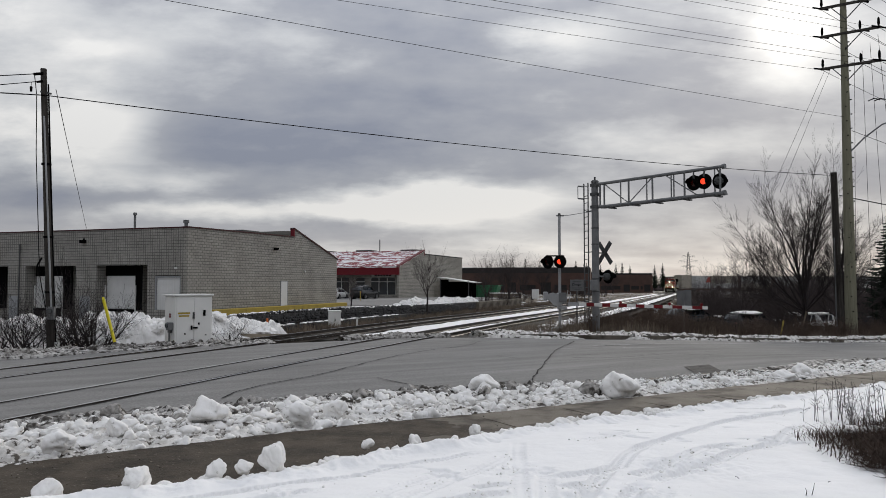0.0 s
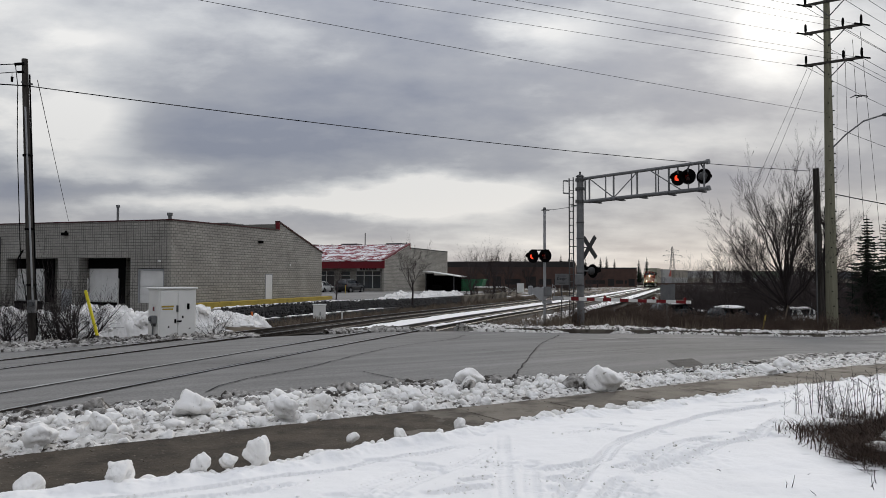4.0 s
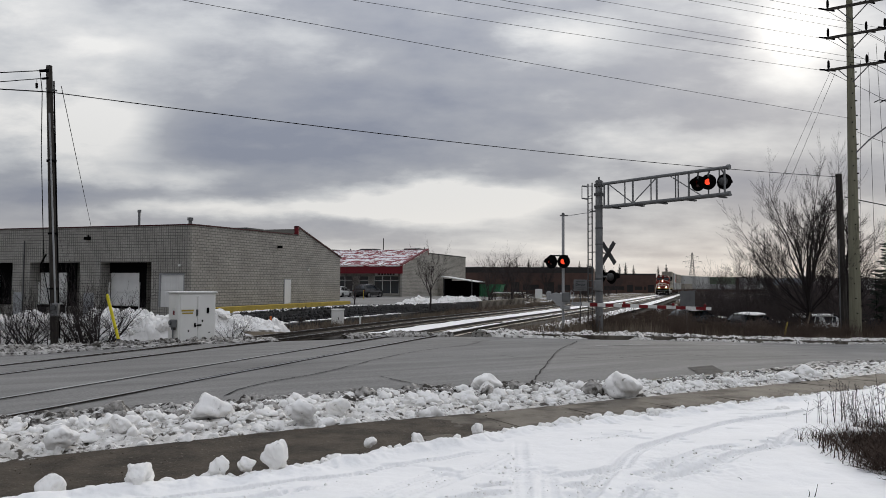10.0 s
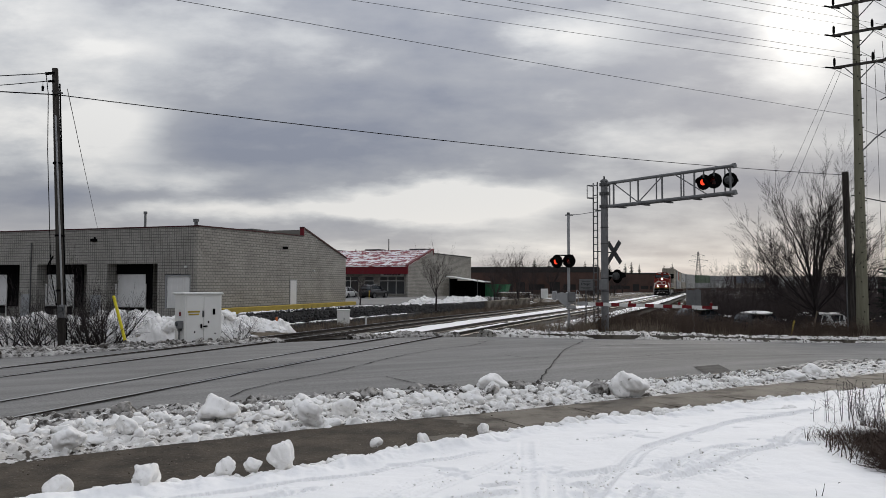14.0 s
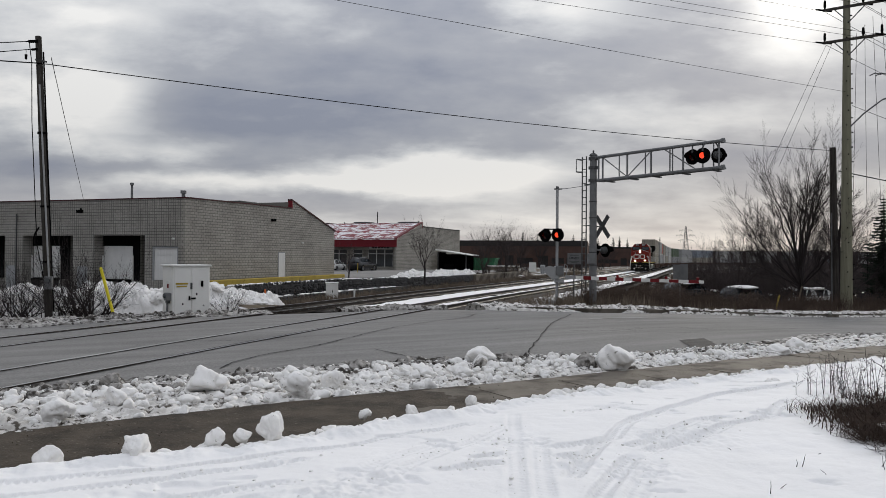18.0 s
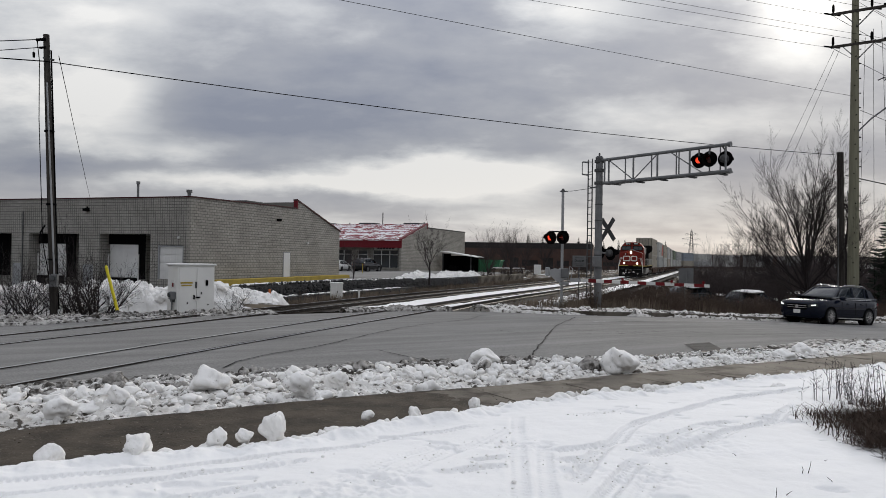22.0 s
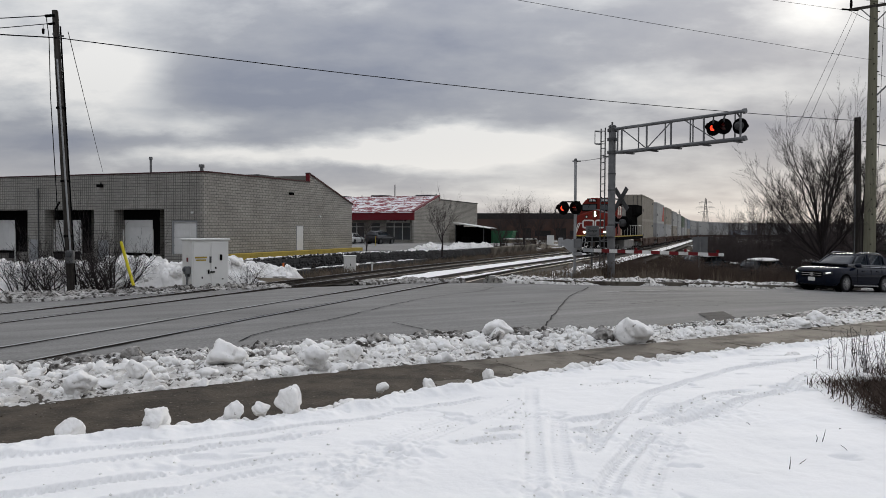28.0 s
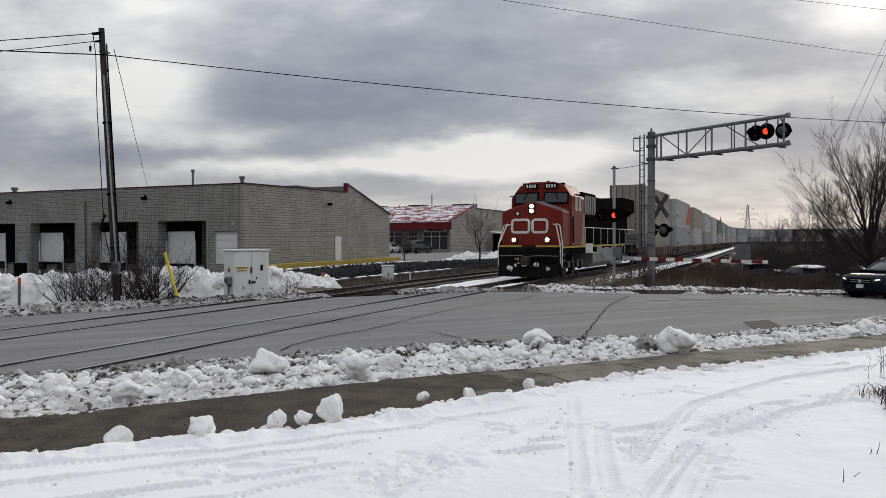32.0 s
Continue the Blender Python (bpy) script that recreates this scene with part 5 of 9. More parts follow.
def warehouse():
    b = thing("warehouse", (-17.6, 51.8, 0), "grey concrete block warehouse with white dock doors and maroon roof coping", "warehouse", turn=-19.8)
    recess = [(-7.97, -3.42), (-14.8, -9.9), (-21.7, -16.55), (-28.6, -23.5), (-35.5, -30.4)]
    single = (-2.75, -0.55)
    holes = [(a, c, WZ - 0.6, 3.35) for a, c in recess] + [(single[0], single[1], 0.18, 2.6)]
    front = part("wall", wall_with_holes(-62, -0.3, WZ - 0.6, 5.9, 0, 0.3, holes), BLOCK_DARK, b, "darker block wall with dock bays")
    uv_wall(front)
    side = Shape()
    prof = [(0, -0.9), (21.8, -0.9), (21.8, 4.35), (14.0, 6.75), (14.0, 6.05), (0, 5.9)]
    side.prism(prof, lambda p: (0.0, p[0], p[1]), lambda p: (-0.3, p[0], p[1]))
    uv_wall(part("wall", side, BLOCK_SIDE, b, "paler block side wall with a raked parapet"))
    back = Shape().span((-62, 21.5, WZ), (-0.3, 21.8, 4.3)).span((-62, 0.3, WZ), (-61.7, 21.5, 5.7))
    part("wall", back, BLOCK_SIDE, b)
    part("roof", Shape().span((-61.7, 0.3, 5.45), (-0.3, 14.0, 5.55)), ROOFGREY, b)
    slope = Shape().add([(-61.7, 14.0, 6.6), (-0.3, 14.0, 6.6), (-0.3, 21.9, 4.3), (-61.7, 21.9, 4.3), (-61.7, 14.0, 6.5), (-0.3, 14.0, 6.5), (-0.3, 21.9, 4.2), (-61.7, 21.9, 4.2)],
                        [(0, 1, 2, 3), (7, 6, 5, 4), (0, 4, 5, 1), (2, 6, 7, 3), (1, 5, 6, 2), (3, 7, 4, 0)])
    part("roof", slope, ROOF_RED, b, "red metal roof slope")
    part("parapet", Shape().span((-62, 13.9, 5.55), (-0.3, 14.15, 6.6)), BLOCK_SIDE, b)
    cop = Shape().span((-62.05, -0.05, 5.9), (0.04, 0.33, 5.98))
    part("coping", cop, COPING, b, "dark maroon metal coping")
    part("coping", Shape().bar((-0.15, -0.05, 5.94), (-0.15, 13.9, 6.09), 0.42, 0.1), COPING, b)
    part("coping", Shape().bar((-0.15, 13.9, 6.80), (-0.15, 21.95, 4.38), 0.42, 0.14), COPING, b)
    part("coping", Shape().span((-0.34, 13.9, 6.05), (0.06, 14.02, 6.8)), MAROON, b)
    for a, c in recess:
        for lo, hi in (((a, 1.0, WZ - 0.6), (c - 1.25, 1.2, 3.4)), ((c - 1.25, 2.0, WZ - 0.6), (c, 2.2, 3.4)), ((c - 1.45, 1.2, WZ - .6), (c - 1.25, 2.2, 3.4)),
                       ((a - 0.2, 0.3, WZ - .6), (a, 1.2, 3.4)), ((c, 0.3, WZ - .6), (c + 0.2, 2.2, 3.4))):
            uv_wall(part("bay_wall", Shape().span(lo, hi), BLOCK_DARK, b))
        part("bay_soffit", Shape().span((a, 0.3, 3.35), (c, 2.2, 3.5)), DARKROOF, b)
        m = a + 1.40
        sectional_door(b, m - 1.3, m + 1.3, 0.2, 2.6, 0.92)
        # black panels right of and above the door stand in for the bay's shade
        for lo, hi in (((m + 1.3, 0.90, 0.1), (c - 1.26, 0.99, 2.62)), ((a + 0.01, 0.88, 2.6), (c - 1.26, 0.99, 3.34))):
            part("bay_shade_panel", Shape().span(lo, hi), BLACK, b, "black panel standing in for the shade inside the dock bay", bevel=0.01)
        part("dock_leveller", Shape().span((m - 1.35, 0.7, 0.0), (m + 1.35, 1.0, 0.16)), BLACK, b)
        for q in (-1.05, 1.05):
            part("dock_bumper", Shape().span((m + q - 0.28, 0.72, -0.42), (m + q + 0.28, 1.0, 0.0)), RUBBER, b, bevel=0.02)
        for q in (-1.32, 1.42):
            part("bay_post", Shape().tube([(m + q, 0.80, WZ), (m + q, 0.80, 1.9)], 0.06, 8), WHITE_PAINT, b)
    a, c = single
    sectional_door(b, a + 0.1, c - 0.1, 0.2, 2.5, 0.12)
    part("dock_frame", Shape().span((a, 0.02, 0.18), (a + .1, 0.2, 2.55)).span((c - .1, .02, 0.18), (c, .2, 2.55)).span((a, .02, 2.45), (c, .2, 2.55)), DOOR_GREY, b)
    for x in (-22.6, -15.9, -9.0, -29.5):
        part("door", Shape().span((x - 0.48, -0.03, WZ + 0.03), (x + 0.48, 0.0, WZ + 2.1)), DOOR_GREY, b, "grey steel personnel door", bevel=0.01)
    d = part("door", Shape().span((0.002, 11.9, 0.1), (0.05, 12.85, 2.2)), DOOR_WHITE, b, "white steel side door", bevel=0.01)
    part("door_frame", Shape().span((0.0, 11.82, 0.1), (0.04, 11.9, 2.28)).span((0.0, 12.85, 0.1), (0.04, 12.93, 2.28)).span((0, 11.82, 2.2), (0.04, 12.93, 2.28)), DOOR_GREY, b)
    for p in ((-9.16, -0.15, 5.1), (-24.0, -0.15, 5.1)):
        part("wall_light", Shape().box(p, (0.42, 0.3, 0.2)).box((p[0], p[1] + 0.1, p[2] + 0.16), (0.1, 0.1, 0.16)), BLACK, b, bevel=0.02)
    part("wall_light", Shape().box((0.16, 10.9, 4.9), (0.3, 0.36, 0.2)), BLACK, b, bevel=0.02)
    part("wall_light", Shape().box((-0.9, -0.1, 3.1), (0.16, 0.18, 0.14)), WHITE_PAINT, b, bevel=0.02)
    part("wall_light", Shape().box((0.1, 15.6, 3.1), (0.18, 0.2, 0.16)), WHITE_PAINT, b, bevel=0.02)
    part("downspout", Shape().tube([(-15.35, -0.08, WZ), (-15.35, -0.08, 5.0)], 0.05, 8), GALV_DARK, b)
    for x, y, h, r in ((-8.2, 4, 1.5, 0.09), (-1.6, 1.8, 0.55, 0.13), (-30.2, 5, 0.8, 0.2), (-40, 6, 1.0, 0.15)):
        part("roof_vent", Shape().tube([(x, y, 5.5), (x, y, 5.9 + h)], r, 10).tube([(x, y, 5.85 + h), (x, y, 6.05 + h)], r * 1.6, 10), GALV, b)
    part("rooftop_unit", Shape().span((-2.9, 8.2, 5.5), (-1.2, 10.6, 6.35)), GALV_DARK, b, bevel=0.04)
    return b


def second_warehouse():
    b = thing("office_warehouse", (-6.15, 105.0, 0), "grey block unit with a snow-dusted red roof and maroon fascia", "warehouse", turn=-19.8)
    side = Shape().prism([(0, -0.9), (28, -0.9), (28, 6.5), (9.8, 6.5), (9.8, 7.05), (0, 4.45)], lambda p: (0.0, p[0], p[1]), lambda p: (-0.3, p[0], p[1]))
    uv_wall(part("wall", side, BLOCK_SIDE, b, "pale block side wall"))
    holes = [(-5.2, -1.3, 0.5, 2.9), (-7.6, -6.1, 0.0, 2.9), (-12.5, -8.6, 0.5, 2.9), (-19, -14, 0.5, 2.9)]
    fr = part("wall", wall_with_holes(-40, -0.3, -0.9, 3.9, 1.8, 0.3, holes), BLOCK_SIDE, b)
    uv_wall(fr)
    part("wall", Shape().span((-40, 27.7, -0.9), (-0.3, 28, 6.4)), BLOCK_SIDE, b)
    for x0, x1, z0, z1 in holes:
        n = 3 if x1 - x0 > 2 else 1
        w = (x1 - x0) / n
        win = part("window", Shape().span((x0, 1.9, z0), (x1, 1.92, z1)), WINDOW, b)
        for i in range(n + 1):
            part("window_frame", Shape().span((x0 + i * w - 0.05, 1.84, z0), (x0 + i * w + 0.05, 1.9, z1)), WHITE_PAINT, win)
        part("window_frame", Shape().span((x0, 1.84, z1 - 0.62), (x1, 1.9, z1 - 0.52)), WHITE_PAINT, win)
    part("blind", Shape().span((-5.1, 1.95, 0.6), (-1.4, 1.97, 2.2)), WHITE_PAINT, b, "pale blinds behind the glass")
    sign = part("shop_sign", Shape().span((-5.0, 1.72, 2.98), (-1.4, 1.8, 3.5)), WHITE_PAINT, b, "white sign band with dark bars")
    for i in range(6):
        part("lettering_bar", Shape().span((-4.5 + i * 0.45, 1.70, 3.12), (-4.18 + i * 0.45, 1.716, 3.36)), BLACK, sign)
    part("soffit", Shape().span((-40, 0.1, 3.75), (-0.3, 1.9, 3.9)), DARKROOF, b)
    part("fascia", Shape().span((-40, -0.15, 3.3), (0.05, 0.1, 4.5)), MAROON, b, "maroon metal fascia")
    slope = Shape().add([(-40, -0.25, 4.42), (0.02, -0.25, 4.42), (0.02, 9.8, 7.05), (-40, 9.8, 7.05), (-40, -0.25, 4.3), (0.02, -0.25, 4.3), (0.02, 9.8, 6.93), (-40, 9.8, 6.93)],
                        [(0, 1, 2, 3), (7, 6, 5, 4), (0, 4, 5, 1), (2, 6, 7, 3), (1, 5, 6, 2), (3, 7, 4, 0)])
    part("roof", slope, ROOF_RED, b, "red ribbed roof with melting snow")
    rib = Shape().bar((0, -0.25, 4.46), (0, 9.8, 7.09), 0.05, 0.06).mesh("roof_rib", ROOF_RED)
    for i in range(40):
        r = part("roof_rib", rib, ROOF_RED, b)
        r.location = (-i * 1.0 - 0.3, 0, 0)
    part("coping", Shape().bar((-0.1, -0.3, 4.5), (-0.1, 9.85, 7.16), 0.4, 0.16), MAROON, b)
    part("coping", Shape().span((-40, 9.8, 6.3), (0.05, 10.0, 7.1)), MAROON, b)
    part("coping", Shape().span((-0.35, 10, 6.48), (0.06, 28.05, 6.6)), DARKROOF, b)
    part("roof", Shape().span((-40, 10, 6.1), (-0.3, 27.7, 6.2)), ROOFGREY, b)
    for x, y in ((-3.5, 13), (-11, 12.5), (-19, 14)):
        part("rooftop_unit", Shape().span((x - 1.4, y - 1, 6.2), (x + 1.4, y + 1, 7.4)), GALV_DARK, b, bevel=0.05)
    for x, h in ((-8.2, 2.6), (-1.2, 1.1), (-14, 1.0)):
        part("roof_vent", Shape().tube([(x, 11.5, 6.2), (x, 11.5, 6.4 + h)], 0.08, 8), GALV_DARK, b)
    return b


def far_building(at, size, turn, label, bays, mat, fascia):
    w, d, h = size
    b = thing("industrial_building", at, label, "building", "far industrial buildings", turn)
    holes = []
    for i in range(bays):
        x = -w / 2 + (i + 0.5) * w / bays
        holes.append((x - 1.2, x + 1.2, 0.2, 3.0) if i % 2 else (x - 2.2, x + 2.2, 1.0, 2.4))
    part("wall", wall_with_holes(-w / 2, w / 2, -2.0, h, 0, 0.35, holes), mat, b)
    part("wall", Shape().span((-w / 2, 0.35, -2.0), (-w / 2 + 0.35, d, h)).span((w / 2 - 0.35, 0.35, -2.0), (w / 2, d, h)).span((-w / 2 + .35, d - 0.35, -2), (w / 2 - .35, d, h)), mat, b)
    part("roof", Shape().span((-w / 2 + .35, 0.35, h - 0.5), (w / 2 - .35, d - .35, h - 0.4)), ROOFGREY, b)
    part("fascia", Shape().span((-w / 2 - 0.05, -0.06, h - fascia), (w / 2 + 0.05, 0.0, h + 0.1)), DARKROOF, b)
    for i, (x0, x1, z0, z1) in enumerate(holes):
        part("window" if not i % 2 else "dock_door", Shape().span((x0, 0.15, z0), (x1, 0.2, z1)), DARKROOF, b)
    for i in range(bays // 2):
        x = -w / 2 + (i + 0.8) * w / (bays / 2 + 0.5)
        part("pier", Shape().span((x - 0.3, -0.18, -2.0), (x + 0.3, 0.0, h - fascia)), mat, b)
    return b


warehouse()
second_warehouse()
far_building((19, 186, -0.6), (34, 22, 6.6), -12, "low brown brick unit with a dark flat fascia", 8, BRICK, 1.3)
far_building((44, 262, -1.0), (30, 20, 7.0), -6, "brown brick unit beside the bend of the tracks", 7, BRICK, 0.5)
far_building((67, 300, -1.2), (32, 24, 7.4), -10, "brown brick unit with loading doors", 8, BRICK, 0.5)
far_building((240, 470, -1.8), (190, 30, 8.5), 8, "long grey industrial building beyond the train", 24, BRICK, 0.6)

# ---- yard, stone wall, things beside the tracks ----
def wl(lx, ly, z=0.0):
    """Warehouse plan to world."""
    return (-17.6 + 0.941 * lx + 0.339 * ly, 51.8 - 0.339 * lx + 0.941 * ly, z)


yard = Shape().add([wl(-75, -26, -0.93), wl(1.0, -26, -0.93), wl(1.0, 0.0, -0.95), wl(-75, 0.0, -0.95)], [(0, 1, 2, 3)])
tagged(part("yard", yard, ASPHALT), "wet asphalt yard in front of the docks", "yard", kind="structure")
drive = Shape().add([wl(0.6, -1.0, -0.30), wl(7.2, 1.0, -0.16), wl(7.2, 60, 0.08), wl(-20, 60, 0.08), wl(-20, 22.5, 0.0), wl(0.6, 22.5, -0.06), wl(7.2, 22.5, -0.04)], [(0, 1, 6, 5), (5, 6, 2, 3, 4)])
tagged(part("driveway", drive, ASPHALT), "grey driveway between the warehouse and the stone wall", "driveway", kind="structure")
kb = part("loading_kerb", Shape().add([wl(0.35, 1.5, -0.6), wl(1.1, 1.5, -0.6), wl(1.1, 21.9, -0.6), wl(0.35, 21.9, -0.6), wl(0.35, 1.5, 0.18), wl(1.1, 1.5, 0.18), wl(1.1, 21.9, 0.24), wl(0.35, 21.9, 0.24)],
                                      [(3, 2, 1, 0), (4, 5, 6, 7), (0, 1, 5, 4), (1, 2, 6, 5), (2, 3, 7, 6), (3, 0, 4, 7)]), YELLOW, bevel=0.02)
tagged(kb, "yellow-painted concrete ledge along the warehouse wall", "kerb", kind="structure")


def gabion_wall():
    """Dark stones stacked in two tiers beside the tracks."""
    w = thing("stone_wall", (0, 0, 0), "two-tier retaining wall of dark grey stones with snow on top", "stone wall")
    rng = random.Random(77)
    meshes = [Shape().lump((0, 0, 0), 1.0, i * 9.1, 0.30, 0.85, 1).mesh("stone", STONE) for i in range(6)]

    def stone(s, off, z, r, parent):
        (x, y), d = track_at(s, off)
        o = part("stone", meshes[rng.randrange(6)], STONE, parent)
        o.matrix_basis = Matrix.Translation((x, y, z)) @ pose(0, 0, 0, rng.uniform(0, 360), rng.uniform(0, 360), rng.uniform(0, 360)) @ Matrix.Diagonal((r * rng.uniform(0.8, 1.25), r, r * rng.uniform(0.75, 1), 1))
    rest = Shape()
    n = 0
    for tier, (s0, s1, off0, z0, z1) in enumerate(((103.9, 142.0, 10.6, -0.22, 0.50), (102.4, 124.0, 9.5, -0.72, -0.08))):
        rows = int((z1 - z0) / 0.14)
        for row in range(rows + 1):
            s = s0 + rng.uniform(0, 0.1) + (0.16 * row if tier == 0 else 0)
            while s < s1:
                r = rng.uniform(0.08, 0.13)
                drop = 0.012 * max(0, s - 116) if tier == 0 else 0.01 * max(0, s - 110)
                z = z0 + row * 0.14 + rng.uniform(-0.02, 0.02) - drop * row / rows
                off = off0 + row * 0.035 + rng.uniform(-0.05, 0.05)
                if 107 < s < 116 and n < 300 and tier == 0:
                    stone(s, off, z, r, w)
                    n += 1
                else:
                    (x, y), d = track_at(s, off)
                    rest.lump((x, y, z), r, rng.random() * 90, 0.45, 0.85, 1)
                s += r * 1.75
    tagged(part("stones", rest, STONE, w), kind="stuff")
    core = Shape()
    for a in np.arange(102.9, 142.0, 1.0):
        for off, z, h in ((10.95, -0.10 - 0.006 * max(0, a - 116), 1.05), (9.85, -0.45, 0.65)):
            if (off > 10 and a > 105.5) or (off < 10 and a < 123.5):
                (x, y), d = track_at(a, off)
                (x2, y2), _ = track_at(a + 1.0, off)
                core.bar((x, y, z), (x2, y2, z), 0.5, h)
    part("earth_core", core, STONE, w)
    cap = Shape()
    for a in np.arange(104.8, 141.5, 0.55):
        (x, y), d = track_at(a, 11.05 + rng.uniform(-0.1, 0.1))
        cap.lump((x, y, 0.50 - 0.012 * max(0, a - 116)), rng.uniform(0.2, 0.4), a, 0.3, 0.22, 1)
        if a < 123 and rng.random() < 0.75:
            (x, y), d = track_at(a - 1.5, 9.95 + rng.uniform(-0.1, 0.1))
            cap.lump((x, y, -0.11), rng.uniform(0.2, 0.36), a + 7, 0.3, 0.2, 1)
    part("snow_cap", cap, ICE, w, "snow lying on the wall")
    return w


gabion_wall()


def block_wall():
    w = thing("concrete_barrier", (0, 0, 0), "row of grey concrete blocks beyond the stone wall", "barrier")
    for i in range(7):
        (x, y), d = track_at(143.5 + i * 2.5, 10.7)
        b = part("concrete_block", Shape().box((0, 0, 0.1), (2.4, 0.6, 0.9)), CONCRETE, w, bevel=0.03)
        b.matrix_basis = pose(x, y, -0.25, 0, 0, math.degrees(math.atan2(d[1], d[0])))


block_wall()


def utility_box(x, y, size, mat, label, turn=10):
    b = thing("utility_box", (x, y, gz(x, y) - 0.05), label, "utility box", turn=turn)
    w, d, h = size
    part("body", Shape().span((-w / 2, -d / 2, 0), (w / 2, d / 2, h)), mat, b, bevel=0.015)
    part("lid", Shape().span((-w / 2 - 0.04, -d / 2 - 0.04, h), (w / 2 + 0.04, d / 2 + 0.04, h + 0.06)), mat, b, bevel=0.015)
    part("door", Shape().span((-w / 2 + 0.05, -d / 2 - 0.02, 0.08), (-0.01, -d / 2, h - 0.06)), mat, b, bevel=0.005)
    part("door", Shape().span((0.01, -d / 2 - 0.02, 0.08), (w / 2 - 0.05, -d / 2, h - 0.06)), mat, b, bevel=0.005)
    part("handle", Shape().box((0.03, -d / 2 - 0.03, h * 0.55), (0.04, 0.03, 0.14)), BLACK, b)


utility_box(-6.1, 42.4, (0.68, 0.5, 1.02), CABINET, "grey-white metal utility box beside the track")
utility_box(12.9, 41.6, (0.36, 0.3, 0.42), CABINET, "small pale junction box in the brush", -10)


def stake(x, y, h, mat, cap, label):
    s = thing("marker_stake", (x, y, gz(x, y) - 0.1), label, "marker post", "marker stakes")
    part("stake", Shape().tube([(0, 0, 0), (0.02, 0, h)], 0.045, 8), mat, s)
    part("stake_cap", Shape().tube([(0.02, 0, h), (0.02, 0, h + 0.22)], 0.05, 8), cap, s)


stake(-8.4, 36.0, 0.75, REDTWIG, ORANGE, "rusty orange marker stake")
stake(-4.6, 40.2, 0.45, WHITE_PAINT, WHITE_PAINT, "short white marker post")
stake(-16.5, 22.9, 0.85, WHITE_PAINT, ORANGE, "white marker post with an orange cap in the snow")
stake(-15.9, 24.1, 0.9, GALV, ORANGE, "grey marker post with an orange cap in the snow")
stake(-9.9, 90.0, 1.3, YELLOW, YELLOW, "yellow bollard beside the driveway")


def waste_bin():
    x, y, _ = wl(-21.3, -1.2)
    b = thing("waste_bin", (x, y, -0.95), "black wheeled waste bin beside the docks", "waste bin")
    part("body", Shape().box((0, 0, 0.55), (0.62, 0.7, 0.95), taper=1.12), BLACK, b, bevel=0.03)
    part("lid", Shape().box((0, 0, 1.06), (0.72, 0.8, 0.08)), BLACK, b, bevel=0.03)
    for q in (-0.25, 0.25):
        part("wheel", Shape().tube([(q - 0.04, 0.32, 0.1), (q + 0.04, 0.32, 0.1)], 0.1, 12), RUBBER, b)


waste_bin()


def guy_guard(x, y, lean, h, mat, label):
    z = gz(x, y) - 0.1
    g = thing("guy_guard", (x, y, z), label, "marker post", "guy guards in the brush")
    part("tube", Shape().tube([(0, 0, 0), (lean * 0.5, 0, h * 0.5), (lean, 0.05, h)], [0.05, 0.05, 0.045], 8), mat, g)


guy_guard(18.9, 42.6, 0.35, 1.5, YELLOW, "faded yellow plastic guard leaning in the brush")
guy_guard(20.1, 42.8, 0.55, 2.0, STRAW, "pale weathered guard leaning in the brush")


def skip_and_shelter():
    k = thing("waste_skip", (6.4, 122.0, -0.15), "green steel waste skip", "waste skip", turn=-20)
    part("body", Shape().prism([(-2.4, 0), (2.4, 0), (2.9, 1.9), (-2.9, 1.9)], lambda p: (p[0], -1.1, p[1]), lambda p: (p[0], 1.1, p[1])), GREEN_BIN, k, bevel=0.03)
    part("rim", Shape().span((-3.0, -1.2, 1.85), (3.0, -1.08, 2.0)).span((-3.0, 1.08, 1.85), (3.0, 1.2, 2.0)), GREEN_BIN, k)
    for i in range(6):
        part("rib", Shape().span((-2.3 + i * 0.92, -1.2, 0.05), (-2.2 + i * 0.92, -1.1, 1.85)), GREEN_BIN, k)
    s = thing("lean_to_shelter", (2.4, 118.5, -0.1), "dark lean-to shelter with a snow-covered roof", "shelter", turn=-20)
    for x in (-2.3, 2.3):
        for y in (-1.8, 1.8):
            part("post", Shape().tube([(x, y, -0.2), (x, y, 2.9 - 0.3 * (x > 0))], 0.08, 8), GALV_DARK, s)
    part("roof", Shape().bar((-2.7, 0, 3.15), (3.2, 0, 2.3), 4.2, 0.1), WHITE_PAINT, s, "sloping roof under snow")
    part("back_wall", Shape().span((-2.4, 1.7, -0.2), (2.4, 1.8, 2.5)).span((-2.4, -1.8, -0.2), (-2.3, 1.7, 2.8)), BLACK, s)
    rng = random.Random(4)
    for i in range(6):
        part("stored_crate", Shape().box((rng.uniform(-1.7, 1.7), rng.uniform(-0.8, 1.2), 0.4), (0.9, 0.8, rng.uniform(0.8, 1.3))), BLACK, s, bevel=0.02)
    p = thing("plank_stack", (9.6, 116.0, -0.3), "stack of pale snowy boards", "timber stack", turn=-20)
    for i in range(5):
        part("board", Shape().box((0, 0, 0.1 + i * 0.2), (5.0, 1.4, 0.16)), STRAW if i < 4 else ICE, p, bevel=0.01)


skip_and_shelter()

# ---- crossing equipment ----
def frame2d(origin, along):
    """Maps (a along, b across to the left, z) to the world from a plan origin."""
    a = Vector((along[0], along[1], 0)).normalized()
    s = Vector((-a.y, a.x, 0))
    o = Vector(origin)
    return lambda p: o + a * p[0] + s * p[1] + Vector((0, 0, p[2]))


FLASHERS = []     # lights that swing up under the hood while dark, with the side of the pair


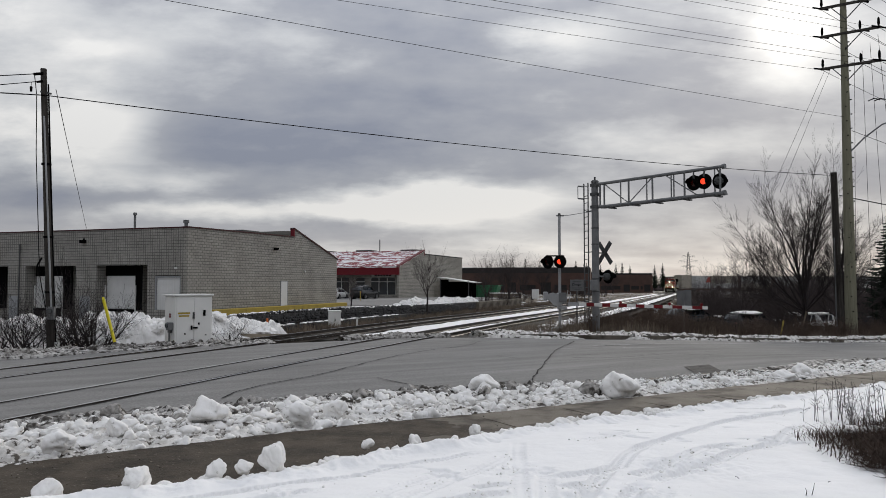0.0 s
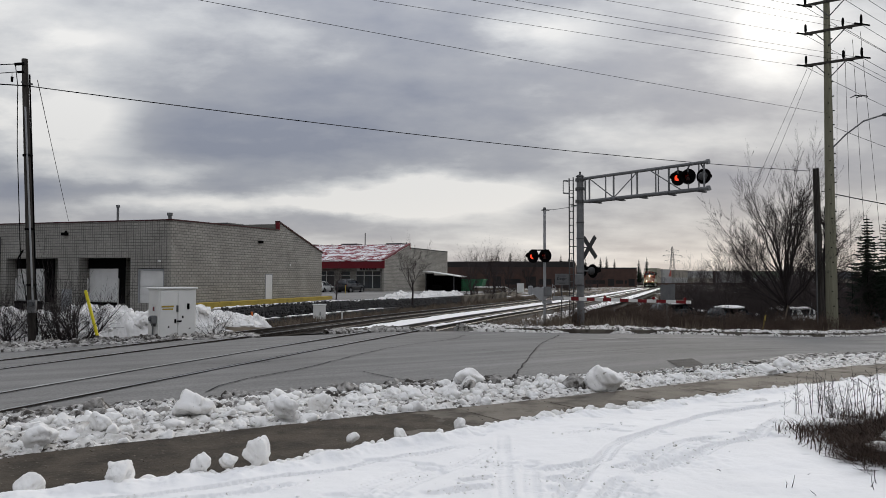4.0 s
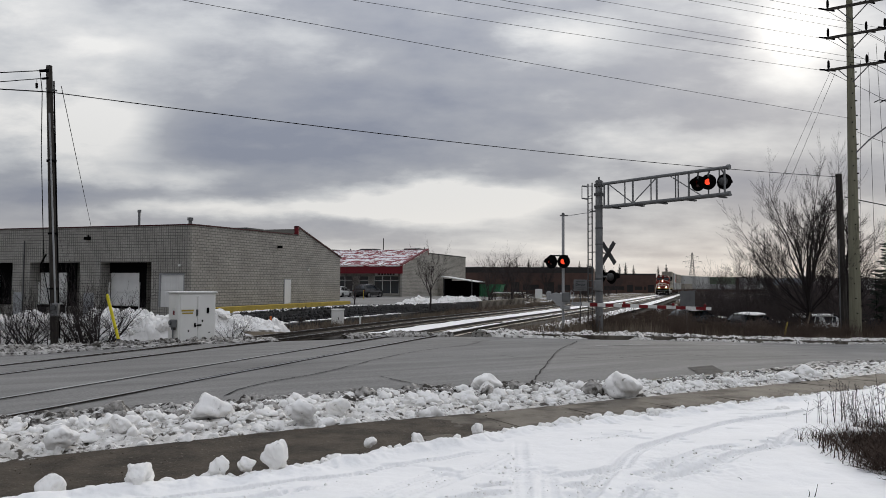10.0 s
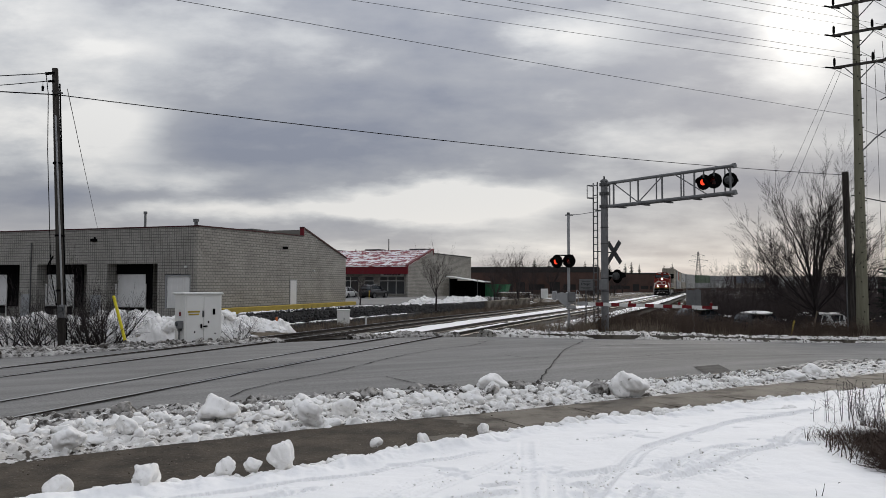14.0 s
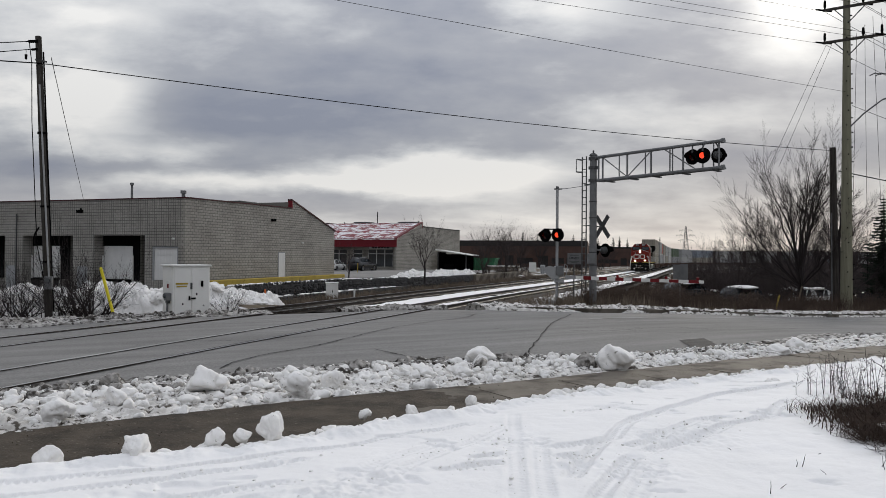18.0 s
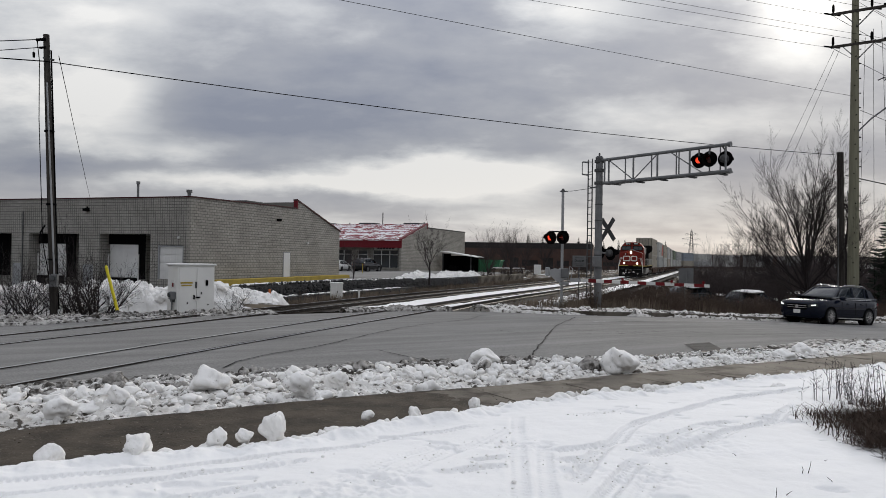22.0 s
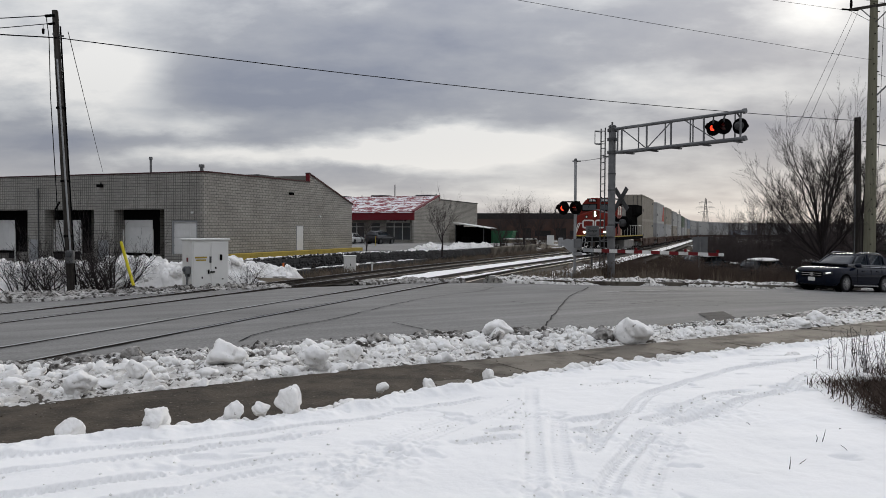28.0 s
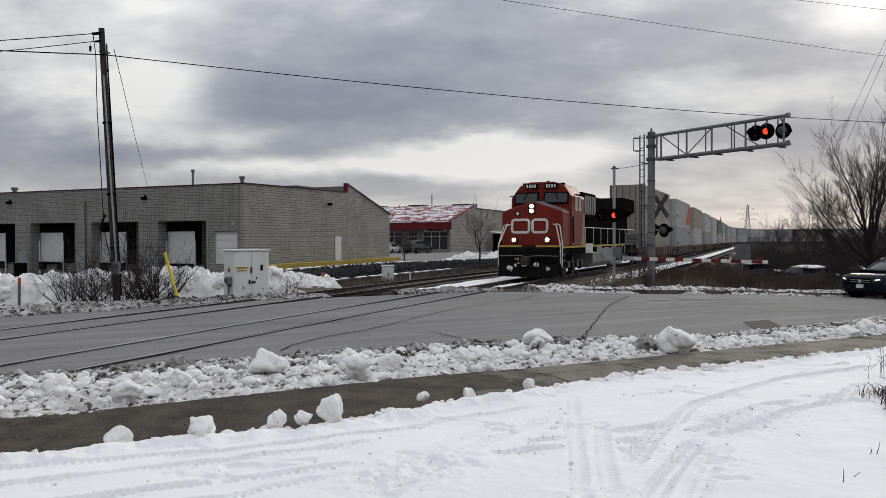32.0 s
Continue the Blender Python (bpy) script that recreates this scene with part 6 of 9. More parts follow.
def lamp_head(parent, m, lit, name="lamp", back=False):
    """A crossing lamp looking along +x of the 4x4 pose m: black disc, housing, hood, lens."""
    disc = Shape().tube([(-0.02, 0, 0), (0.0, 0, 0)], 0.30, 20)
    d = part("background_disc", disc, BLACK, parent)
    d.matrix_basis = m
    h = part("housing", Shape().tube([(-0.22, 0, 0), (-0.17, 0, 0), (-0.02, 0, 0)], [0.08, 0.155, 0.165], 14), GALV_DARK, d)
    hood = Shape()
    n = 14
    pts = []
    for x, lo in ((0.0, -60), (0.34, -10)):
        for r in (0.155, 0.165):
            for k in range(n + 1):
                a = radians(lo + (180 - 2 * lo) * k / n)
                pts.append((x, r * math.cos(a), r * math.sin(a)))
    q = n + 1
    faces = []
    for k in range(n):
        faces += [(k, k + 1, 2 * q + k + 1, 2 * q + k), (q + k, 3 * q + k, 3 * q + k + 1, q + k + 1), (2 * q + k, 2 * q + k + 1, 3 * q + k + 1, 3 * q + k)]
    part("hood", hood.add(pts, faces), BLACK, d)
    part("lens", Shape().tube([(0.004, 0, 0), (0.03, 0, 0), (0.045, 0, 0)], [0.15, 0.13, 0.06], 16), LENS_DARK, d, "dark red lens")
    if lit:
        light = part("light", Shape().tube([(0.047, 0, 0), (0.053, 0, 0)], [0.125, 0.12], 16), BLACK, d, "glowing red light")
        light.data.materials.append(LED_RED)
        for f in light.data.polygons:
            f.material_index = 1 if f.normal.x > 0.9 else 0
        FLASHERS.append((light, lit))
    return d


def facing(x, y, z, bearing, tilt=0):
    """A pose whose +x looks along the bearing (degrees right of +y)."""
    return Matrix.Translation((x, y, z)) @ pose(0, 0, 0, 0, 0, 90 - bearing) @ pose(0, 0, 0, 0, tilt, 0)


def gantry():
    bx, by = 6.62, 32.63
    z0 = gz(bx, by) - 0.05
    g = thing("signal_cantilever", (0, 0, 0), "grey steel cantilever over the road carrying crossing lamps", "signal gantry")
    al = Vector((3.9, -4.5, 0)).normalized()
    L = 6.0
    W = frame2d((bx, by, 0), al)
    part("mast", Shape().tube([(bx, by, z0), (bx, by, 6.45)], [0.165, 0.15], 18), GALV, g, smooth=False)
    part("base_plate", Shape().box((bx, by, z0 + 0.06), (0.6, 0.6, 0.1)), GALV_DARK, g, bevel=0.01)
    part("cap", Shape().tube([(bx, by, 6.44), (bx, by, 6.52)], [0.19, 0.12], 14).tube([(bx, by, 6.5), (bx, by, 6.66)], 0.04, 8), GALV_DARK, g)
    for z in (5.35, 6.3, 5.9):
        part("clamp", Shape().tube([(bx, by, z - 0.06), (bx, by, z + 0.06)], 0.21, 14), GALV_DARK, g)
    part("chord", Shape().tube([W((-0.15, 0, 6.33)), W((L, 0, 6.42))], 0.065, 12), GALV, g, "upper tube of the arm")
    part("chord", Shape().tube([W((-0.15, 0, 5.33)), W((L, 0, 5.42))], 0.065, 12), GALV, g, "lower tube of the arm")
    for z in (6.42, 5.42):
        part("end_cap", Shape().tube([W((L - 0.05, 0, z)), W((L + 0.06, 0, z))], 0.10, 12), GALV, g)
    zc = lambda a: 0.09 * a / L
    for i, a in enumerate((0.28, 0.5, 1.75, 2.9, 4.35, 5.85)):
        part("upright", Shape().tube([W((a, 0, 5.33 + zc(a))), W((a, 0, 6.33 + zc(a)))], 0.04, 8), GALV, g)
    for a in (1.05, 2.35, 3.5, 3.62, 4.95, 5.4):
        part("upright", Shape().tube([W((a, 0.42, 5.33 + zc(a))), W((a, 0.42, 6.36 + zc(a)))], 0.028, 8), GALV, g)
    part("handrail", Shape().tube([W((0, 0.42, 6.36)), W((5.4, 0.42, 6.45))], 0.025, 8), GALV, g)
    part("handrail", Shape().tube([W((0, 0.42, 5.34)), W((5.9, 0.42, 5.42))], 0.035, 8), GALV, g)
    for a, b, up in ((0.5, 1.75, False), (1.75, 2.9, True), (3.5, 4.9, False)):
        za, zb = (5.36, 6.30) if up else (6.30, 5.36)
        part("brace", Shape().tube([W((a, 0, za + zc(a))), W((b, 0, zb + zc(b)))], 0.024, 8), GALV, g)
    for a in (0.7, 1.9, 3.0, 4.3, 5.6):
        part("walkway_bracket", Shape().bar(W((a, -0.1, 5.26 + zc(a))), W((a, 0.55, 5.26 + zc(a))), 0.12, 0.05), GALV_DARK, g)
    part("walkway", Shape().bar(W((0.2, 0.22, 5.30)), W((5.9, 0.22, 5.39)), 0.36, 0.025), GALV_DARK, g, "grating walkway")
    # lamps near the tip: two look down the near approach, one the other way
    for a, b, brg in ((4.75, 0.0, 228), (5.25, -0.12, 219), (5.7, 0.25, 48)):
        p = W((a, b, 5.92))
        br = part("lamp_bracket", Shape().tube([W((a, 0, 6.40)), p + Vector((0, 0, 0.30))], 0.03, 8).tube([p + Vector((0, 0, 0.32)), p], 0.04, 8), GALV_DARK, g)
        lamp_head(g, facing(p.x, p.y, p.z, brg), {228: "A", 219: "B"}.get(brg))
    # ladder with cage rail
    lx = W((-0.55, 0.08, 0))
    lad = part("ladder", Shape().tube([lx + Vector((-0.06, 0.16, z0 + 0.4)), lx + Vector((-0.06, 0.16, 6.45))], 0.028, 6)
               .tube([lx + Vector((0.06, -0.16, z0 + 0.4)), lx + Vector((0.06, -0.16, 6.45))], 0.028, 6), GALV_DARK, g, "narrow steel ladder")
    rung = Shape().tube([(-0.06, 0.16, 0), (0.06, -0.16, 0)], 0.018, 6).mesh("rung", GALV_DARK)
    for k in range(19):
        r = part("rung", rung, GALV_DARK, lad)
        r.location = (lx.x, lx.y, z0 + 0.6 + k * 0.31)
    for z in (5.75, 6.3):
        part("hoop", Shape().tube([lx + Vector((-0.06, 0.16, z)), lx + Vector((-0.34, 0.05, z + .02)), lx + Vector((-0.36, -0.1, z + .02)), lx + Vector((0.06, -0.16, z))], 0.02, 6), GALV, lad)
    part("cage_bar", Shape().tube([lx + Vector((-0.36, -0.02, 5.75)), lx + Vector((-0.36, -0.02, 6.32))], 0.018, 6), GALV, lad)
    for z in (1.6, 3.4, 5.2):
        part("ladder_stay", Shape().bar((bx, by, z), lx + Vector((0, 0, z)), 0.04), GALV_DARK, g)
    # crossbuck seen from behind
    cb = Vector((bx + 0.43, by + 0.14, 3.35))
    face = Vector((math.sin(radians(60)), math.cos(radians(60)), 0))
    sidev = Vector((-face.y, face.x, 0))
    for sgn in (-1, 1):
        d = sidev * 0.40 * sgn + Vector((0, 0, 0.46))
        bd = part("crossbuck_board", Shape().bar(cb - d + face * 0.02 * sgn, cb + d + face * 0.02 * sgn, 0.21, 0.025, up=face), GALV_DARK, g, "grey back of a crossbuck board")
    part("crossbuck_bracket", Shape().bar((bx, by, 3.35), cb, 0.05), GALV_DARK, g)
    # pair of lamps for the other approach, seen from behind
    for q, z in ((0.46, 2.32), (-0.1, 2.36)):
        p = Vector((bx, by, z)) + Vector((0.80, 0.05, 0)).normalized() * q - face * 0.0
        if q > 0:
            part("lamp_arm", Shape().tube([(bx, by, z + 0.02), (p.x, p.y, z)], 0.035, 8), GALV, g)
            lamp_head(g, facing(p.x + 0.1, p.y + 0.05, p.z, 58), False)
        else:
            lamp_head(g, facing(p.x + 0.25, p.y + 0.35, p.z, 58), False)
    for z in (1.15, 1.65, 2.2, 3.7, 4.4):
        part("band", Shape().tube([(bx, by, z), (bx, by, z + 0.05)], 0.172, 14), GALV_DARK, g)
    part("junction_box", Shape().box((bx - 0.12, by - 0.2, 1.95), (0.3, 0.2, 0.45)), GALV, g, bevel=0.02)
    return g


def gate():
    bx, by = 5.25, 33.86
    z0 = gz(bx, by) - 0.05
    g = thing("crossing_gate", (0, 0, 0), "railway crossing gate with lowered red and white arm and flashing lamps", "crossing gate")
    part("mast", Shape().tube([(bx, by, z0), (bx, by, 5.1)], 0.062, 14), ALU, g)
    part("mast_cap", Shape().tube([(bx, by, 5.08), (bx, by, 5.2)], [0.09, 0.05], 12), GALV_DARK, g)
    part("stay_wire", Shape().tube([(bx - .12, by, 5.1), (bx + .35, by - .2, 5.08), (6.5, 32.7, 5.16)], 0.012, 6).tube([(bx - 0.14, by, 5.08), (bx + 0.22, by, 5.08)], 0.03, 6), GALV, g)
    part("base", Shape().tube([(bx, by, z0), (bx, by, z0 + 0.5)], [0.16, 0.12], 12), ALU, g)
    part("base_box", Shape().box((bx - 0.22, by, z0 + 0.33), (0.28, 0.3, 0.42)), ALU, g, bevel=0.03)
    arm = Vector((0.6, -0.8, 0))
    back = -arm
    mz = 1.36
    part("mechanism", Shape().box((bx + 0.03, by - 0.1, mz), (0.36, 0.34, 0.5)), ALU, g, "grey gate mechanism housing", bevel=0.04)
    part("mechanism_cover", Shape().box((bx + 0.07, by - 0.34, mz + 0.05), (0.34, 0.08, 0.42)), GALV, g, bevel=0.02)
    part("mechanism_foot", Shape().box((bx + 0.08, by - 0.12, mz - 0.42), (0.42, 0.3, 0.16)), ALU, g, bevel=0.03)
    part("guard_loop", Shape().tube([(bx + .34, by - .3, mz - .3), (bx + .42, by - .36, mz + .25), (bx + .3, by - .36, mz + .36), (bx + .22, by - .3, mz - .3)], 0.018, 6), ALU, g)
    part("counterweight_arm", Shape().prism([(0.05, -0.30), (0.05, 0.12), (-0.35, 0.26), (-0.66, 0.16), (-0.56, -0.05), (-0.25, -0.36)],
                                            lambda p: (bx + p[0], by - 0.30, mz + p[1]), lambda p: (bx + p[0], by - 0.22, mz + p[1])), ALU, g)
    part("counterweight", Shape().box((bx - 0.66, by - 0.16, mz + 0.1), (0.2, 0.22, 0.4)), ALU, g, bevel=0.04)
    # arm in striped lengths
    a0, a1 = 0.25, 7.25
    o = Vector((bx + 0.15, by - 0.25, 1.12))
    tip = a1
    full = part("gate_arm", Shape().bar(o + arm * a0, o + arm * 0.9, 0.05, 0.16), ALU, g, "red and white striped gate arm")
    k, x = 0, 0.9
    while x < tip:
        e = min(tip, x + 0.44)
        h0, h1 = 0.16 - 0.05 * x / tip, 0.16 - 0.05 * e / tip
        part("stripe", Shape().bar(o + arm * x, o + arm * e, 0.045, h0), RED_PAINT if k % 2 else WHITE_PAINT, full)
        x, k = e, k + 1
    for x in (3.2, 5.6, 7.0):
        p = o + arm * x + Vector((0, 0, 0.12))
        part("arm_lamp", Shape().tube([p + Vector((-0.02, -0.06, 0)), p + Vector((0.02, 0.06, 0))], 0.055, 10).box(p - Vector((0, 0, 0.05)), (0.06, 0.06, 0.06)), RED_PAINT, full, "small red arm lamp")
    # flashing lamps
    part("lamp_bar", Shape().tube([(bx - 0.62, by - 0.14, 3.26), (bx + 0.18, by - 0.16, 3.26)], 0.03, 8).tube([(bx - 0.5, by - .14, 3.26), (bx - 0.5, by - .14, 3.1)], 0.03, 6).tube([(bx - .08, by - .14, 3.26), (bx - 0.08, by - .14, 3.1)], 0.03, 6), BLACK, g)
    lamp_head(g, facing(bx - 0.56, by - 0.22, 2.98, 221), "A")
    lamp_head(g, facing(bx - 0.02, by - 0.26, 3.0, 211), "B")
    part("notice_plate", Shape().box((bx - 1.05, by + 0.35, 1.55), (0.32, 0.02, 0.42)), WHITE_PAINT, g, bevel=0.005)
    return g


def danger_sign():
    x, y = 6.15, 34.6
    z0 = gz(x, y)
    s = thing("warning_sign", (x, y, z0), "grey faded warning sign on a thin post", "sign")
    part("post", Shape().tube([(0, 0, -0.1), (0, 0, 2.7)], 0.03, 8), GALV_DARK, s)
    pl = part("sign_plate", Shape().box((0, -0.04, 2.42), (0.62, 0.02, 0.52)), GALV, s, bevel=0.004)
    cu = bpy.data.curves.new("sign_text", "FONT")
    cu.body, cu.size, cu.align_x, cu.extrude = "Danger", 0.15, "CENTER", 0.002
    me_ob = new("sign_text", cu)
    me_ob.data.materials.append(BLACK)
    me_ob.parent = s
    me_ob.matrix_basis = pose(0, -0.054, 2.41, 90, 0, 0)
    for k, w in ((0.16, 0.4), (-0.12, 0.45), (-0.18, 0.3)):
        part("lettering_bar", Shape().box((0, -0.053, 2.42 + k), (w, 0.004, 0.03)), GALV_DARK, s)
    return s


def sign_back():
    x, y = 12.0, 37.6
    z0 = gz(x, y)
    up = -z0 - 0.55
    s = thing("road_sign", (x, y, z0), "back of a grey metal road sign on its post", "road sign", turn=-20)
    part("post", Shape().bar((0, 0, -0.1), (0, 0, 2.2 + up), 0.09), GALV, s)
    part("sign_panel", Shape().box((-0.16, 0.06, 1.75 + up), (0.34, 0.015, 0.95)), GALV, s, bevel=0.004)
    part("sign_panel", Shape().box((0.20, 0.09, 1.78 + up), (0.34, 0.015, 0.95)), GALV, s, bevel=0.004)
    return s


def signal_cabinet():
    c = thing("signal_cabinet", (-8.72, 25.85, gz(-8.7, 25.8) - 0.06), "pale grey steel railway signal cabinet with scratched doors", "cabinet", turn=42)
    w, d, h = 1.3, 0.84, 1.90
    part("body", Shape().span((-w / 2, -d / 2, -0.05), (w / 2, d / 2, h)), CABINET, c, bevel=0.012)
    part("roof", Shape().span((-w / 2 - 0.05, -d / 2 - 0.06, h), (w / 2 + 0.05, d / 2 + 0.06, h + 0.07)), WHITE_PAINT, c, "snowy overhanging roof", bevel=0.02)
    for x0, x1 in ((-w / 2 + 0.05, -0.01), (0.01, w / 2 - 0.05)):
        dr = part("door", Shape().span((x0, -d / 2 - 0.025, 0.08), (x1, -d / 2, h - 0.06)), CABINET, c, bevel=0.008)
    part("handle", Shape().box((0.05, -d / 2 - 0.05, 0.83), (0.16, 0.04, 0.05)).box((-0.09, -d / 2 - 0.05, 0.84), (0.05, 0.05, 0.14)), BLACK, c, bevel=0.008)
    for z in (1.25, 0.3):
        part("hasp", Shape().box((-0.02, -d / 2 - 0.04, z), (0.06, 0.03, 0.22)), GALV_DARK, c)
    part("hook", Shape().box((0.36, -d / 2 - 0.04, 1.32), (0.08, 0.04, 0.2)), BLACK, c, bevel=0.01)
    part("hasp", Shape().box((-w / 2 - 0.03, -0.1, 0.85), (0.05, 0.3, 0.35)), GALV_DARK, c, bevel=0.01)
    part("notice", Shape().box((-w / 2 - 0.006, -0.05, 1.28), (0.01, 0.26, 0.26)), WHITE_PAINT, c)
    part("notice", Shape().box((-w / 2 - 0.012, -0.05, 1.25), (0.004, 0.14, 0.14)), RED_PAINT, c)
    part("notice", Shape().box((-0.35, -d / 2 - 0.03, 1.33), (0.42, 0.006, 0.06)), YELLOW, c, "yellow label strip")
    part("notice", Shape().box((-0.35, -d / 2 - 0.03, 1.24), (0.36, 0.006, 0.05)), YELLOW, c)
    rng = random.Random(3)
    for i in range(7):
        x, z = rng.uniform(-0.6, 0.62), rng.uniform(0.1, 1.1)
        part("scrape", Shape().box((x, -d / 2 - 0.028, z), (rng.uniform(0.03, 0.07), 0.004, rng.uniform(0.03, 0.09))), BLACK, c)
    part("meter_box", Shape().box((-w / 2 - 0.09, -0.22, 0.90), (0.18, 0.22, 0.26)), GALV, c, "small grey meter box", bevel=0.02)
    part("meter_dial", Shape().tube([(-w / 2 - 0.18, -0.22, 0.93), (-w / 2 - 0.23, -0.22, 0.93)], 0.075, 12), WINDOW, c)
    part("cable_pipe", Shape().tube([(-w / 2 - 0.06, -0.12, 0.0), (-w / 2 - 0.06, -0.12, 0.78)], 0.03, 8), GALV, c)
    for q in range(11):
        x, z = rng.uniform(-0.6, 0.6), rng.uniform(0.02, 0.16)
        part("rust_spot", Shape().lump((x, -d / 2 - 0.02, z), rng.uniform(0.02, 0.05), q, 0.4, 1.3, 1), TIE, c)
    part("plinth", Shape().span((-w / 2 - 0.1, -d / 2 - 0.1, -0.3), (w / 2 + 0.1, d / 2 + 0.1, -0.03)), CONCRETE, c, bevel=0.02)
    return c


def leaning_post():
    x, y = -10.55, 24.3
    p = thing("marker_post", (x, y, gz(x, y) - 0.1), "leaning bright yellow plastic marker post", "marker post")
    part("post", Shape().tube([(0.07, 0, 0), (-0.42, 0.05, 1.65)], 0.05, 10), YELLOW_POST, p)
    part("post_cap", Shape().tube([(-0.42, 0.05, 1.65), (-0.44, 0.05, 1.72)], [0.055, 0.03], 10), YELLOW_POST, p)


gantry()
gate()
danger_sign()
sign_back()
signal_cabinet()
leaning_post()

# ---- poles and wires ----
def wire(name, a, b, sag, r, label, mid=24, cat="cable"):
    a, b = Vector(a), Vector(b)
    pts = [a.lerp(b, k / mid) - Vector((0, 0, 4 * sag * (k / mid) * (1 - k / mid))) for k in range(mid + 1)]
    ob = part(name, Shape().tube(pts, r, 5), BLACK)
    return tagged(ob, label, cat, "overhead wires")


def left_pole():
    x, y = -12.75, 24.57
    z = gz(x, y) - 0.2
    p = thing("utility_pole", (x, y, z), "weathered wooden utility pole with a conduit and meter box", "utility pole")
    part("pole", Shape().tube([(0.04, 0, 0), (-0.46, 0, 9.80)], [0.135, 0.095], 14), WOOD_POLE, p)
    part("conduit", Shape().tube([(0.07, -0.14, 1.7), (-0.34, -0.12, 8.2)], 0.03, 8), ALU, p)
    part("conduit", Shape().tube([(0.16, 0.04, 0.1), (-0.31, 0.04, 9.3)], 0.026, 8), BLACK, p)
    part("meter_box", Shape().box((0.08, -0.21, 1.75), (0.26, 0.14, 0.42)), GALV, p, bevel=0.02)
    part("meter_dial", Shape().tube([(0.08, -0.28, 1.82), (0.08, -0.34, 1.82)], 0.085, 14), WINDOW, p)
    part("meter_box", Shape().box((0.28, -0.16, 0.65), (0.16, 0.12, 0.32)), WHITE_PAINT, p, bevel=0.02)
    for zz in (2.4, 4.2, 6.6):
        part("strap", Shape().tube([(0.05 - .051 * zz, 0, zz), (0.05 - .051 * zz, 0, zz + 0.06)], 0.155, 12), BLACK, p)
    part("insulator", Shape().tube([(-0.42, -0.1, 9.62), (-0.72, -0.1, 9.60)], 0.05, 8), BLACK, p)
    part("insulator", Shape().tube([(-0.42, -0.1, 9.36), (-0.62, -0.1, 9.34)], 0.04, 8), BLACK, p)
    part("dead_end", Shape().tube([(-0.80, -0.1, 9.34), (-0.80, -0.1, 9.2), (-0.80, -0.1, 9.18), (-0.80, -0.1, 9.02)], [0.008, 0.008, 0.045, 0.035], 8), BLACK, p)
    part("bracket", Shape().bar((-0.5, -0.1, 9.02), (-0.2, 0.05, 8.98), 0.05), GALV_DARK, p)
    part("drip_loop", Shape().tube([(-0.7, -0.1, 9.58), (-0.60, -0.12, 8.9), (-0.56, -0.14, 7.0), (-0.35, -0.14, 3.0), (-0.12, -0.14, 1.9)], 0.014, 5), BLACK, p)
    part("coil", Shape().tube([(-0.3, -0.12, 1.45 + 2.1), (-0.42, -0.16, 3.3), (-0.36, -0.14, 3.0), (-0.2, -0.12, 3.1)], 0.03, 6), BLACK, p)


def big_pole():
    x, y = 23.3, 43.06
    z = gz(x, y) - 0.3
    p = thing("transmission_pole", (x, y, z), "tall pale treated wooden transmission pole with three crossarms", "utility pole")
    H = 21.5
    part("pole", Shape().tube([(0, 0, 0), (-0.02, 0, H)], [0.34, 0.155], 18), GREEN_POLE, p)
    step = Shape().tube([(0, -0.02, 0), (0, -0.11, 0)], 0.035, 6).mesh("step_bolt", BLACK)
    for k in range(40):
        zz = 1.2 + k * 0.42
        r = 0.34 - (0.185) * zz / H
        a = radians(-90 + (38 if k % 2 else -30) + (k % 3) * 9)
        o = part("step_bolt", step, BLACK, p)
        o.matrix_basis = pose(math.cos(a) * (r - 0.02), math.sin(a) * (r - 0.02), zz, 0, 0, math.degrees(a) + 90)
    d = Vector((0.80, -0.60, 0))
    for zc in (16.2, 18.1, 19.8):
        arm = part("crossarm", Shape().bar(Vector((0, -0.2, zc)) - d * 1.35, Vector((0, -0.2, zc)) + d * 1.75, 0.12, 0.14), WOOD_POLE, p, "grey wooden crossarm")
        for q in (-1.25, 0.72, 1.65):
            b = Vector((0, -0.2, zc)) + d * q
            ins = part("insulator", Shape().tube([b + Vector((0, 0, 0.05)), b + Vector((0, 0, 0.2)), b + Vector((0, 0, 0.5)), b + Vector((0, 0, 0.58))], [0.03, 0.075, 0.065, 0.03], 10), BLACK, p)
        for q, sg in ((-1.3, 1), (1.7, -1), (0.8, -1), (-1.3, -1), (1.7, 1)):
            b = Vector((0, -0.2, zc)) + d * q
            part("insulator", Shape().tube([b, b + Vector((-RU[0], -RU[1], -0.1)) * 0.75 * sg], [0.055, 0.05], 8), BLACK, p)
        part("brace", Shape().bar(Vector((0, -0.2, zc - 0.9)), Vector((0, -0.2, zc)) + d * 0.9, 0.05), GALV_DARK, p)
        part("brace", Shape().bar(Vector((0, -0.2, zc - 0.9)), Vector((0, -0.2, zc)) - d * 0.8, 0.05), GALV_DARK, p)
    # street light bracket arm
    part("light_bracket", Shape().tube([(0.1, -0.2, 11.2), (0.7, -0.5, 11.9), (1.5, -0.95, 12.6), (2.3, -1.4, 12.85)], 0.045, 8), GALV, p, "curved street light bracket")
    part("light_head", Shape().box((2.55, -1.55, 12.85), (0.55, 0.3, 0.16)), GALV, p, bevel=0.03)
    for q in (0.9, 1.25):
        part("spacer", Shape().tube([Vector((q, -0.7, 14.0)), Vector((q + 0.25, -0.85, 14.12)), Vector((q + 0.5, -1.0, 14.0))], 0.03, 6), BLACK, p)
    return p


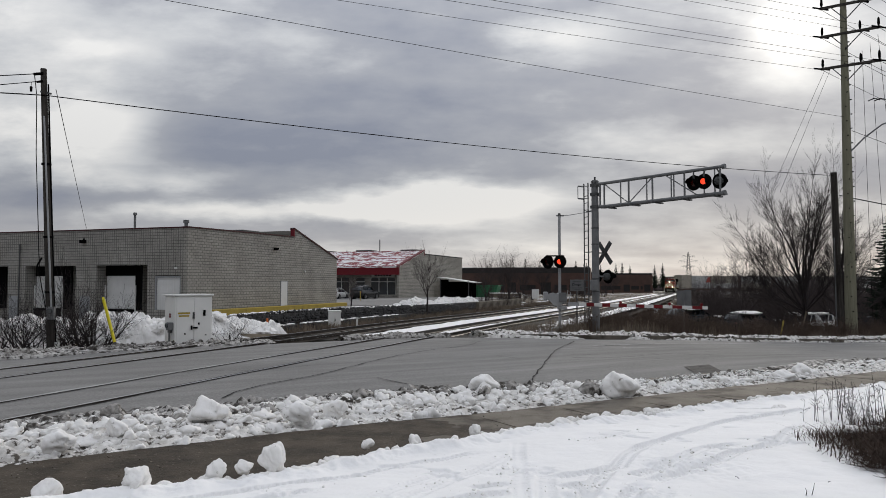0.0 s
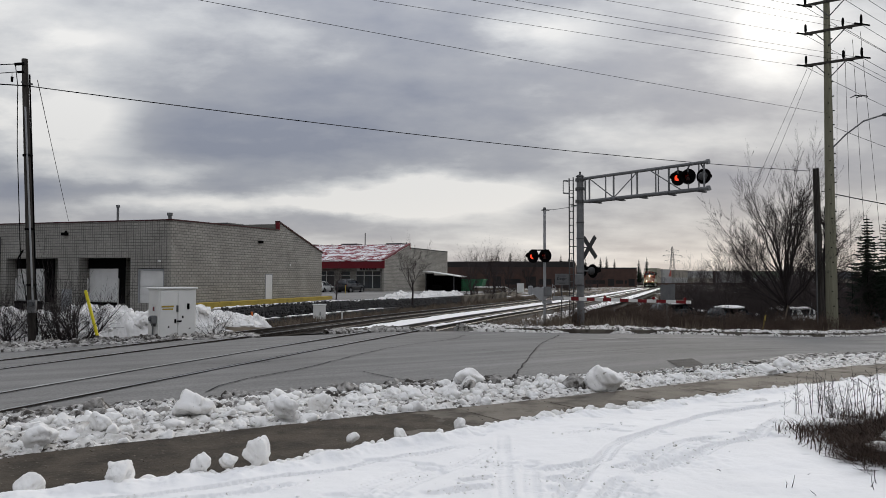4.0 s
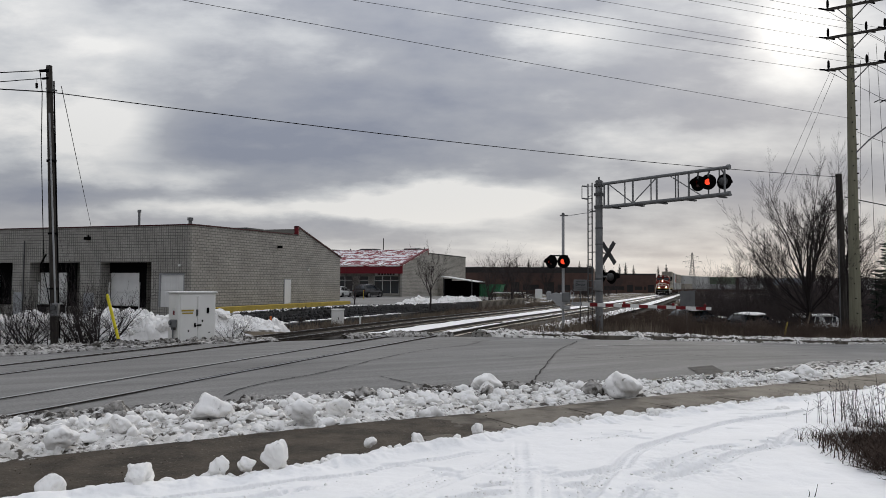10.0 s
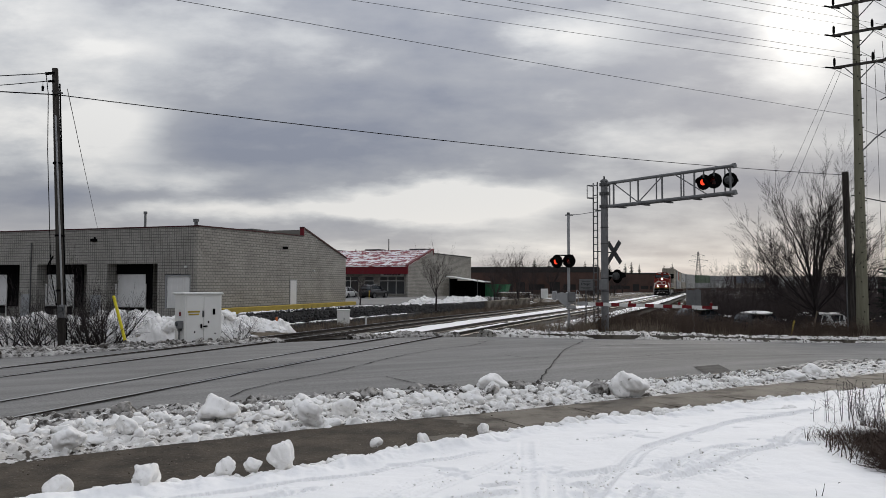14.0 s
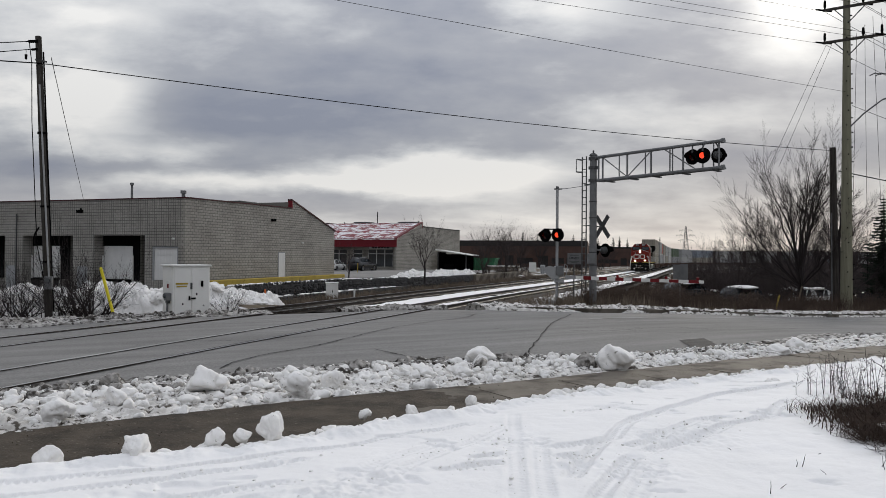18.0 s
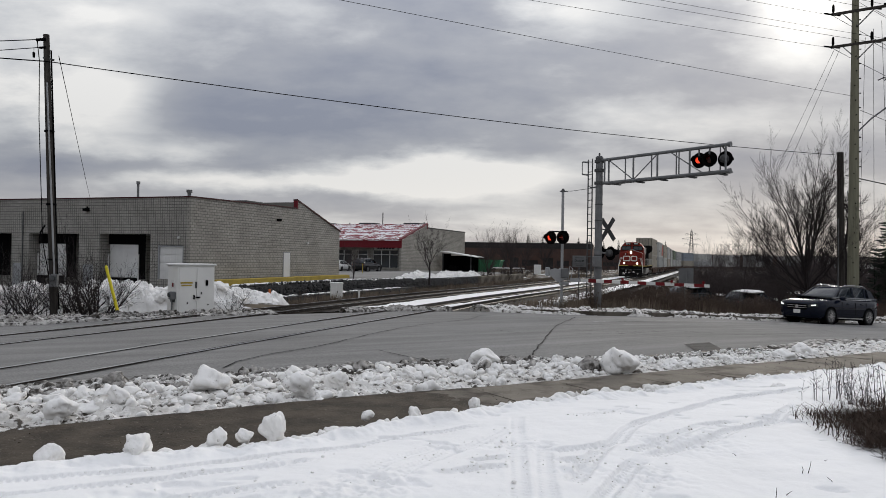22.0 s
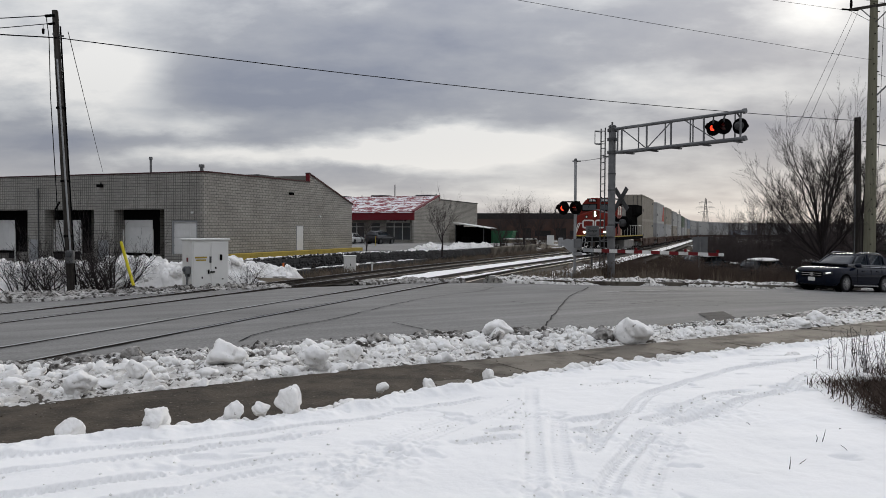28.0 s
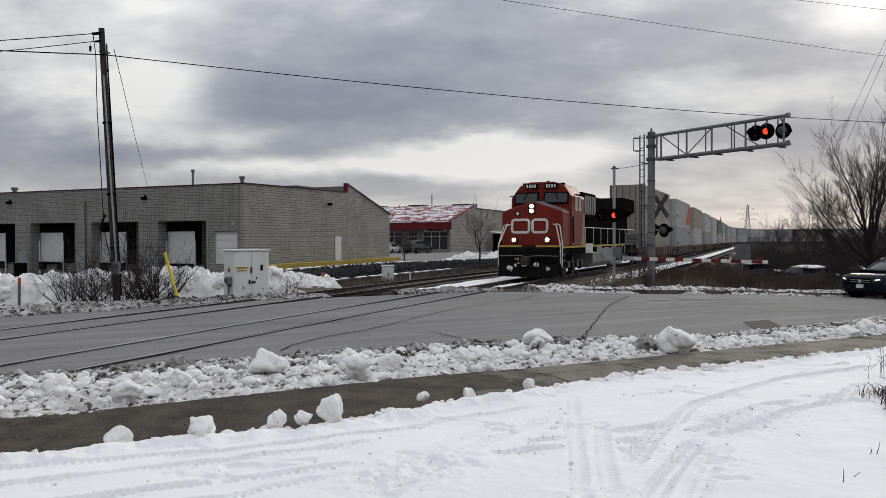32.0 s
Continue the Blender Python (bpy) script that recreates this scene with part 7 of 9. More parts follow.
def short_pole():
    x, y = 23.42, 44.6
    z = gz(x, y) - 0.3
    p = thing("utility_pole", (x, y, z), "grey weathered wooden pole cut off below the wires", "utility pole")
    part("pole", Shape().tube([(0.05, 0, 0), (-0.12, 0, 10.4)], [0.24, 0.18], 14), WOOD_POLE, p)
    part("conduit", Shape().tube([(-0.2, -0.1, 0.3), (-0.24, -0.1, 6.5)], 0.04, 8), GALV, p)


left_pole()
big_pole()
short_pole()
U3 = Vector((RU[0], RU[1], 0))
top = Vector((23.3, 42.86, gz(23.3, 43.06) - 0.3))
darm = Vector((0.80, -0.60, 0))
WD = Vector((math.cos(radians(23.5)), math.sin(radians(23.5)), 0))
for zc, sag in ((16.15, 0.3), (18.05, 0.3), (19.75, 0.3)):
    for q in (-1.3, 0.8, 1.7):
        a = top + darm * q + Vector((0, 0, zc))
        wire("power_line", a, a - WD * 72 + Vector((0, 0, 0.0)), sag, 0.0095, "thin black power line across the sky")
        wire("power_line", a, a + U3 * 70 + Vector((0, 0, -2.5)), 2.2, 0.013, "thin black power line leaving the tall pole")
wire("power_line", (23.1, 42.86, 11.6), (23.1 - 64.3, 42.86 - 38.6, 11.14), 0.3, 0.0095, "thin black power line across the sky")
wire("power_line", top + Vector((0.2, 0, 12.4)), top + U3 * 60 + Vector((0, 0, 10)), 1.2, 0.014, "thin black power line leaving the tall pole")
pole_top = Vector((-13.1, 24.46, 8.2))
wire("communication_cable", pole_top, (23.25, 44.5, 8.45), 0.30, 0.016, "black cable strung between two wooden poles")
wire("communication_cable", pole_top, pole_top - Vector((30, 12, -0.9)), 0.5, 0.020, "black cable running on from the pole")
wire("communication_cable", (-13.36, 24.47, 8.92), (-45, 26, 9.6), 0.5, 0.016, "thin service wire from the pole top")
wire("communication_cable", (-13.34, 24.47, 8.66), (-45, 26, 8.7), 0.6, 0.014, "thin service wire from the pole top")
wire("guy_wire", (-12.85, 24.7, 8.45), (-25.8, 54.3, 6.0), 0.05, 0.012, "taut guy wire from the wooden pole")
wire("communication_cable", (23.3, 44.0, 7.2), (45, 50, 5.2), 0.3, 0.03, "thick black cable leaving the poles")
for q, w in ((0.4, 6.5), (0.8, 7.5), (1.2, 8.5), (1.6, 9.6)):
    wire("guy_wire", top + darm * q + Vector((0, 0, 16.1 + q)), top + Vector((w, 12 - q, 0.5)), 0.0, 0.012, "steel guy wire beside the tall pole", 2)
for q, w in ((-1.2, -1.9), (-0.9, -1.3)):
    wire("guy_wire", top + darm * q + Vector((0, 0, 16.0)), top + Vector((w, 6, 9.6)), 0.0, 0.010, "steel guy wire beside the tall pole", 2)

# ---- train: local +x points along the way of travel, z = 0 at the rail head ----
def wheelset(parent, x, r=0.48):
    for y in (-0.755, 0.755):
        w = part("wheel", Shape().tube([(x, y - 0.07, r), (x, y + 0.07, r)], r, 18).tube([(x, y - 0.09 , r), (x, y + 0.09, r)], 0.16, 10), STEEL_RAIL, parent)


def truck(parent, x, axles):
    t = part("truck", Shape().span((x + axles[0] - 0.75, -1.12, 0.42), (x + axles[-1] + 0.75, -0.92, 0.72)).span((x + axles[0] - 0.75, 0.92, 0.42), (x + axles[-1] + 0.75, 1.12, 0.72))
             .span((x - 0.3, -1.0, 0.4), (x + 0.3, 1.0, 0.8)), LOCO_BLACK, parent, bevel=0.03)
    for a in axles:
        wheelset(t, x + a, 0.53 if len(axles) == 3 else 0.45)
        for y in (-1.17, 1.17):
            part("journal_box", Shape().box((x + a, y, 0.52), (0.36, 0.16, 0.36)), LOCO_BLACK, t, bevel=0.03)
            for q in (-0.42, 0.42):
                part("spring", Shape().tube([(x + a + q, y, 0.45), (x + a + q, y, 0.80)], 0.09, 8), LOCO_GREY, t)


def locomotive():
    l = thing("locomotive", (0, 0, 0), "red and black diesel freight locomotive with lit headlights", "locomotive")
    F = 0.0                       # front coupler face; body runs to -22
    # frame and walkway
    part("underframe", Shape().span((-21.9, -1.52, 1.18), (-0.75, 1.52, 1.55)), LOCO_BLACK, l, bevel=0.03)
    part("sill_stripe", Shape().span((-21.8, -1.535, 1.46), (-0.95, -1.523, 1.56)).span((-21.8, 1.523, 1.46), (-0.95, 1.535, 1.56)), YELLOW, l, "yellow sill stripe")
    # pilot and plough
    pil = Shape().prism([(-1.5, 1.5), (1.5, 1.5), (1.5, 0.55), (1.35, 0.18), (-1.35, 0.18), (-1.5, 0.55)], lambda p: (-0.55, p[0], p[1]), lambda p: (-0.72, p[0], p[1]))
    part("pilot", pil, LOCO_BLACK, l, bevel=0.02)
    plough = Shape().add([(-0.02, 0, 0.14), (-0.45, -1.5, 0.12), (-0.45, 1.5, 0.12), (-0.28, 0, 0.75), (-0.55, -1.5, 0.72), (-0.55, 1.5, 0.72), (-0.6, 0, 0.12), (-0.6, 0, 0.75)],
                         [(0, 1, 4, 3), (0, 3, 5, 2), (1, 6, 7, 4), (2, 5, 7, 6), (3, 4, 7), (3, 7, 5), (0, 2, 6), (0, 6, 1)])
    part("snow_plough", plough, LOCO_BLACK, l, "black snow plough caked with snow", bevel=0.015)
    rng = random.Random(8)
    for i in range(9):
        sp = Shape().lump((-0.42 + rng.uniform(-.05, .1), rng.uniform(-1.1, 1.1), rng.uniform(0.4, 0.95)), rng.uniform(0.09, 0.2), i, 0.4, 0.9)
        part("caked_snow", sp, DIRTY, l, smooth=True)
    cp = part("coupler", Shape().span((-0.75, -0.14, 0.72), (-0.1, 0.14, 1.02)).box((0.08, 0.02, 0.87), (0.36, 0.38, 0.34)), STEEL_RAIL, l, bevel=0.04)
    for y in (-0.5, -0.3, 0.3, 0.5):
        part("air_hose", Shape().tube([(-0.5, y, 1.15), (-0.25, y * 1.05, 0.95), (-0.2, y * 0.9, 0.6), (-0.28, y * 0.7, 0.45)], 0.025, 6), BLACK, l)
    part("front_stripe", Shape().span((-0.55, -1.5, 1.52), (-0.535, -0.35, 1.6)).span((-0.55, 0.35, 1.52), (-0.535, 1.5, 1.6)), YELLOW, l)
    part("step_well", Shape().span((-1.5, -1.55, 0.5), (-0.78, -1.2, 1.2)).span((-1.5, 1.2, 0.5), (-0.78, 1.55, 1.2)), LOCO_BLACK, l, bevel=0.02)
    for sy in (-1, 1):
        for z in (0.52, 0.84, 1.16):
            part("step", Shape().span((-1.5, min(sy * 1.2, sy * 1.57), z), (-0.72, max(sy * 1.2, sy * 1.57), z + 0.04)), GALV_DARK, l)
    part("mu_box", Shape().box((-0.5, -0.95, 1.25), (0.16, 0.4, 0.3)).box((-0.5, 0.95, 1.25), (0.16, 0.4, 0.3)), LOCO_BLACK, l, bevel=0.02)
    part("cut_lever", Shape().tube([(-0.42, -1.45, 1.1), (-0.36, -0.5, 1.12), (-0.30, 0.0, 1.08), (-0.36, 0.5, 1.12), (-0.42, 1.45, 1.1)], 0.02, 6), GALV, l)
    # short hood (nose), trapezoid with chamfered top
    nose = [(-1.50, 1.55), (1.50, 1.55), (1.50, 3.22), (0.10, 3.68), (-0.10, 3.68), (-1.50, 3.22)]
    part("nose", Shape().prism(nose, lambda p: (-1.0 - 0.10 * (p[1] - 1.55) / 1.9, p[0], p[1]), lambda p: (-2.6, p[0], p[1])), LOCO_RED, l, "red nose with a plain white emblem", bevel=0.05)
    deck = Shape().prism([(-1.46, 3.20), (1.46, 3.20), (0.12, 3.66), (-0.12, 3.66)], lambda p: (-1.35, p[0], p[1] + 0.035), lambda p: (-2.6, p[0] * 0.97, p[1] + 0.10))
    part("nose_deck", deck, LOCO_GREY, l, "dull grey glare-free deck before the windscreens")
    # emblem: plain white strokes
    def stroke(pts, w=0.115):
        s = Shape()
        for a, b in zip(pts[:-1], pts[1:]):
            s.bar((-0.985 - 0.0526 * (a[1] - 1.55) , a[0], a[1]), (-0.985 - 0.0526 * (b[1] - 1.55), b[0], b[1]), w, 0.012, up=(1, 0, 0))
        return s
    for y0, y1 in ((-0.98, -0.13), (0.04, 0.76)):
        ring = [(y0 + 0.08, 2.22), (y1 - 0.08, 2.22), (y1, 2.30), (y1, 2.74), (y1 - 0.08, 2.82), (y0 + 0.08, 2.82), (y0, 2.74), (y0, 2.30), (y0 + 0.08, 2.22)]
        part("emblem_frame", stroke(ring), LOCO_WHITE, l, "plain white rounded frame of the emblem")
    hl = part("headlight_box", Shape().span((-1.14, -0.17, 3.08), (-1.04, 0.17, 3.60)), LOCO_BLACK, l, bevel=0.02)
    for z in (3.22, 3.46):
        part("headlight", Shape().tube([(-1.06, 0, z), (-1.01, 0, z)], 0.085, 14), HEADLIGHT, l, "bright headlight")
    for y in (-0.82, 0.82):
        part("ditch_light_housing", Shape().tube([(-1.05, y, 1.86), (-0.82, y, 1.86)], 0.15, 14), LOCO_BLACK, l)
        part("ditch_light", Shape().tube([(-0.83, y, 1.86), (-0.79, y, 1.86)], 0.09, 14), HEADLIGHT, l, "bright ditch light")
    part("seal", Shape().tube([(-1.09, -0.70, 3.12), (-1.06, -0.70, 3.12)], 0.13, 16), LOCO_BLACK, l, "round dark badge")
    part("seal_ring", Shape().tube([(-1.06, -0.70, 3.12), (-1.055, -0.70, 3.12)], 0.075, 12), LOCO_WHITE, l)
    # cab
    cab = [(-1.55, 1.55), (1.55, 1.55), (1.55, 3.95), (1.12, 4.56), (0.6, 4.74), (-0.6, 4.74), (-1.12, 4.56), (-1.55, 3.95)]
    part("cab", Shape().prism(cab, lambda p: (-2.55 - 0.16 * max(0, p[1] - 3.2), p[0], p[1]), lambda p: (-5.4, p[0], p[1])), LOCO_RED, l, "red wide cab", bevel=0.04)
    for sy in (-1, 1):
        part("windscreen_surround", Shape().prism([(0.12 * sy, 3.66), (1.38 * sy, 3.62), (1.42 * sy, 4.12), (1.28 * sy, 4.22), (0.12 * sy, 4.24)],
                                                  lambda p: (-2.53 - 0.16 * max(0, p[1] - 3.2), p[0], p[1]), lambda p: (-2.62 - 0.16 * max(0, p[1] - 3.2), p[0], p[1])), LOCO_BLACK, l, bevel=0.01)
        part("windscreen", Shape().prism([(0.20 * sy, 3.73), (1.30 * sy, 3.70), (1.33 * sy, 4.08), (1.22 * sy, 4.15), (0.20 * sy, 4.17)],
                                         lambda p: (-2.515 - 0.16 * max(0, p[1] - 3.2), p[0], p[1]), lambda p: (-2.56 - 0.16 * max(0, p[1] - 3.2), p[0], p[1])), WINDOW, l, "windscreen")
        part("wiper", Shape().bar((-2.62, 0.72 * sy, 4.20), (-2.60, 0.88 * sy, 3.85), 0.03), BLACK, l)
        nb = part("number_board", Shape().box((-2.72, 0.50 * sy, 4.52), (0.20, 0.66, 0.26)), BLACK, l, "black illuminated number board", bevel=0.01)
        for k in range(4):
            part("number_bar", Shape().box((-2.617, 0.50 * sy + (k - 1.5) * 0.135, 4.52), (0.014, 0.085, 0.165)), WHITE_PAINT, nb, "plain white bar")
        part("side_window", Shape().span((-4.6, 1.553 * sy - 0.006, 3.3), (-3.3, 1.553 * sy + 0.006, 4.0)), GLASS, l, "cab side window")
        part("window_post", Shape().span((-4.0, 1.565 * sy - 0.01, 3.3), (-3.92, 1.565 * sy + 0.01, 4.0)), LOCO_RED, l)
        part("visor", Shape().box((-3.9, 1.66 * sy, 4.08), (1.5, 0.26, 0.04)), LOCO_BLACK, l)
        # front handrails
        part("handrail", Shape().tube([(-0.6, 1.50 * sy, 0.75), (-0.6, 1.52 * sy, 1.6), (-0.95, 1.22 * sy, 2.55), (-1.0, 1.05 * sy, 2.6)], 0.03, 8), LOCO_WHITE, l, "white front handrail")
        part("handrail", Shape().tube([(-0.72, 1.56 * sy, 0.6), (-0.75, 1.58 * sy, 1.6), (-1.02, 1.38 * sy, 2.55), (-1.05, 1.2 * sy, 2.62)], 0.03, 8), LOCO_WHITE, l)
        part("handrail", Shape().tube([(-5.6, 1.5 * sy, 2.5), (-21.4, 1.5 * sy, 2.5)], 0.02, 6), LOCO_WHITE, l)
        for k in range(9):
            part("stanchion", Shape().tube([(-5.8 - k * 1.95, 1.5 * sy, 1.55), (-5.8 - k * 1.95, 1.5 * sy, 2.5)], 0.02, 6), LOCO_WHITE, l)
        part("stripe", Shape().prism([(-4.55, 1.6), (-5.38, 1.6), (-5.38, 3.2), (-5.1, 3.2)], lambda p: (p[0], 1.556 * sy, p[1]), lambda p: (p[0], 1.552 * sy, p[1])), TAN, l, "tan slanting side stripe")
        part("cab_door", Shape().span((-3.1, 1.552 * sy - 0.004, 1.7), (-2.75, 1.552 * sy + 0.004, 3.0)), LOCO_BLACK, l, "dark cab doorway")
        part("fuel_tank", Shape().prism([(0.1, 1.15), (1.5, 1.15), (1.5, 0.6), (1.25, 0.32), (0.1, 0.32)], lambda p: (-7.6, p[0] * sy, p[1]), lambda p: (-14.2, p[0] * sy, p[1])), LOCO_GREY, l, "grey fuel tank", bevel=0.03)
        for k in range(7):
            part("engine_door", Shape().span((-7.0 - k * 1.35, 1.0 * sy - 0.015, 1.75), (-8.2 - k * 1.35, 1.0 * sy + 0.015, 3.6)), LOCO_BLACK, l, bevel=0.005)
    # long hood
    part("long_hood", Shape().span((-17.0, -1.0, 1.55), (-5.4, 1.0, 4.35)), LOCO_BLACK, l, "black long hood", bevel=0.06)
    part("radiator_section", Shape().prism([(-1.0, 1.55), (1.0, 1.55), (1.0, 3.4), (1.5, 3.75), (1.5, 4.6), (-1.5, 4.6), (-1.5, 3.75), (-1.0, 3.4)], lambda p: (-17.0, p[0], p[1]), lambda p: (-21.2, p[0], p[1])), LOCO_BLACK, l, bevel=0.03)
    part("inverter_cabinet", Shape().span((-8.6, -1.45, 3.0), (-5.45, 1.45, 4.35)), LOCO_BLACK, l, bevel=0.05)
    for k in range(5):
        part("intake_louvre", Shape().span((-8.4 + k * .55, -1.47, 3.2), (-8.05 + k * .55, -1.45, 4.2)).span((-8.4 + k * .55, 1.45, 3.2), (-8.05 + k * .55, 1.47, 4.2)), LOCO_GREY, l)
    part("stack", Shape().span((-11.5, -0.4, 4.35), (-10.6, 0.4, 4.62)), LOCO_BLACK, l, bevel=0.03)
    for x, y in ((-3.1, -0.9), (-3.4, 0.85)):
        part("antenna", Shape().box((x, y, 4.64), (0.22, 0.3, 0.14)), BLACK, l, bevel=0.02)
    part("horn", Shape().tube([(-4.4, 0, 4.68), (-4.4, 0, 4.8), (-3.9, 0.0, 4.82)], 0.05, 8), BLACK, l)
    truck(l, -3.9, (-1.9, 0, 1.9))
    truck(l, -17.6, (-1.9, 0, 1.9))
    return l


def container(L, mat, k):
    c = thing("shipping_container", (0, 0, 0), ("white", "pale grey", "cream", "dark green", "pale blue")[k] + " weathered corrugated freight container", "container", "containers on the train")
    h, w = 2.9, 2.6
    side = Shape()
    n = int(L / 0.6)
    for sy in (-1, 1):
        pts = []
        for i in range(n):
            a, s = -L / 2 + 0.1 + i * (L - 0.2) / n, (L - 0.2) / n
            for f, o in ((0.0, 0.0), (0.42, 0.0), (0.5, -0.035), (0.92, -0.035)):
                pts.append((a + f * s, (w / 2 - 0.02 + o) * sy))
        v = [(x, y, 0.15) for x, y in pts] + [(x, y, h - 0.1) for x, y in pts]
        m = len(pts)
        side.add(v, [(i, i + 1, m + i + 1, m + i) for i in range(m - 1)])
    body = part("body", side, mat, c)
    part("top", Shape().span((-L / 2 + 0.05, -w / 2 + 0.03, h - 0.12), (L / 2 - 0.05, w / 2 - 0.03, h - 0.03)), mat, c)
    part("end_wall", Shape().span((-L / 2, -w / 2 + 0.06, 0.1), (-L / 2 + 0.08, w / 2 - 0.06, h - 0.06)), mat, c)
    part("end_wall", Shape().span((L / 2 - 0.08, -w / 2 + 0.06, 0.1), (L / 2, w / 2 - 0.06, h - 0.06)), mat, c)
    fr = Shape()
    for sx in (-1, 1):
        for sy in (-1, 1):
            fr.span((sx * L / 2 - (0.14 if sx > 0 else 0), sy * w / 2 - (0.14 if sy > 0 else 0), 0), (sx * L / 2 + (0.14 if sx < 0 else 0), sy * w / 2 + (0.14 if sy < 0 else 0), h))
    for sy in (-1, 1):
        y0, y1 = sorted((sy * (w / 2 - 0.1), sy * (w / 2 + 0.005)))
        fr.span((-L / 2, y0, 0.0), (L / 2, y1, 0.16)).span((-L / 2, y0, h - 0.1), (L / 2, y1, h))
    for sx in (-1, 1):
        x0, x1 = sorted((sx * (L / 2 - 0.1), sx * (L / 2 + 0.004)))
        fr.span((x0, -w / 2, 0), (x1, w / 2, 0.14)).span((x0, -w / 2, h - 0.1), (x1, w / 2, h))
    part("frame", fr, mat, c)
    for y in (-0.75, -0.3, 0.3, 0.75):
        part("locking_bar", Shape().tube([(L / 2 + 0.03, y, 0.1), (L / 2 + 0.03, y, h - 0.1)], 0.025, 6), GALV_DARK, c)
    # plain lettering bars
    for sy in (-1, 1):
        y = sy * (w / 2 - 0.012)
        for i in range(4):
            x0 = -L / 2 + 0.8 + i * 0.5
            part("lettering_bar", Shape().span((x0, y - 0.008, 2.2), (x0 + 0.32, y + 0.008, 2.42)), GALV_DARK, c)
        for i in range(3):
            x0 = L / 2 - 2.6 + i * 0.7
            part("lettering_bar", Shape().span((x0, y - 0.008, 1.0), (x0 + 0.45, y + 0.008, 1.3)), GALV_DARK, c)
    return c


def well_car(L):
    w = thing("well_car", (0, 0, 0), "rusty brown double-stack container well car", "freight car", "well cars of the train")
    for sy in (-1, 1):
        y0, y1 = sorted((sy * 1.34, sy * 1.5))
        part("side_sill", Shape().prism([(-L / 2 + 2.2, 1.35), (-L / 2 + 2.9, 0.55), (L / 2 - 2.9, 0.55), (L / 2 - 2.2, 1.35)], lambda p: (p[0], y0, p[1]), lambda p: (p[0], y1, p[1])), WELL, w, bevel=0.02)
        for k in range(9):
            x = -L / 2 + 3.4 + k * (L - 6.8) / 8
            part("rib", Shape().span((x - 0.06, sy * 1.5 - 0.02, 0.6), (x + 0.06, sy * 1.5 + 0.05, 1.3)), WELL, w)
    part("well_floor", Shape().span((-L / 2 + 2.7, -1.34, 0.35), (L / 2 - 2.7, 1.34, 0.5)), WELL, w)
    for sx in (-1, 1):
        x0, x1 = sorted((sx * (L / 2 - 0.35), sx * (L / 2 - 2.9)))
        part("end_platform", Shape().span((x0, -1.4, 1.0), (x1, 1.4, 1.3)), WELL, w, bevel=0.02)
        part("end_ladder", Shape().bar((sx * (L / 2 - 0.45), -1.4, 1.3), (sx * (L / 2 - 0.45), -1.4, 2.1), 0.06).bar((sx * (L / 2 - 0.45), -0.9, 1.3), (sx * (L / 2 - 0.45), -0.9, 2.1), 0.06)
             .bar((sx * (L / 2 - 0.45), -1.4, 2.1), (sx * (L / 2 - 0.45), -0.9, 2.1), 0.06), WELL, w)
        part("brake_platform", Shape().span((min(sx * (L / 2 - .35), sx * (L / 2 - 1.0)), -1.3, 1.3), (max(sx * (L / 2 - .35), sx * (L / 2 - 1.0)), 1.3, 1.36)), WELL, w)
        truck(w, sx * (L / 2 - 1.75), (-0.9, 0.9))
        part("coupler", Shape().span((min(sx * (L / 2 - .4), sx * (L / 2 + .12)), -0.14, 0.75), (max(sx * (L / 2 - .4), sx * (L / 2 + .12)), 0.14, 1.0)), STEEL_RAIL, w, bevel=0.03)
    return w


loco = locomotive()
loco.scale = (1.03, 1.03, 1.03)
CARS = 17
CAR_L = 21.6
CONT_L = 16.1
first_car = well_car(CAR_L)
cars = [first_car]
for i in range(CARS - 1):
    cars.append(copy_thing(first_car, Matrix()))
proto = {}
stack = []
KINDS = [(2, 2), (1, 0), (0, 2), (2, 0), (0, 0), (1, 3), (0, 1), (2, 4), (1, 0), (0, 0), (0, 1), (4, 0), (1, 1), (0, 2), (3, 0), (0, 0), (1, 2)]
for i in range(CARS):
    for lvl in (0, 1):
        k = KINDS[i][lvl]
        if k not in proto:
            proto[k] = container(CONT_L, CONT[k], k)
            stack.append((i, lvl, proto[k]))
        else:
            stack.append((i, lvl, copy_thing(proto[k], Matrix())))
# a big red mark on one upper container, plain shape
for i, lvl, c in stack:
    if i == 1 and lvl == 1:
        part("red_mark", Shape().prism([(2.6, 0.3), (7.85, 0.3), (7.85, 2.4), (6.6, 2.7), (5.0, 1.9)], lambda p: (-p[0], 1.285, p[1]), lambda p: (-p[0], 1.308, p[1])), material("red_graphic", (0.42, 0.06, 0.035), 0.6), c, "red wedge-shaped graphic")

LOCO_END, SPEED, FRONT_S = 32.0, 7.06, 108.2


def on_track(t, behind):
    """Pose at time t of a vehicle whose origin rides the given metres behind the train's front."""
    s = FRONT_S + SPEED * (LOCO_END - t) + behind
    (x, y), d = track_at(s)
    return Matrix.Translation((x, y, track_z(y) + 0.012)) @ Matrix.Rotation(math.atan2(-d[1], -d[0]), 4, "Z")


def chord_pose(t, b0, b1):
    """A vehicle carried by two trucks, b0 and b1 metres behind the front; its middle lies between them."""
    p, q = on_track(t, b0).translation, on_track(t, b1).translation
    d = p - q
    return Matrix.Translation((p + q) / 2) @ Matrix.Rotation(math.atan2(d.y, d.x), 4, "Z")

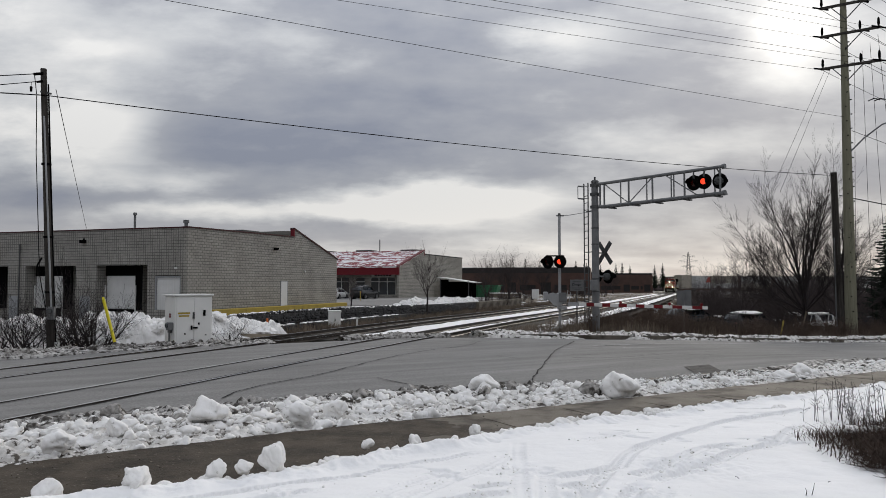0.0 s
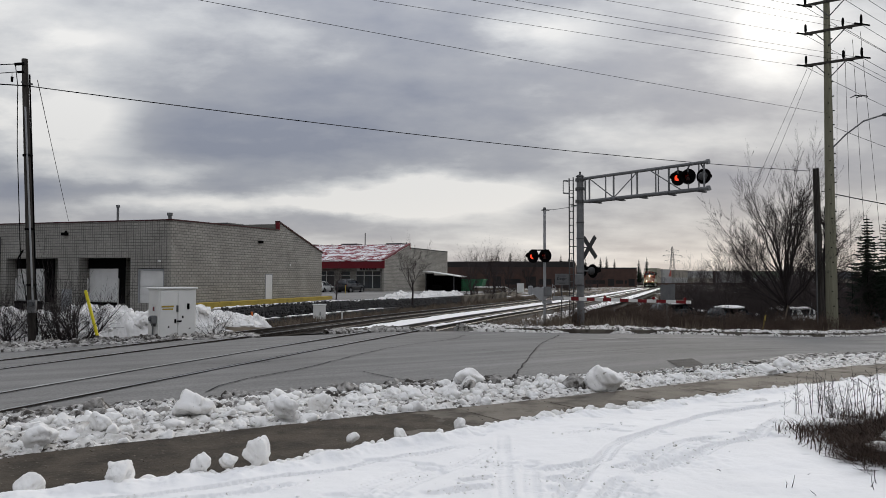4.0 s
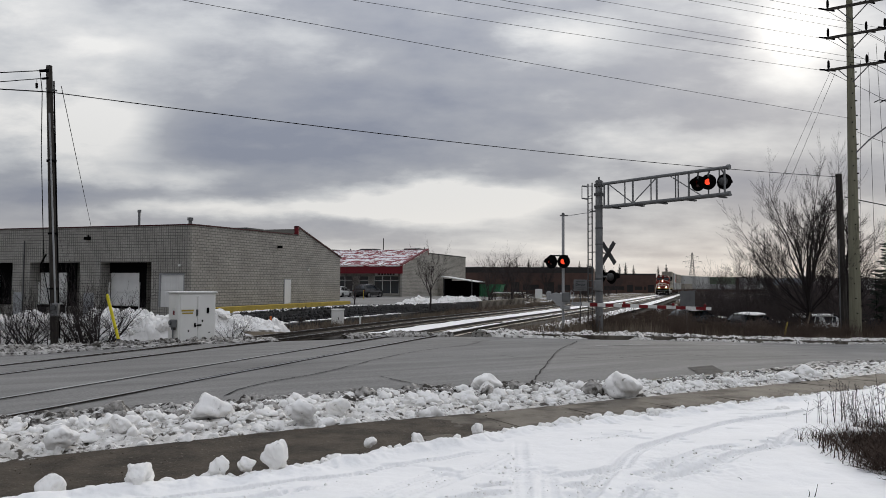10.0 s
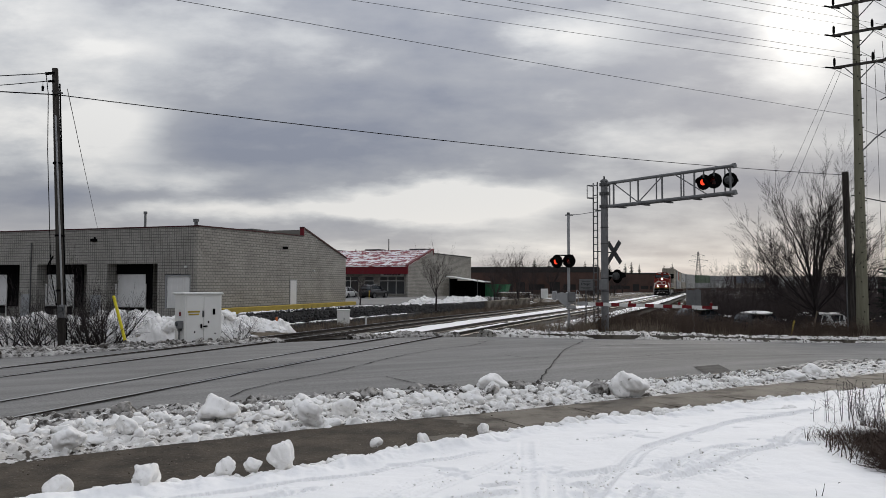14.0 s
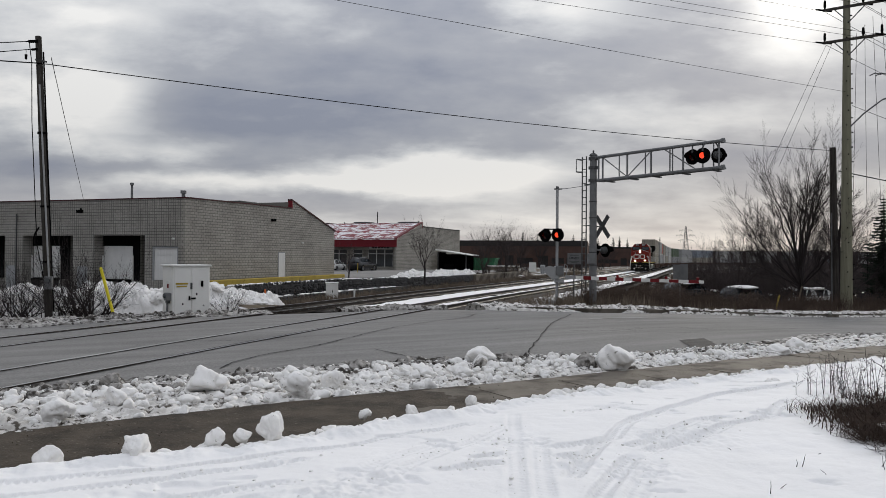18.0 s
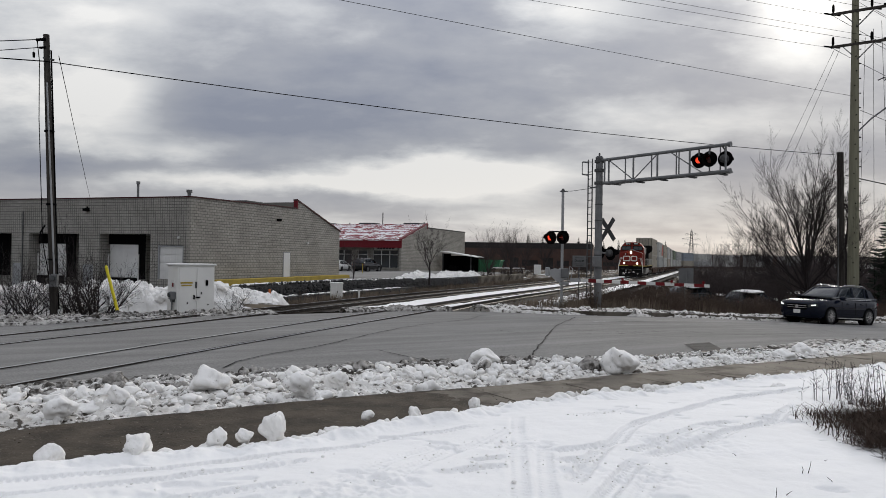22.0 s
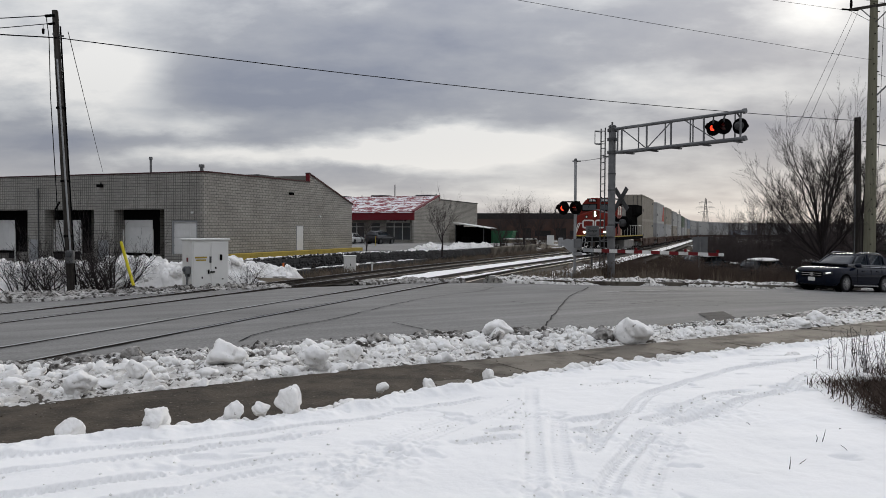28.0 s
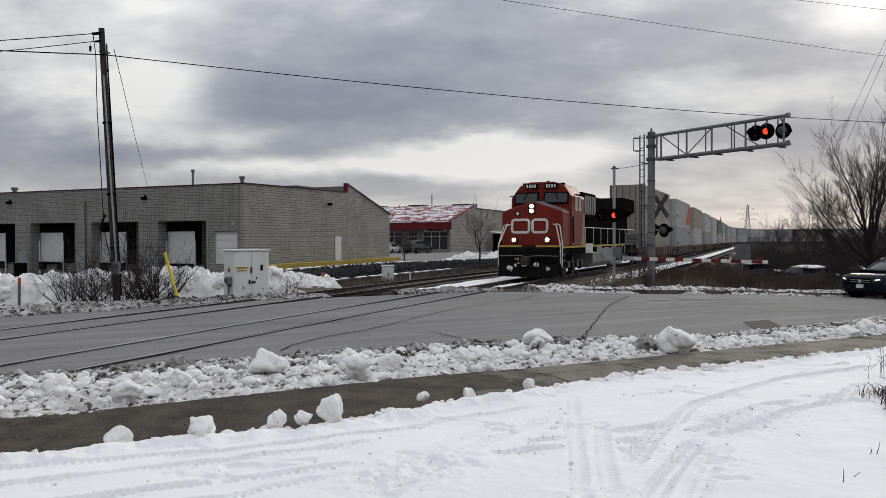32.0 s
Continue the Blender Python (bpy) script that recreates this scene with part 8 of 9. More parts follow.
# ---- vehicles: local +x forward, origin on the ground at mid-length ----
def loft(sections, close=True):
    """Joins equal-length rings of points into a closed skin."""
    n = len(sections[0])
    V = [p for s in sections for p in s]
    F = [(i * n + j, i * n + (j + 1) % n, (i + 1) * n + (j + 1) % n, (i + 1) * n + j) for i in range(len(sections) - 1) for j in range(n)]
    if close:
        F += [tuple(range(n))[::-1], tuple(range((len(sections) - 1) * n, len(sections) * n))]
    return Shape().add(V, F)


def car_ring(x, w, z0, zb, zt, wt):
    """A car's cross-section: sill z0, shoulder zb at half-width w, top zt at half-width wt."""
    return [(x, -w * 0.94, z0), (x, -w, z0 + 0.18), (x, -w, (z0 + zb) / 2 + .08), (x, -w * 0.985, zb), (x, -wt, zt - 0.03), (x, -wt * 0.8, zt),
            (x, wt * 0.8, zt), (x, wt, zt - 0.03), (x, w * 0.985, zb), (x, w, (z0 + zb) / 2 + .08), (x, w, z0 + 0.18), (x, w * 0.94, z0)]


def suv(name, label, paint, wheels_turn=0):
    c = thing(name, (0, 0, 0), label, "car")
    W = 0.97
    body = [car_ring(2.46, W * 0.62, 0.36, 0.80, 0.86, W * 0.55), car_ring(2.40, W * 0.86, 0.27, 0.86, 0.93, W * 0.8), car_ring(2.2, W * 0.97, 0.25, 0.95, 1.03, W * 0.84),
            car_ring(1.7, W, 0.25, 1.01, 1.09, W * 0.85), car_ring(1.1, W, 0.26, 1.06, 1.14, W * 0.86), car_ring(0.2, W, 0.26, 1.07, 1.13, W * 0.84), car_ring(-1.2, W, 0.26, 1.08, 1.14, W * 0.84),
            car_ring(-1.9, W * 0.99, 0.28, 1.10, 1.16, W * 0.84), car_ring(-2.3, W * 0.93, 0.32, 1.08, 1.14, W * 0.8), car_ring(-2.46, W * 0.80, 0.42, 1.0, 1.06, W * 0.7)]
    part("body", loft(body), paint, c, smooth=True)
    shape = ((1.22, 1.10, 0.80), (0.85, 1.33, 0.75), (0.52, 1.53, 0.705), (0.28, 1.645, 0.675), (0.05, 1.705, 0.665), (-0.35, 1.74, 0.665), (-0.9, 1.75, 0.665), (-1.5, 1.725, 0.655), (-1.9, 1.67, 0.64), (-2.08, 1.60, 0.63), (-2.36, 1.14, 0.72))
    cab = [car_ring(x, W * 0.9 - (0.04 if abs(x) > 1.8 else 0), 1.06, 1.09, z, W * wt) for x, z, wt in shape]
    part("glasshouse", loft(cab), GLASS, c, "dark glazed cabin", smooth=True)
    roof = []
    for i, (x, z, wt) in enumerate(shape[3:10]):
        w, e = W * wt, (0.014 if 0 < i < 6 else 0.004)
        roof.append([(x, -w - 0.006, z - 0.05), (x, -w - 0.006, z - 0.02), (x, -w * 0.8, z + e), (x, 0, z + e + 0.012), (x, w * 0.8, z + e), (x, w + 0.006, z - 0.02), (x, w + 0.006, z - 0.05), (x, 0, z - 0.04)])
    part("roof", loft(roof), paint, c, smooth=True)
    for sy in (-1, 1):
        y = sy * W
        for a, b in (((1.14, y * 0.84, 1.10), (0.28, y * 0.675, 1.645)), ((-0.42, y * 0.905, 1.1), (-0.48, y * 0.705, 1.70)), ((-1.35, y * 0.9, 1.1), (-1.50, y * 0.69, 1.68))):
            part("pillar", Shape().bar(a, b, 0.075, 0.04), paint, c)
        part("pillar", Shape().prism([(-1.72, 1.1), (-2.28, 1.1), (-2.05, 1.60), (-1.75, 1.64)], lambda p: (p[0], sy * (0.875 - (p[1] - 1.1) * 0.38), p[1]), lambda p: (p[0], sy * (0.83 - (p[1] - 1.1) * 0.38), p[1])), paint, c)
        part("roof_rail", Shape().tube([(0.1, y * 0.66, 1.74), (-0.1, y * 0.66, 1.80), (-1.5, y * 0.64, 1.79), (-1.75, y * 0.63, 1.70)], 0.022, 6), CHROME, c, "bright roof rail")
        part("window_trim", Shape().tube([(0.95, y * 0.885, 1.12), (-0.5, y * 0.915, 1.13), (-1.85, y * 0.9, 1.15)], 0.014, 5), CHROME, c)
        m = part("mirror", Shape().lump((0.72, y * 1.08, 1.19), 0.13, 4, 0.05, 0.7), paint, c, smooth=True)
        part("running_board", Shape().span((-0.95, min(y, y * 1.05), 0.27), (0.95, max(y, y * 1.05), 0.32)), CHROME, c)
        for x in (0.15, -0.95):
            part("door_handle", Shape().box((x, y * 1.003, 0.96), (0.2, 0.03, 0.035)), paint, c)
        for x in (0.62, -0.42, -1.28):
            part("door_seam", Shape().span((x - 0.006, y * 1.0 - 0.012 * (sy > 0) - 0.002, 0.42), (x + 0.006, y * 1.0 + 0.012 * (sy < 0) + 0.002, 1.02)), BLACK, c)
        part("lamp_housing", Shape().bar((2.47, sy * 0.55, 0.775), (2.33, sy * 0.90, 0.825), 0.06, 0.12), GLASS, c, "dark clear lamp cover")
        part("headlight", Shape().bar((2.46, sy * 0.66, 0.80), (2.39, sy * 0.84, 0.835), 0.04, 0.045), CAR_LAMP, c, "lit white headlight")
        part("lower_trim", Shape().tube([(2.40, sy * 0.2, 0.42), (2.36, sy * 0.6, 0.40), (2.2, sy * 0.86, 0.52)], 0.022, 6), CHROME, c)
        part("tail_light", Shape().box((-2.34, sy * 0.74, 0.98), (0.16, 0.28, 0.12)), RED_PAINT, c)
        for x in (1.46, -1.50):
            part("wheel_arch", Shape().tube([(x, y * 0.70, 0.37), (x, y * 1.012, 0.37)], 0.435, 22), BLACK, c)
            w = part("wheel", Shape().tube([(x, y * 0.78, 0.37), (x, y * 0.80, 0.37), (x, y * 1.0, 0.37), (x, y * 1.022, 0.37)], [0.33, 0.37, 0.37, 0.33], 24), RUBBER, c, "black tyre")
            part("rim", Shape().tube([(x, y * 1.0, 0.37), (x, y * 1.028, 0.37)], 0.275, 20), GALV_DARK, w)
            for k in range(10):
                a = 2 * math.pi * k / 10
                part("spoke", Shape().bar((x, y * 1.034, 0.37), (x + 0.26 * math.cos(a), y * 1.034, 0.37 + 0.26 * math.sin(a)), 0.035, 0.025, up=(0, 1, 0)), CHROME, w)
    part("grille", Shape().prism([(-0.46, 0.60), (0.46, 0.60), (0.52, 0.74), (0.44, 0.86), (-0.44, 0.86), (-0.52, 0.74)], lambda p: (2.475, p[0], p[1]), lambda p: (2.38, p[0], p[1])), BLACK, c)
    for z in (0.69, 0.78):
        part("grille_bar", Shape().box((2.48, 0, z), (0.03, 0.92, 0.025)), CHROME, c)
    part("badge", Shape().tube([(2.48, 0, 0.735), (2.50, 0, 0.735)], 0.085, 16), CHROME, c, "plain round badge")
    part("lower_intake", Shape().box((2.40, 0, 0.42), (0.1, 1.3, 0.16)), BLACK, c, bevel=0.02)
    part("plate", Shape().box((2.475, 0, 0.52), (0.02, 0.32, 0.16)), WHITE_PAINT, c, "plain white plate")
    part("underbody", Shape().span((-2.2, -0.85, 0.2), (2.2, 0.85, 0.3)), BLACK, c)
    return c


suv_car = suv("suv", "dark blue SUV with lit headlights waiting on the road", CAR_BLUE)
SUV_N = 20.85


def suv_at(s):
    sl = (float(road_z(s - 1.4)) - float(road_z(s + 1.4))) / 2.8
    x, y, _ = sn(s, SUV_N)
    return Matrix.Translation((x, y, (on_road(*sn(s - 1.4, SUV_N)[:2]) + on_road(*sn(s + 1.4, SUV_N)[:2])) / 2 + 0.004)) @ Matrix.Rotation(radians(31 + 180), 4, "Z") @ Matrix.Rotation(-math.atan(sl), 4, "Y")


def parked(paint, at, turn, label, scale=1.0):
    c = suv("parked_car", label, paint)
    c.matrix_basis = Matrix.Translation(at) @ Matrix.Rotation(radians(turn), 4, "Z") @ Matrix.Diagonal((scale, scale, scale, 1))
    for o in c.children_recursive:
        for sl in range(len(o.data.materials)):
            if o.data.materials[sl] == CAR_LAMP:
                o.data.materials[sl] = WINDOW
    return c


def parked_cars():
    parked(CAR_BLACK, (30.6, 54.3, gz(30.6, 54.3)), 150, "black car parked beside the wooden poles", 0.9)
    jp = parked(CAR_BLACK, (-10.4, 100.5, -0.02), 65, "black off-road car parked before the red-roofed unit", 1.0)
    parked(WHITE_PAINT, (-14.2, 101.5, -0.02), 75, "white car parked beside the warehouse", 0.85)
    for i, (x, y, tn) in enumerate(((23.6, 57.5, 20), (27.2, 59.0, 160), (20.2, 60.5, 15), (30.5, 63.0, 170))):
        c = parked(WHITE_PAINT if i % 2 else CAR_BLACK, (x, y, gz(x, y) - 0.05), tn, "parked car covered with snow behind the thicket", 0.95)
        part("snow_cover", Shape().lump((-0.7, 0, 1.72), 1.0, i + 3, 0.12, 0.14, 3), ICE, c, "snow lying on the roof", smooth=True)
        part("snow_cover", Shape().lump((1.6, 0, 1.08), 0.8, i + 13, 0.12, 0.12, 3), ICE, c, "snow lying on the bonnet", smooth=True)


parked_cars()

# ---- plants ----
def twig(sh, a, b, r0, r1, bend, rng, seg=3):
    mid = (a + b) / 2 + Vector((rng.uniform(-1, 1), rng.uniform(-1, 1), rng.uniform(-0.3, 1))) * bend
    sh.tube([a, mid, b], [r0, (r0 + r1) / 2, r1], seg, cap=False)


def grow(sh, p, d, length, r, depth, rng, spread=0.6, lift=0.25, kids=(3, 6), thin=0.55, shrink=0.66):
    """A branching limb, from p along d, with side branches down to twigs."""
    steps = 4 if depth > 1 else 2
    pts, radii = [p.copy()], [r]
    q, dd = p.copy(), d.normalized()
    for i in range(steps):
        dd = (dd + Vector((rng.gauss(0, 0.10), rng.gauss(0, 0.10), rng.gauss(0, 0.06) + lift * 0.10))).normalized()
        q = q + dd * (length / steps)
        pts.append(q.copy()); radii.append(max(0.003, r * (1 - (1 - thin * 0.6) * (i + 1) / steps)))
    sh.tube(pts, radii, 6 if depth > 2 else (4 if depth > 1 else 3), cap=False)
    if depth == 0:
        return
    n = rng.randint(*kids)
    for k in range(n):
        f = 0.30 + 0.70 * (k + rng.random()) / n
        i = min(steps - 1, int(f * steps))
        a = pts[i].lerp(pts[i + 1], f * steps - i)
        base = (pts[i + 1] - pts[i]).normalized()
        side = base.orthogonal()
        side.rotate(Matrix.Rotation(rng.uniform(0, 2 * math.pi), 3, base))
        nd = (base + side * spread * rng.uniform(0.6, 1.3) + Vector((0, 0, lift))).normalized()
        grow(sh, a, nd, length * shrink * rng.uniform(0.7, 1.1) * (1.1 - 0.45 * f), radii[i] * thin, depth - 1, rng, spread, lift, kids, thin, shrink)
    grow(sh, pts[-1], dd, length * shrink, radii[-1], depth - 1, rng, spread, lift, kids, thin, shrink)


def bare_tree(name, at, height, seed, label, limbs=7, spread=0.55, depth=4, mat=None, fork=0.18, radius=0.2, limb_lean=0.55):
    rng = random.Random(seed)
    t = thing(name, at, label, "tree", "bare trees", rng.uniform(0, 360))
    trunk = Shape().tube([(0, 0, -0.2), (0.04, 0, height * fork * 0.6), (0.06, 0.05, height * fork)], [radius * 1.35, radius * 1.05, radius], 10)
    part("trunk", trunk, BARK, t)
    for k in range(limbs):
        a = 2 * math.pi * (k + rng.random() * 0.6) / limbs
        lean = limb_lean * rng.uniform(0.35, 1.25) if k else 0.08
        sh = Shape()
        start = Vector((0.05, 0.03, height * fork * rng.uniform(0.55, 1.0)))
        grow(sh, start, Vector((math.cos(a) * lean, math.sin(a) * lean, 1)), height * (0.40 if k else 0.46) * rng.uniform(0.85, 1.1), radius * rng.uniform(0.42, 0.6), depth, rng, spread, 0.22)
        part("limb", sh, mat or TWIG, t)
    return t


def crown_tree(name, at, height, width, seed, label, limbs=30, radius=0.2, depth=3, base=0.12):
    """A bare tree with a leader to the top and rising limbs that fill an oval crown."""
    rng = random.Random(seed)
    t = thing(name, at, label, "tree", "bare trees")
    pts = [Vector((0.12 * math.sin(k * 1.3), 0.10 * math.cos(k * 1.7), height * 0.93 * k / 7 - 0.2)) for k in range(8)]
    part("trunk", Shape().tube(pts, [radius * (1.25 - 1.15 * k / 7) + 0.012 for k in range(8)], 9), BARK, t)
    for k in range(limbs):
        f = base + (0.80 - base) * (k / (limbs - 1)) ** 1.15
        a = k * 2.4 + rng.uniform(-0.5, 0.5)
        i = min(6, int(f / 0.93 * 7))
        p = pts[i].lerp(pts[i + 1], min(1.0, f / 0.93 * 7 - i))
        reach = width * (0.55 + 0.45 * math.sin(math.pi * min(1, 0.25 + f * 0.85))) * (1.08 - 0.75 * f ** 1.5) * rng.uniform(0.8, 1.1)
        rise = 0.75 + 0.9 * f
        d = Vector((math.cos(a), math.sin(a), rise))
        sh = Shape()
        grow(sh, p, d, reach * 0.72, radius * (0.42 - 0.25 * f), depth, rng, 0.6, 0.24, (5, 7), 0.55, 0.62)
        part("limb", sh, BARK, t)
    return t


def fan_tree(name, at, height, seed, label, limbs=18, radius=0.17, reach=1.0, side=0.0):
    """A bare tree whose stems fan out from low down and fill a broad dome."""
    rng = random.Random(seed)
    t = thing(name, at, label, "tree", "bare trees")
    part("trunk", Shape().tube([(0, 0, -0.2), (0.03, 0, height * 0.10), (0.0, 0.04, height * 0.24)], [radius * 1.4, radius * 1.1, radius * 0.9], 10), BARK, t)
    for k in range(limbs):
        f = (k + 0.5) / limbs
        tilt = radians(3 + 60 * f)
        a = k * 2.4 + rng.uniform(-0.4, 0.4)
        d = Vector((math.cos(a) * math.sin(tilt) - side * math.sin(tilt), math.sin(a) * math.sin(tilt), math.cos(tilt)))
        z0 = height * (0.25 - 0.13 * f + rng.uniform(-0.03, 0.02))
        L = height * 0.80 * (1 - 0.34 * f) * rng.uniform(0.88, 1.06) * (reach if f > 0.4 else 1.0)
        sh = Shape()
        grow(sh, Vector((0, 0.02, z0)), d, L * 0.50, radius * (0.62 - 0.30 * f), 4, rng, 0.44, 0.20, (4, 7), 0.45, 0.57)
        part("limb", sh, BARK, t)
    return t


def shrub_mesh(name, seed, stems, height, lean, mat, depth=2, r=0.016, spread=0.5, kids=(3, 5)):
    rng = random.Random(seed)
    sh = Shape()
    for k in range(stems):
        a = rng.uniform(0, 2 * math.pi)
        l = lean * rng.uniform(0.2, 1.2)
        st = Vector((math.cos(a) * 0.25 * rng.random(), math.sin(a) * 0.25 * rng.random(), -0.05))
        grow(sh, st, Vector((math.cos(a) * l, math.sin(a) * l, 1)), height * rng.uniform(0.4, 0.62), r, depth, rng, spread, 0.3, kids)
    return sh.mesh(name, mat)


def grass_mesh(name, seed, blades, h0, h1, radius, mat, w=0.012, droop=0.35):
    rng = random.Random(seed)
    sh = Shape()
    for i in range(blades):
        a, rr = rng.uniform(0, 2 * math.pi), radius * math.sqrt(rng.random())
        p = Vector((math.cos(a) * rr, math.sin(a) * rr, -0.02))
        h = rng.uniform(h0, h1)
        b = rng.uniform(0, 2 * math.pi)
        o = Vector((math.cos(b), math.sin(b), 0)) * h * droop * rng.random()
        side = Vector((-math.sin(b), math.cos(b), 0)) * w
        m = p + o * 0.35 + Vector((0, 0, h * 0.6))
        e = p + o + Vector((0, 0, h))
        sh.add([p - side, p + side, m + side * 0.7, m - side * 0.7, e], [(0, 1, 2, 3), (3, 2, 4)])
    return sh.mesh(name, mat)


def weed_mesh(name, seed, stems, h, mat, heads=True, head=0.02):
    """Tall dry stems with seed heads."""
    rng = random.Random(seed)
    sh = Shape()
    for i in range(stems):
        a, rr = rng.uniform(0, 2 * math.pi), 0.22 * math.sqrt(rng.random())
        p = Vector((math.cos(a) * rr, math.sin(a) * rr, -0.03))
        hh = h * rng.uniform(0.55, 1.1)
        e = p + Vector((rng.gauss(0, 0.12) * hh, rng.gauss(0, 0.12) * hh, hh))
        twig(sh, p, e, 0.006, 0.0025, 0.05, rng)
        for k in range(rng.randint(4, 8)):
            f = rng.uniform(0.35, 1.0)
            q = p.lerp(e, f)
            b = rng.uniform(0, 2 * math.pi)
            t = q + Vector((math.cos(b), math.sin(b), rng.uniform(0.3, 1.2))) * rng.uniform(0.05, 0.16)
            twig(sh, q, t, 0.003, 0.0015, 0.01, rng)
            if heads and rng.random() < 0.7:
                sh.lump(t, rng.uniform(0.4, 1.0) * head, rng.random() * 60, 0.3, 1.5, 1)
    return sh.mesh(name, mat)


def scatter(name, meshes, spots, label, category, group, seed, scale=(0.8, 1.25)):
    rng = random.Random(seed)
    for x, y in spots:
        ob = new(name, meshes[rng.randrange(len(meshes))])
        k = rng.uniform(*scale)
        ob.matrix_basis = Matrix.Translation((x, y, gz(x, y) - 0.03)) @ Matrix.Rotation(rng.uniform(0, 6.28), 4, "Z") @ Matrix.Diagonal((k, k, k * rng.uniform(0.9, 1.15), 1))
        tagged(ob, label, category, group)


def spread_points(count, seed, inside, x0, x1, y0, y1):
    rng = random.Random(seed)
    out = []
    while len(out) < count:
        x, y = rng.uniform(x0, x1), rng.uniform(y0, y1)
        if inside(x, y):
            out.append((x, y))
    return out


def beside(x, y):
    """(distance right of the near track, distance beyond the far road edge)."""
    best, sign = 1e9, 1.0
    for (ax, ay), (bx, by) in zip(TRACK_NODES[:11], TRACK_NODES[1:12]):
        dx, dy = bx - ax, by - ay
        L = math.hypot(dx, dy)
        dx, dy = dx / L, dy / L
        t = min(max((x - ax) * dx + (y - ay) * dy, 0.0), L)
        ex, ey = x - ax - dx * t, y - ay - dy * t
        r = math.hypot(ex, ey)
        if r < best:
            best, sign = r, math.copysign(1.0, ey * dx - ex * dy)
    s, n = x * RU[0] + y * RU[1], x * RN[0] + y * RN[1]
    return -best * sign, n - float(np.interp(s, FAR_S, FAR_N))


FAR_S = np.arange(-80, 140, 0.25)
FAR_N = road_far(FAR_S)

# the big bare tree by the poles, and the ones round it
fan_tree("bare_tree", (22.3, 46.5, gz(22.3, 46.5)), 12.0, 5, "big bare tree with a broad dome of fine twigs", 21, 0.17, 1.05, 0.22)
crown_tree("bare_tree", (26.9, 50.5, gz(26.9, 50.5)), 9.6, 3.6, 8, "bare tree behind the wooden poles", limbs=24, radius=0.17)
bare_tree("bare_tree", (24.6, 62.0, gz(24.6, 62)), 7.2, 12, "smaller bare tree behind the thicket", limbs=7, depth=3, radius=0.13)
bare_tree("bare_tree", (-1.2, 57.6, 0.1), 4.3, 21, "slim bare sapling by the stone wall", limbs=6, depth=3, radius=0.06, fork=0.35, limb_lean=0.45)
bare_tree("bare_tree", (-6.9, 56.5, 0.1), 2.9, 23, "slim bare sapling by the stone wall", limbs=5, depth=3, radius=0.05, fork=0.3, limb_lean=0.7)
bare_tree("bare_tree", (8.1, 92.0, gz(8.1, 92)), 6.4, 25, "bare tree beside the tracks", limbs=8, depth=3, radius=0.13, fork=0.25, limb_lean=0.6)
bare_tree("bare_tree", (5.0, 88.0, gz(5, 88)), 4.2, 26, "small bare tree beside the tracks", limbs=7, depth=3, radius=0.08, fork=0.2, limb_lean=0.6)
far_tree = bare_tree("bare_tree", (10, 172, -0.6), 10.5, 31, "distant bare tree behind the brick buildings", limbs=9, depth=3, radius=0.2, limb_lean=0.6)
for i, (x, y, k) in enumerate(((14, 176, 1.0), (19, 178, 0.95), (24, 181, 0.9), (51, 226, 0.75), (50, 232, 0.7), (96, 262, 1.05), (101, 250, 0.9), (76, 196, 0.9), (66, 148, 0.62), (73, 160, 0.7), (60, 128, 0.6),
                               (112, 262, 1.1), (120, 240, 1.2), (128, 250, 1.0), (85, 180, 0.8), (92, 170, 0.9), (48, 98, 0.6), (104, 190, 1.0), (140, 260, 1.2), (84, 140, 0.8), (150, 280, 1.1), (95, 128, 0.9))):
    t = copy_thing(far_tree, Matrix.Translation((x, y, gz(x, y) - 0.2)) @ Matrix.Rotation(i * 1.7, 4, "Z") @ Matrix.Diagonal((k, k, k, 1)))

# thicket between the road and the tracks
THICK = [shrub_mesh("thicket_shrub", 300 + i, 9, 3.0, 0.55, TWIG, 3, 0.022, 0.55, (3, 4)) for i in range(4)]
LOW = [shrub_mesh("low_shrub", 320 + i, 11, 1.5, 0.6, REDTWIG, 2, 0.012, 0.5, (3, 5)) for i in range(4)]


def in_thicket(x, y):
    r, n = beside(x, y)
    return r > 7.5 and n > 2.5 and x / y > 0.36 and not (abs(x - 23.2) < 1.0 and abs(y - 43.6) < 1.6)


scatter("shrub", THICK, spread_points(100, 41, in_thicket, 16, 48, 42, 84), "dark leafless thicket shrub", "shrub", "thicket shrubs", 42, (0.7, 1.15))
scatter("shrub", LOW, spread_points(110, 45, lambda x, y: beside(x, y)[0] > 2.6 and beside(x, y)[1] > 1.4 and (x / y > 0.30 or beside(x, y)[0] < 6), 6, 32, 32, 58), "low reddish-brown dry shrub", "shrub", "low shrubs", 46, (0.5, 1.0))
POLE_BUSH = [shrub_mesh("pole_bush", 340 + i, 9, 2.4, 1.15, BARK, 3, 0.028, 0.75, (2, 4)) for i in range(3)]
# shrubs at the left pole and beside the warehouse ledge
for i, (x, y, k) in enumerate(((-13.7, 25.3, 0.85), (-12.1, 25.4, 1.0), (-11.6, 25.3, 0.95), (-14.3, 25.6, 0.75), (-12.9, 25.9, 0.85), (-8.0, 28.2, 0.45), (-13.2, 24.9, 0.7), (-12.3, 24.7, 0.75), (-11.9, 25.9, 0.8), (-14.9, 25.2, 0.7))):
    scatter("shrub", POLE_BUSH, [(x, y)], "tangled leafless bush round the pole", "shrub", "bushes at the pole", 60 + i, (1.15 * k, 1.3 * k))

